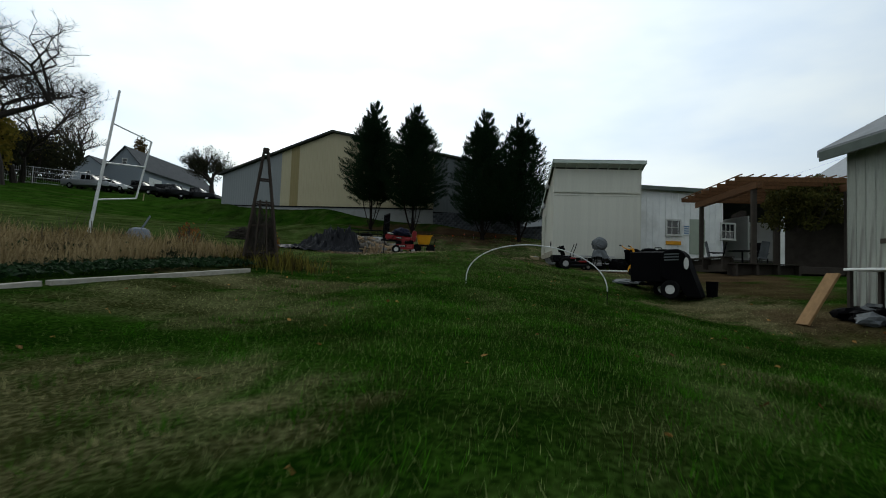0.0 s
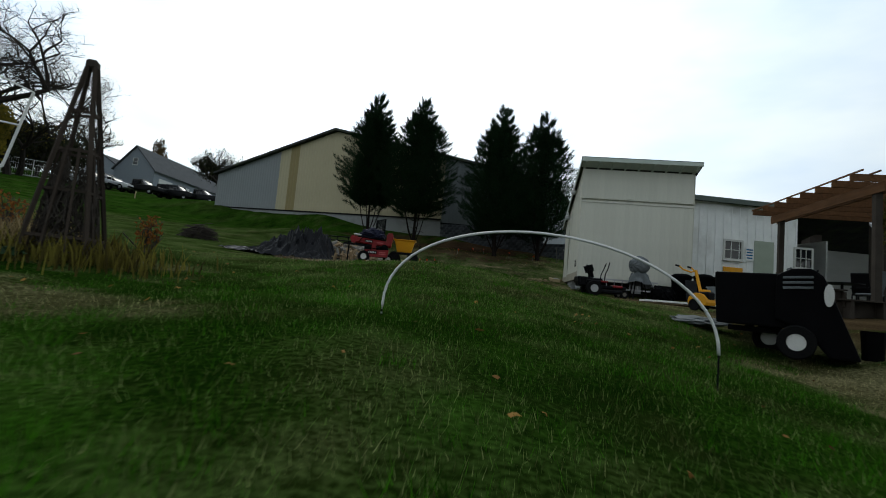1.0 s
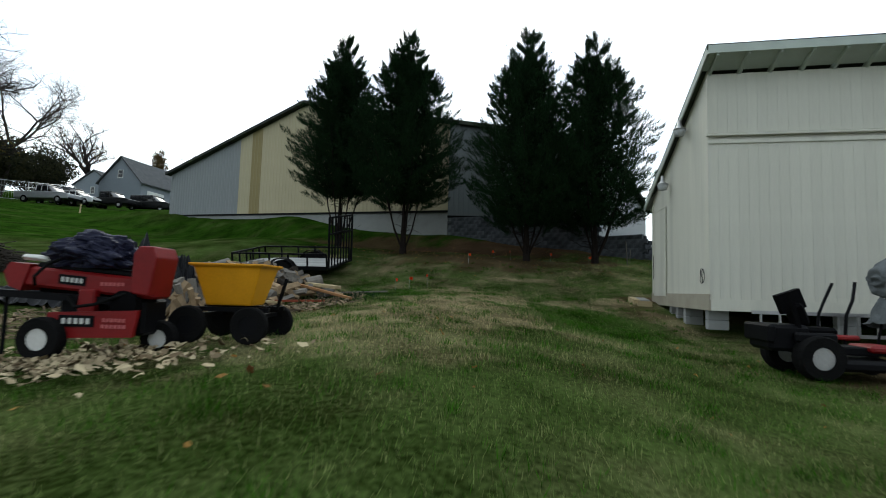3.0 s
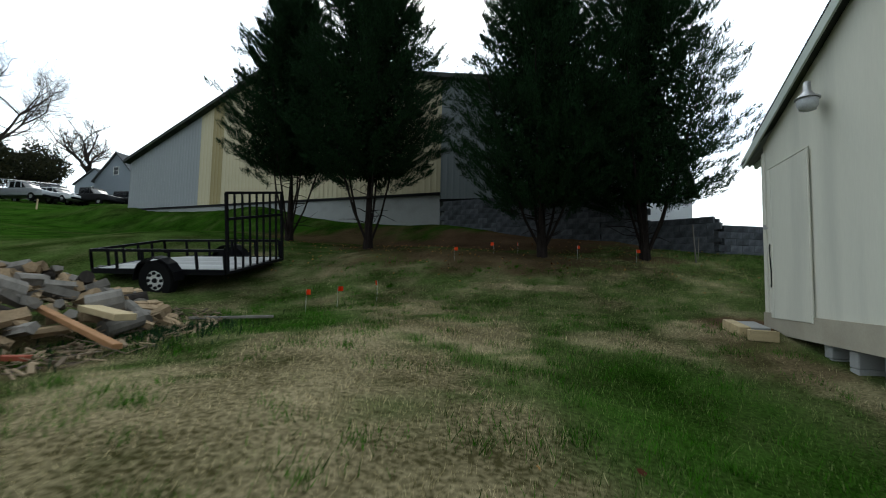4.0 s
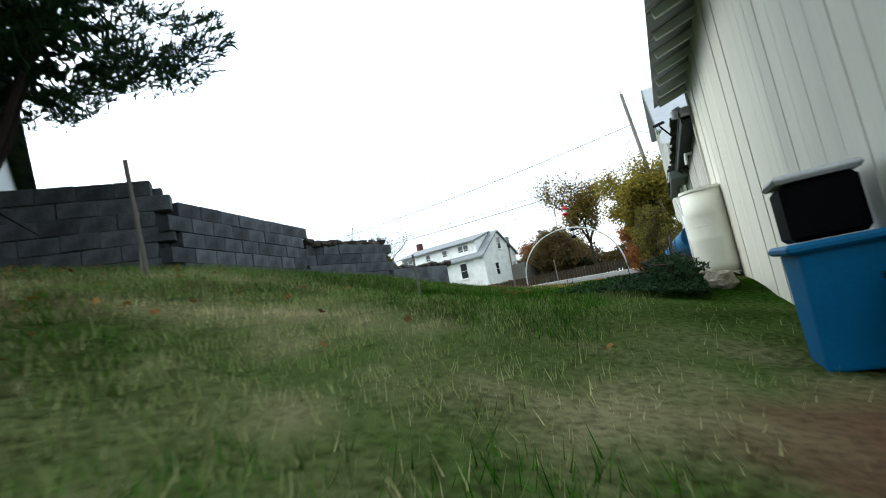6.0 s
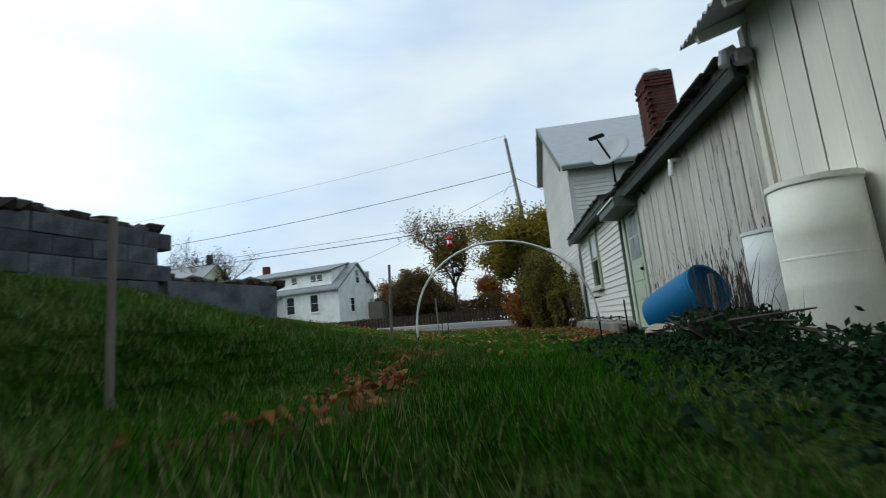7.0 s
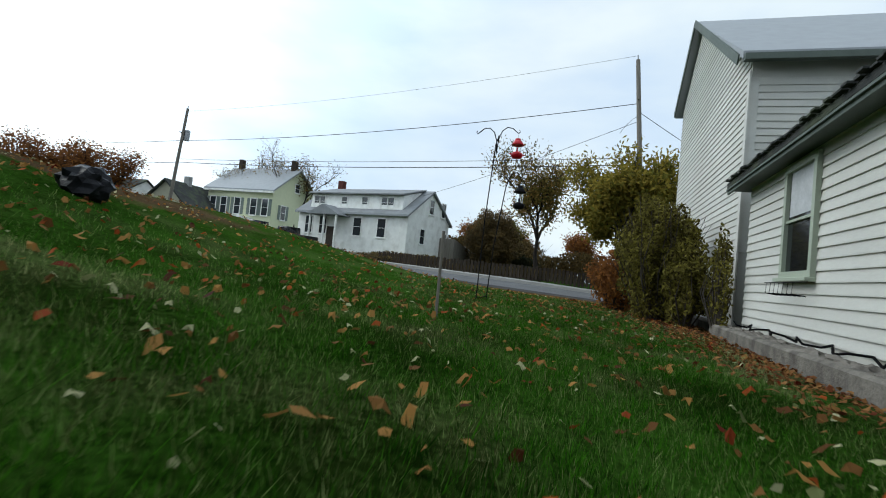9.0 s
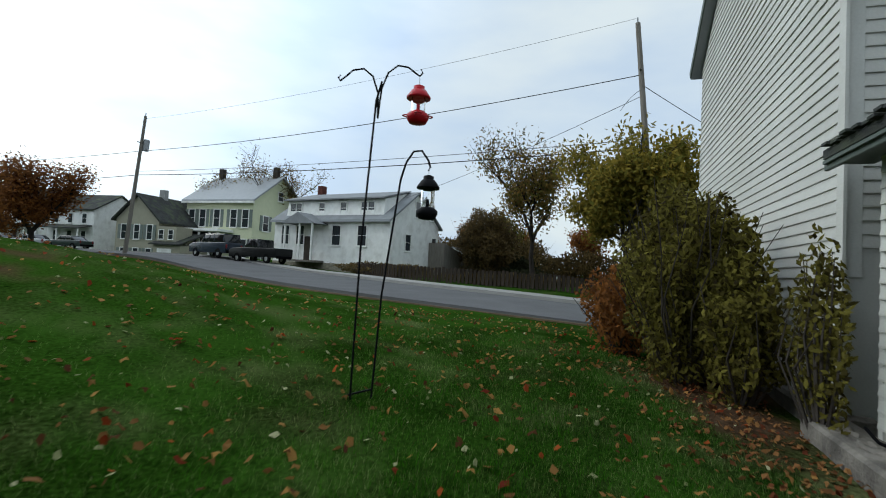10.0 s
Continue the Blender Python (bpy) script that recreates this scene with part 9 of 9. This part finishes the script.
def leaf_mass(name, m, label, category, dims, n, size, mat, seed, stems=0, stem_mat=None, thick=1.0):
    """A shrub or thicket: stems and many loose leaves in an uneven mass."""
    rt = random.Random(seed)
    t = thing(name, m, label, category)
    if stems:
        bm = B()
        for i in range(stems):
            a = rt.uniform(0, 6.283)
            q = rt.random() ** 0.6
            end = Vector((dims[0] * q * math.cos(a), dims[1] * q * math.sin(a), dims[2] * rt.uniform(0.40, 0.92)))
            st = Vector((0.25 * end.x, 0.25 * end.y, 0))
            mid = st.lerp(end, 0.5) + Vector((rt.gauss(0, 0.1), rt.gauss(0, 0.1), 0.1))
            tube(bm, [st, mid, end], [0.018 * thick, 0.012 * thick, 0.004 * thick], 4)
        tagged(part("stem", bm, stem_mat or M_TWIG, t), "", "", "", "stuff")
    vs, fs = [], []
    for _ in range(n):
        d = Vector((rt.gauss(0, 1), rt.gauss(0, 1), rt.gauss(0, 1))).normalized()
        lump = 0.72 + 0.42 * noise.noise(d * 1.9 + Vector((seed, 0, 0)))
        q = rt.random() ** 0.33 * lump
        p = Vector((d.x * dims[0] * q, d.y * dims[1] * q, dims[2] * 0.5 + d.z * dims[2] * 0.62 * q))
        if p.z < 0.02:
            p.z = rt.uniform(0.02, 0.4)
        u = Vector((rt.gauss(0, 0.8), rt.gauss(0, 0.8), rt.gauss(-0.7, 0.7))).normalized() * size * rt.uniform(0.5, 1.2)
        w = u.orthogonal().normalized() * size * rt.uniform(0.25, 0.55)
        o = len(vs)
        vs += [p - u, p + w, p + u, p - w]
        fs.append((o, o + 1, o + 2, o + 3))
    raw_part("foliage", vs, fs, mat, t)
    return t


leaf_mass("round_tree", at(60.5, 52.3), "broad round tree with brown and olive leaves", "tree", (3.6, 3.6, 6.6), 16000, 0.16, L_BROWN, 60, 60, M_BARK)
leaf_mass("house_shrub", at(27.15, 36.75, 12), "tall overgrown shrub against the white house wall", "shrub", (1.75, 1.15, 3.0), 19000, 0.058, L_BUSH, 61, 110)
leaf_mass("house_shrub", at(28.9, 37.75), "red-tinged shrub beside the white house", "shrub", (1.2, 1.0, 1.7), 3500, 0.07, L_RUST, 62, 40)
leaf_mass("house_shrub", at(26.1, 36.15, 8), "low dark shrub at the house footing", "shrub", (0.95, 0.60, 1.7), 5200, 0.055, L_BUSH, 56, 40)
leaf_mass("climbing_shrub", at(24.85, 35.62, 7), "thin climbing shrub against the clapboard wall", "shrub", (0.80, 0.22, 2.0), 1500, 0.050, L_BUSH, 63, 22)
leaf_mass("ground_ivy", at(12.35, 34.78, 8), "low dark ivy heaped before the water tanks", "ivy", (1.1, 0.36, 0.31), 2300, 0.026, L_IVY, 89, 30)
leaf_mass("ground_ivy", at(10.7, 34.55, 8), "low dark ivy spreading along the wall", "ivy", (1.0, 0.45, 0.30), 2000, 0.026, L_IVY, 90, 20)
leaf_mass("pergola_vine", pose(14.6, 20.2, 3.0, 0, 0, -33), "sprawling vine hanging over the pergola end", "vine", (2.0, 1.5, 2.3), 8000, 0.10, L_VINE, 64, 40)
leaf_mass("pointed_tree", at(-74, 118), "tall olive-brown pointed tree behind the garages", "tree", (2.3, 2.3, 13.0), 3200, 0.28, L_BROWN, 57, 40, M_BARK, 3.0)
leaf_mass("olive_thicket", at(-68, 84), "dark thicket under a bare tree", "thicket", (7, 5, 8), 9000, 0.22, L_DARKWOOD, 58, 60, M_BARK, 3.0)
leaf_mass("evergreen_thicket", at(-57, 58), "dark evergreen thicket on the hillside", "thicket", (7, 4, 7), 6000, 0.35, L_DARKWOOD, 65, 20)
leaf_mass("evergreen_thicket", at(-64, 72), "dark evergreen thicket on the hillside", "thicket", (8, 5, 8), 6000, 0.35, L_DARKWOOD, 66, 20)
leaf_mass("yellow_thicket", at(-53.5, 57), "yellow autumn bushes on the hillside", "thicket", (4, 3, 9), 4500, 0.3, L_YELLOW, 67, 20)
leaf_mass("street_hedge", at(47.9, 55.0, 80), "brown weedy growth along the fence", "hedge", (6.0, 0.9, 1.0), 3500, 0.12, L_WEED, 68, 60)
leaf_mass("street_hedge", at(47.6, 46.0, 88), "brown weedy growth along the fence", "hedge", (7.0, 0.8, 0.8), 3500, 0.12, L_WEED, 69, 60)
leaf_mass("far_hedge", at(63.5, 51.5, 75), "dark growth below the street trees", "hedge", (6.5, 1.6, 2.6), 6000, 0.16, L_DARKWOOD, 75, 30)
leaf_mass("far_hedge", at(60.5, 44.0, 78), "dark growth below the street trees", "hedge", (5.0, 1.5, 3.0), 5000, 0.16, L_BROWN, 76, 30)
for i, (x, y) in enumerate(((88.0, 66.0), (84.0, 57.0), (96.0, 60.0), (92.0, 76.0))):
    leaf_mass("far_wood", at(x, y, 70), "grey-brown bare growth behind the far yards", "trees", (7.5, 3.5, 6.0), 4200, 0.26, L_BROWN, 110 + i, 60, M_BARK, 2.0)
leaf_mass("far_hedge", at(60, 50, 75), "dark clipped hedge beyond the fence", "hedge", (5.0, 0.8, 1.3), 3000, 0.14, L_DARKWOOD, 70, 0)


def hill_fence():
    f = thing("wire_fence", pose(0, 0, 0), "grey wire mesh fence on the hillside", "fence")
    run = [Vector((-58.5, 64.5)), Vector((-56.8, 67.2)), Vector((-54.9, 70.1)), Vector((-56.5, 74.0)), Vector((-58.3, 78.0)), Vector((-60.0, 82.0))]
    for p in run:
        bm = B()
        cyl(bm, (p.x, p.y, ground_z(p.x, p.y) - 0.2), (p.x, p.y, ground_z(p.x, p.y) + 2.3), 0.05, 0.05, 6)
        part("post", bm, M_STEEL, f)
    for z in (0.1, 0.85, 1.6, 2.25):
        bm = B()
        tube(bm, [(p.x, p.y, ground_z(p.x, p.y) + z) for p in run], 0.025, 4)
        part("rail", bm, M_STEEL, f)
    bm = B()
    for p, q in zip(run, run[1:]):
        for i in range(14):
            w = p.lerp(q, i / 14)
            g = ground_z(w.x, w.y)
            cyl(bm, (w.x, w.y, g), (w.x, w.y, g + 2.25), 0.008, 0.008, 3)
    part("mesh_wire", bm, M_STEEL, f)


hill_fence()


# ---- weeds, ivy, fallen leaves, grass ----
def scatter_leaves(name, n, pick, size, mat, seed, label, flat=0.6, lift=0.02):
    rt = random.Random(seed)
    vs, fs = [], []
    for _ in range(n):
        x, y = pick(rt)
        z = ground_z(x, y) + lift + rt.uniform(0, 0.03)
        s = size * rt.uniform(0.5, 1.3)
        a = rt.uniform(0, 6.283)
        u = Vector((math.cos(a), math.sin(a), rt.gauss(0, 1 - flat))).normalized() * s
        w = Vector((-math.sin(a), math.cos(a), rt.gauss(0, 1 - flat))).normalized() * s * 0.75
        c = Vector((x, y, z))
        o = len(vs)
        k = rt.uniform(-0.3, 0.8) * s
        vs += [c - u, c - u * 0.35 + w * 0.9, c + u * 0.25 + w * 0.55 + Vector((0, 0, k)), c + u, c + u * 0.25 - w * 0.55 + Vector((0, 0, k)), c - u * 0.35 - w * 0.9]
        fs += [(o, o + 1, o + 2, o + 5), (o + 5, o + 2, o + 4), (o + 2, o + 3, o + 4)]
    ob = raw_part(name, vs, fs, mat)
    return tagged(ob, label, "leaves", "", "stuff")


def lawn_pick(r):
    while True:
        x, y = r.uniform(12, 33), r.uniform(35.2, 50)
        if y > 34.35 + 0.119 * (x - 13.28) + 0.3 and r.random() < 0.95 - 0.06 * max(0, y - 39) - 0.02 * max(0, x - 20) and r.random() < 0.06 + S((x - 13.5) / 3.5):
            return x, y


scatter_leaves("pale_leaves", 620, lawn_pick, 0.034, L_PALELEAF, 70, "scattered pale yellow-green fallen leaves", 0.55, 0.02)
scatter_leaves("red_leaves", 420, lawn_pick, 0.046, L_REDLEAF, 69, "scattered red and orange fallen leaves", 0.5, 0.02)
scatter_leaves("fallen_leaves", 2300, lawn_pick, 0.046, L_FALLEN, 71, "scattered brown and yellow fallen leaves", 0.55, 0.02)
scatter_leaves("drifted_leaves", 240, lambda r: (lambda t: (9.3 + 3.8 * t + r.gauss(0, 0.12), 36.55 + 0.72 * t + r.gauss(0, 0.08 + 0.08 * t)))(r.choice((r.random(), 0.5 + 0.09 * r.gauss(0, 1), 0.93 + 0.05 * r.gauss(0, 1)))), 0.034, L_RUSSET, 72, "brown leaves drifted along a shallow drain")
scatter_leaves("footing_leaves", 1500, lambda r: (lambda t: (18.5 + 11 * t, 34.95 + 1.3 * t + abs(r.gauss(0, 0.35 + 0.6 * t))))(r.random()), 0.036, L_RUSSET, 73, "dry leaves gathered along the house footing")
scatter_leaves("wood_chips", 620, lambda r: (r.gauss(-2.0, 0.70), r.gauss(20.85, 0.45)), 0.055, L_CHIP, 79, "pale split chips and bark strewn in the grass", 0.75, 0.03)
scatter_leaves("first_lawn_leaves", 260, lambda r: (r.uniform(-7, 7), r.uniform(1, 27)), 0.035, L_FALLEN, 74, "a few pale fallen leaves on the lawn")
scatter_leaves("cedar_litter", 900, lambda r: (r.uniform(-7, 8), 38.6 + r.gauss(0, 1.4)), 0.03, L_FALLEN, 75, "dry litter under the cedars")
scatter_leaves("ivy_patch", 11000, lambda r: (lambda t: (9.6 + 4.7 * t, 34.15 + 0.35 * t + min(1.4, abs(r.gauss(0, 0.50)))))(r.random()), 0.024, L_IVY, 76, "low dark ivy and weeds along the workshop", 0.35, 0.05)
scatter_leaves("bed_plants", 5200, lambda r: (lambda t, q: (-6.5 + 2.2 * t - q * 0.95, 3.0 + 8.6 * t + q * 0.25))(r.random(), abs(r.gauss(0, 1.0)) + 0.12 + 0.4 * r.random()), 0.06, L_IVY, 77, "low dark withered plants in the garden bed", 0.25, 0.10)


def weeds(name, n, pick, hmin, hmax, mat, seed, label, wide=1.0):
    rt = random.Random(seed)
    vs, fs = [], []
    for _ in range(n):
        x, y = pick(rt)
        z = ground_z(x, y)
        h = rt.uniform(hmin, hmax) * (0.45 + 1.1 * max(0.0, noise.noise(Vector((x * 0.9, y * 0.9, 7.0))) + 0.35))
        lx, ly = rt.gauss(0, 0.22) * h, rt.gauss(0, 0.22) * h
        a = rt.uniform(0, 6.283)
        w = rt.uniform(0.006, 0.016) * wide
        cx, sx = math.cos(a) * w, math.sin(a) * w
        o = len(vs)
        vs += [(x - cx, y - sx, z), (x + cx, y + sx, z), (x + lx * 0.4 + cx, y + ly * 0.4 + sx, z + h * 0.6), (x + lx * 0.4 - cx, y + ly * 0.4 - sx, z + h * 0.6), (x + lx, y + ly, z + h)]
        fs += [(o, o + 1, o + 2, o + 3), (o + 3, o + 2, o + 4)]
    return tagged(raw_part(name, vs, fs, mat), label, "weeds", "", "stuff")


def bed_pick(r):
    while True:
        t, q = r.random(), r.uniform(0.5, 5.5)
        x, y = -11.5 + 7.0 * t - q * 0.7, 6.5 + 6.0 * t + q * 0.7
        if r.random() < 0.15 + 1.6 * max(0.0, noise.noise(Vector((x * 0.8, y * 0.8, 2.0))) + 0.15):
            return x, y


weeds("straw_weeds", 11000, lambda r: (lambda t, q: (-6.4 + 2.4 * t - q, 4.0 + 9.0 * t + 0.3 * q))(r.random(), 1.0 + 5.0 * r.random() ** 1.3), 0.25, 0.62, L_STRAW, 88, "tall pale straw-coloured weeds in the bed", 0.7)
weeds("dead_weeds", 9000, bed_pick, 0.10, 0.48, L_WEED, 81, "tall dead straw-coloured weeds in the bed")
weeds("bed_stalks", 420, bed_pick, 0.35, 1.0, M_TWIG, 85, "thin brown dead stalks in the bed", 0.5)
leaf_mass("bed_shrub", at(-7.7, 14.6), "small red-brown twiggy bush in the bed", "shrub", (0.45, 0.45, 0.95), 260, 0.05, L_RUST, 86, 26)
leaf_mass("bed_shrub", at(-5.6, 15.6), "small red-brown twiggy bush in the bed", "shrub", (0.35, 0.35, 0.85), 200, 0.05, L_RUST, 87, 22)
for i in range(26):
    bx, by = bed_pick(heap)
    leaf_mass("bed_plant", at(bx * 0.35 - 0.65 * 5.6, by * 0.35 + 0.65 * 9.6), "low dark leafy plant in the bed", "plant", (0.30, 0.30, 0.26), 110, 0.08, L_DARKWOOD if i % 2 else L_IVY, 100 + i)
weeds("obelisk_weeds", 1100, lambda r: (-4.75 + r.gauss(0, 0.6), 12.75 + r.gauss(0, 0.6)), 0.15, 0.5, L_BUSH, 82, "dead weeds round the obelisk")
weeds("tank_weeds", 150, lambda r: (12.75 + r.gauss(0, 0.5), 34.68 + r.gauss(0, 0.10)), 0.25, 0.62, M_TWIG, 83, "dark dead weed stems by the tanks", 0.22)
weeds("pile_weeds", 900, lambda r: (-2.3 + r.gauss(0, 0.5), 29.3 + r.gauss(0, 0.9)), 0.05, 0.16, L_IVY, 84, "green weeds round the firewood", 0.6)


def near_path(x, y, r):
    cx = 0.11 + 1.4 * S(y / 10) if y < 30 else 1.5
    return r.random() < max(0.10, 1.1 - abs(x - cx) / 6.0)


grass_blades("lawn_blades", 620000, (-7.5, 9.5, 0.2, 36.0), 0.025, 0.065, 91, near_path)
grass_blades("back_lawn_blades", 480000, (3.0, 29.0, 34.2, 43.0), 0.025, 0.07, 92, lambda x, y, r: y > 34.1 + 0.119 * (x - 13.28) + (0.9 if x < 17 else 0.6) and r.random() < max(0.12, 1.2 - abs(y - 36.6) / 4.5))
grass_blades("bank_grass_blades", 60000, (5.0, 16.0, 36.5, 40.0), 0.04, 0.11, 93)
grass_tufts("grass_tufts", 520, lambda r: (r.uniform(-3.5, 6.0), r.uniform(22.0, 37.0)), 94)
grass_tufts("back_grass_tufts", 420, lambda r: (lambda x: (x, 35.6 + 0.13 * (x - 14) + abs(r.gauss(0, 1.6))))(r.uniform(7, 24)), 95)
grass_tufts("front_grass_tufts", 420, lambda r: (r.uniform(-3.5, 5.5), r.uniform(1.0, 22.0)), 96)
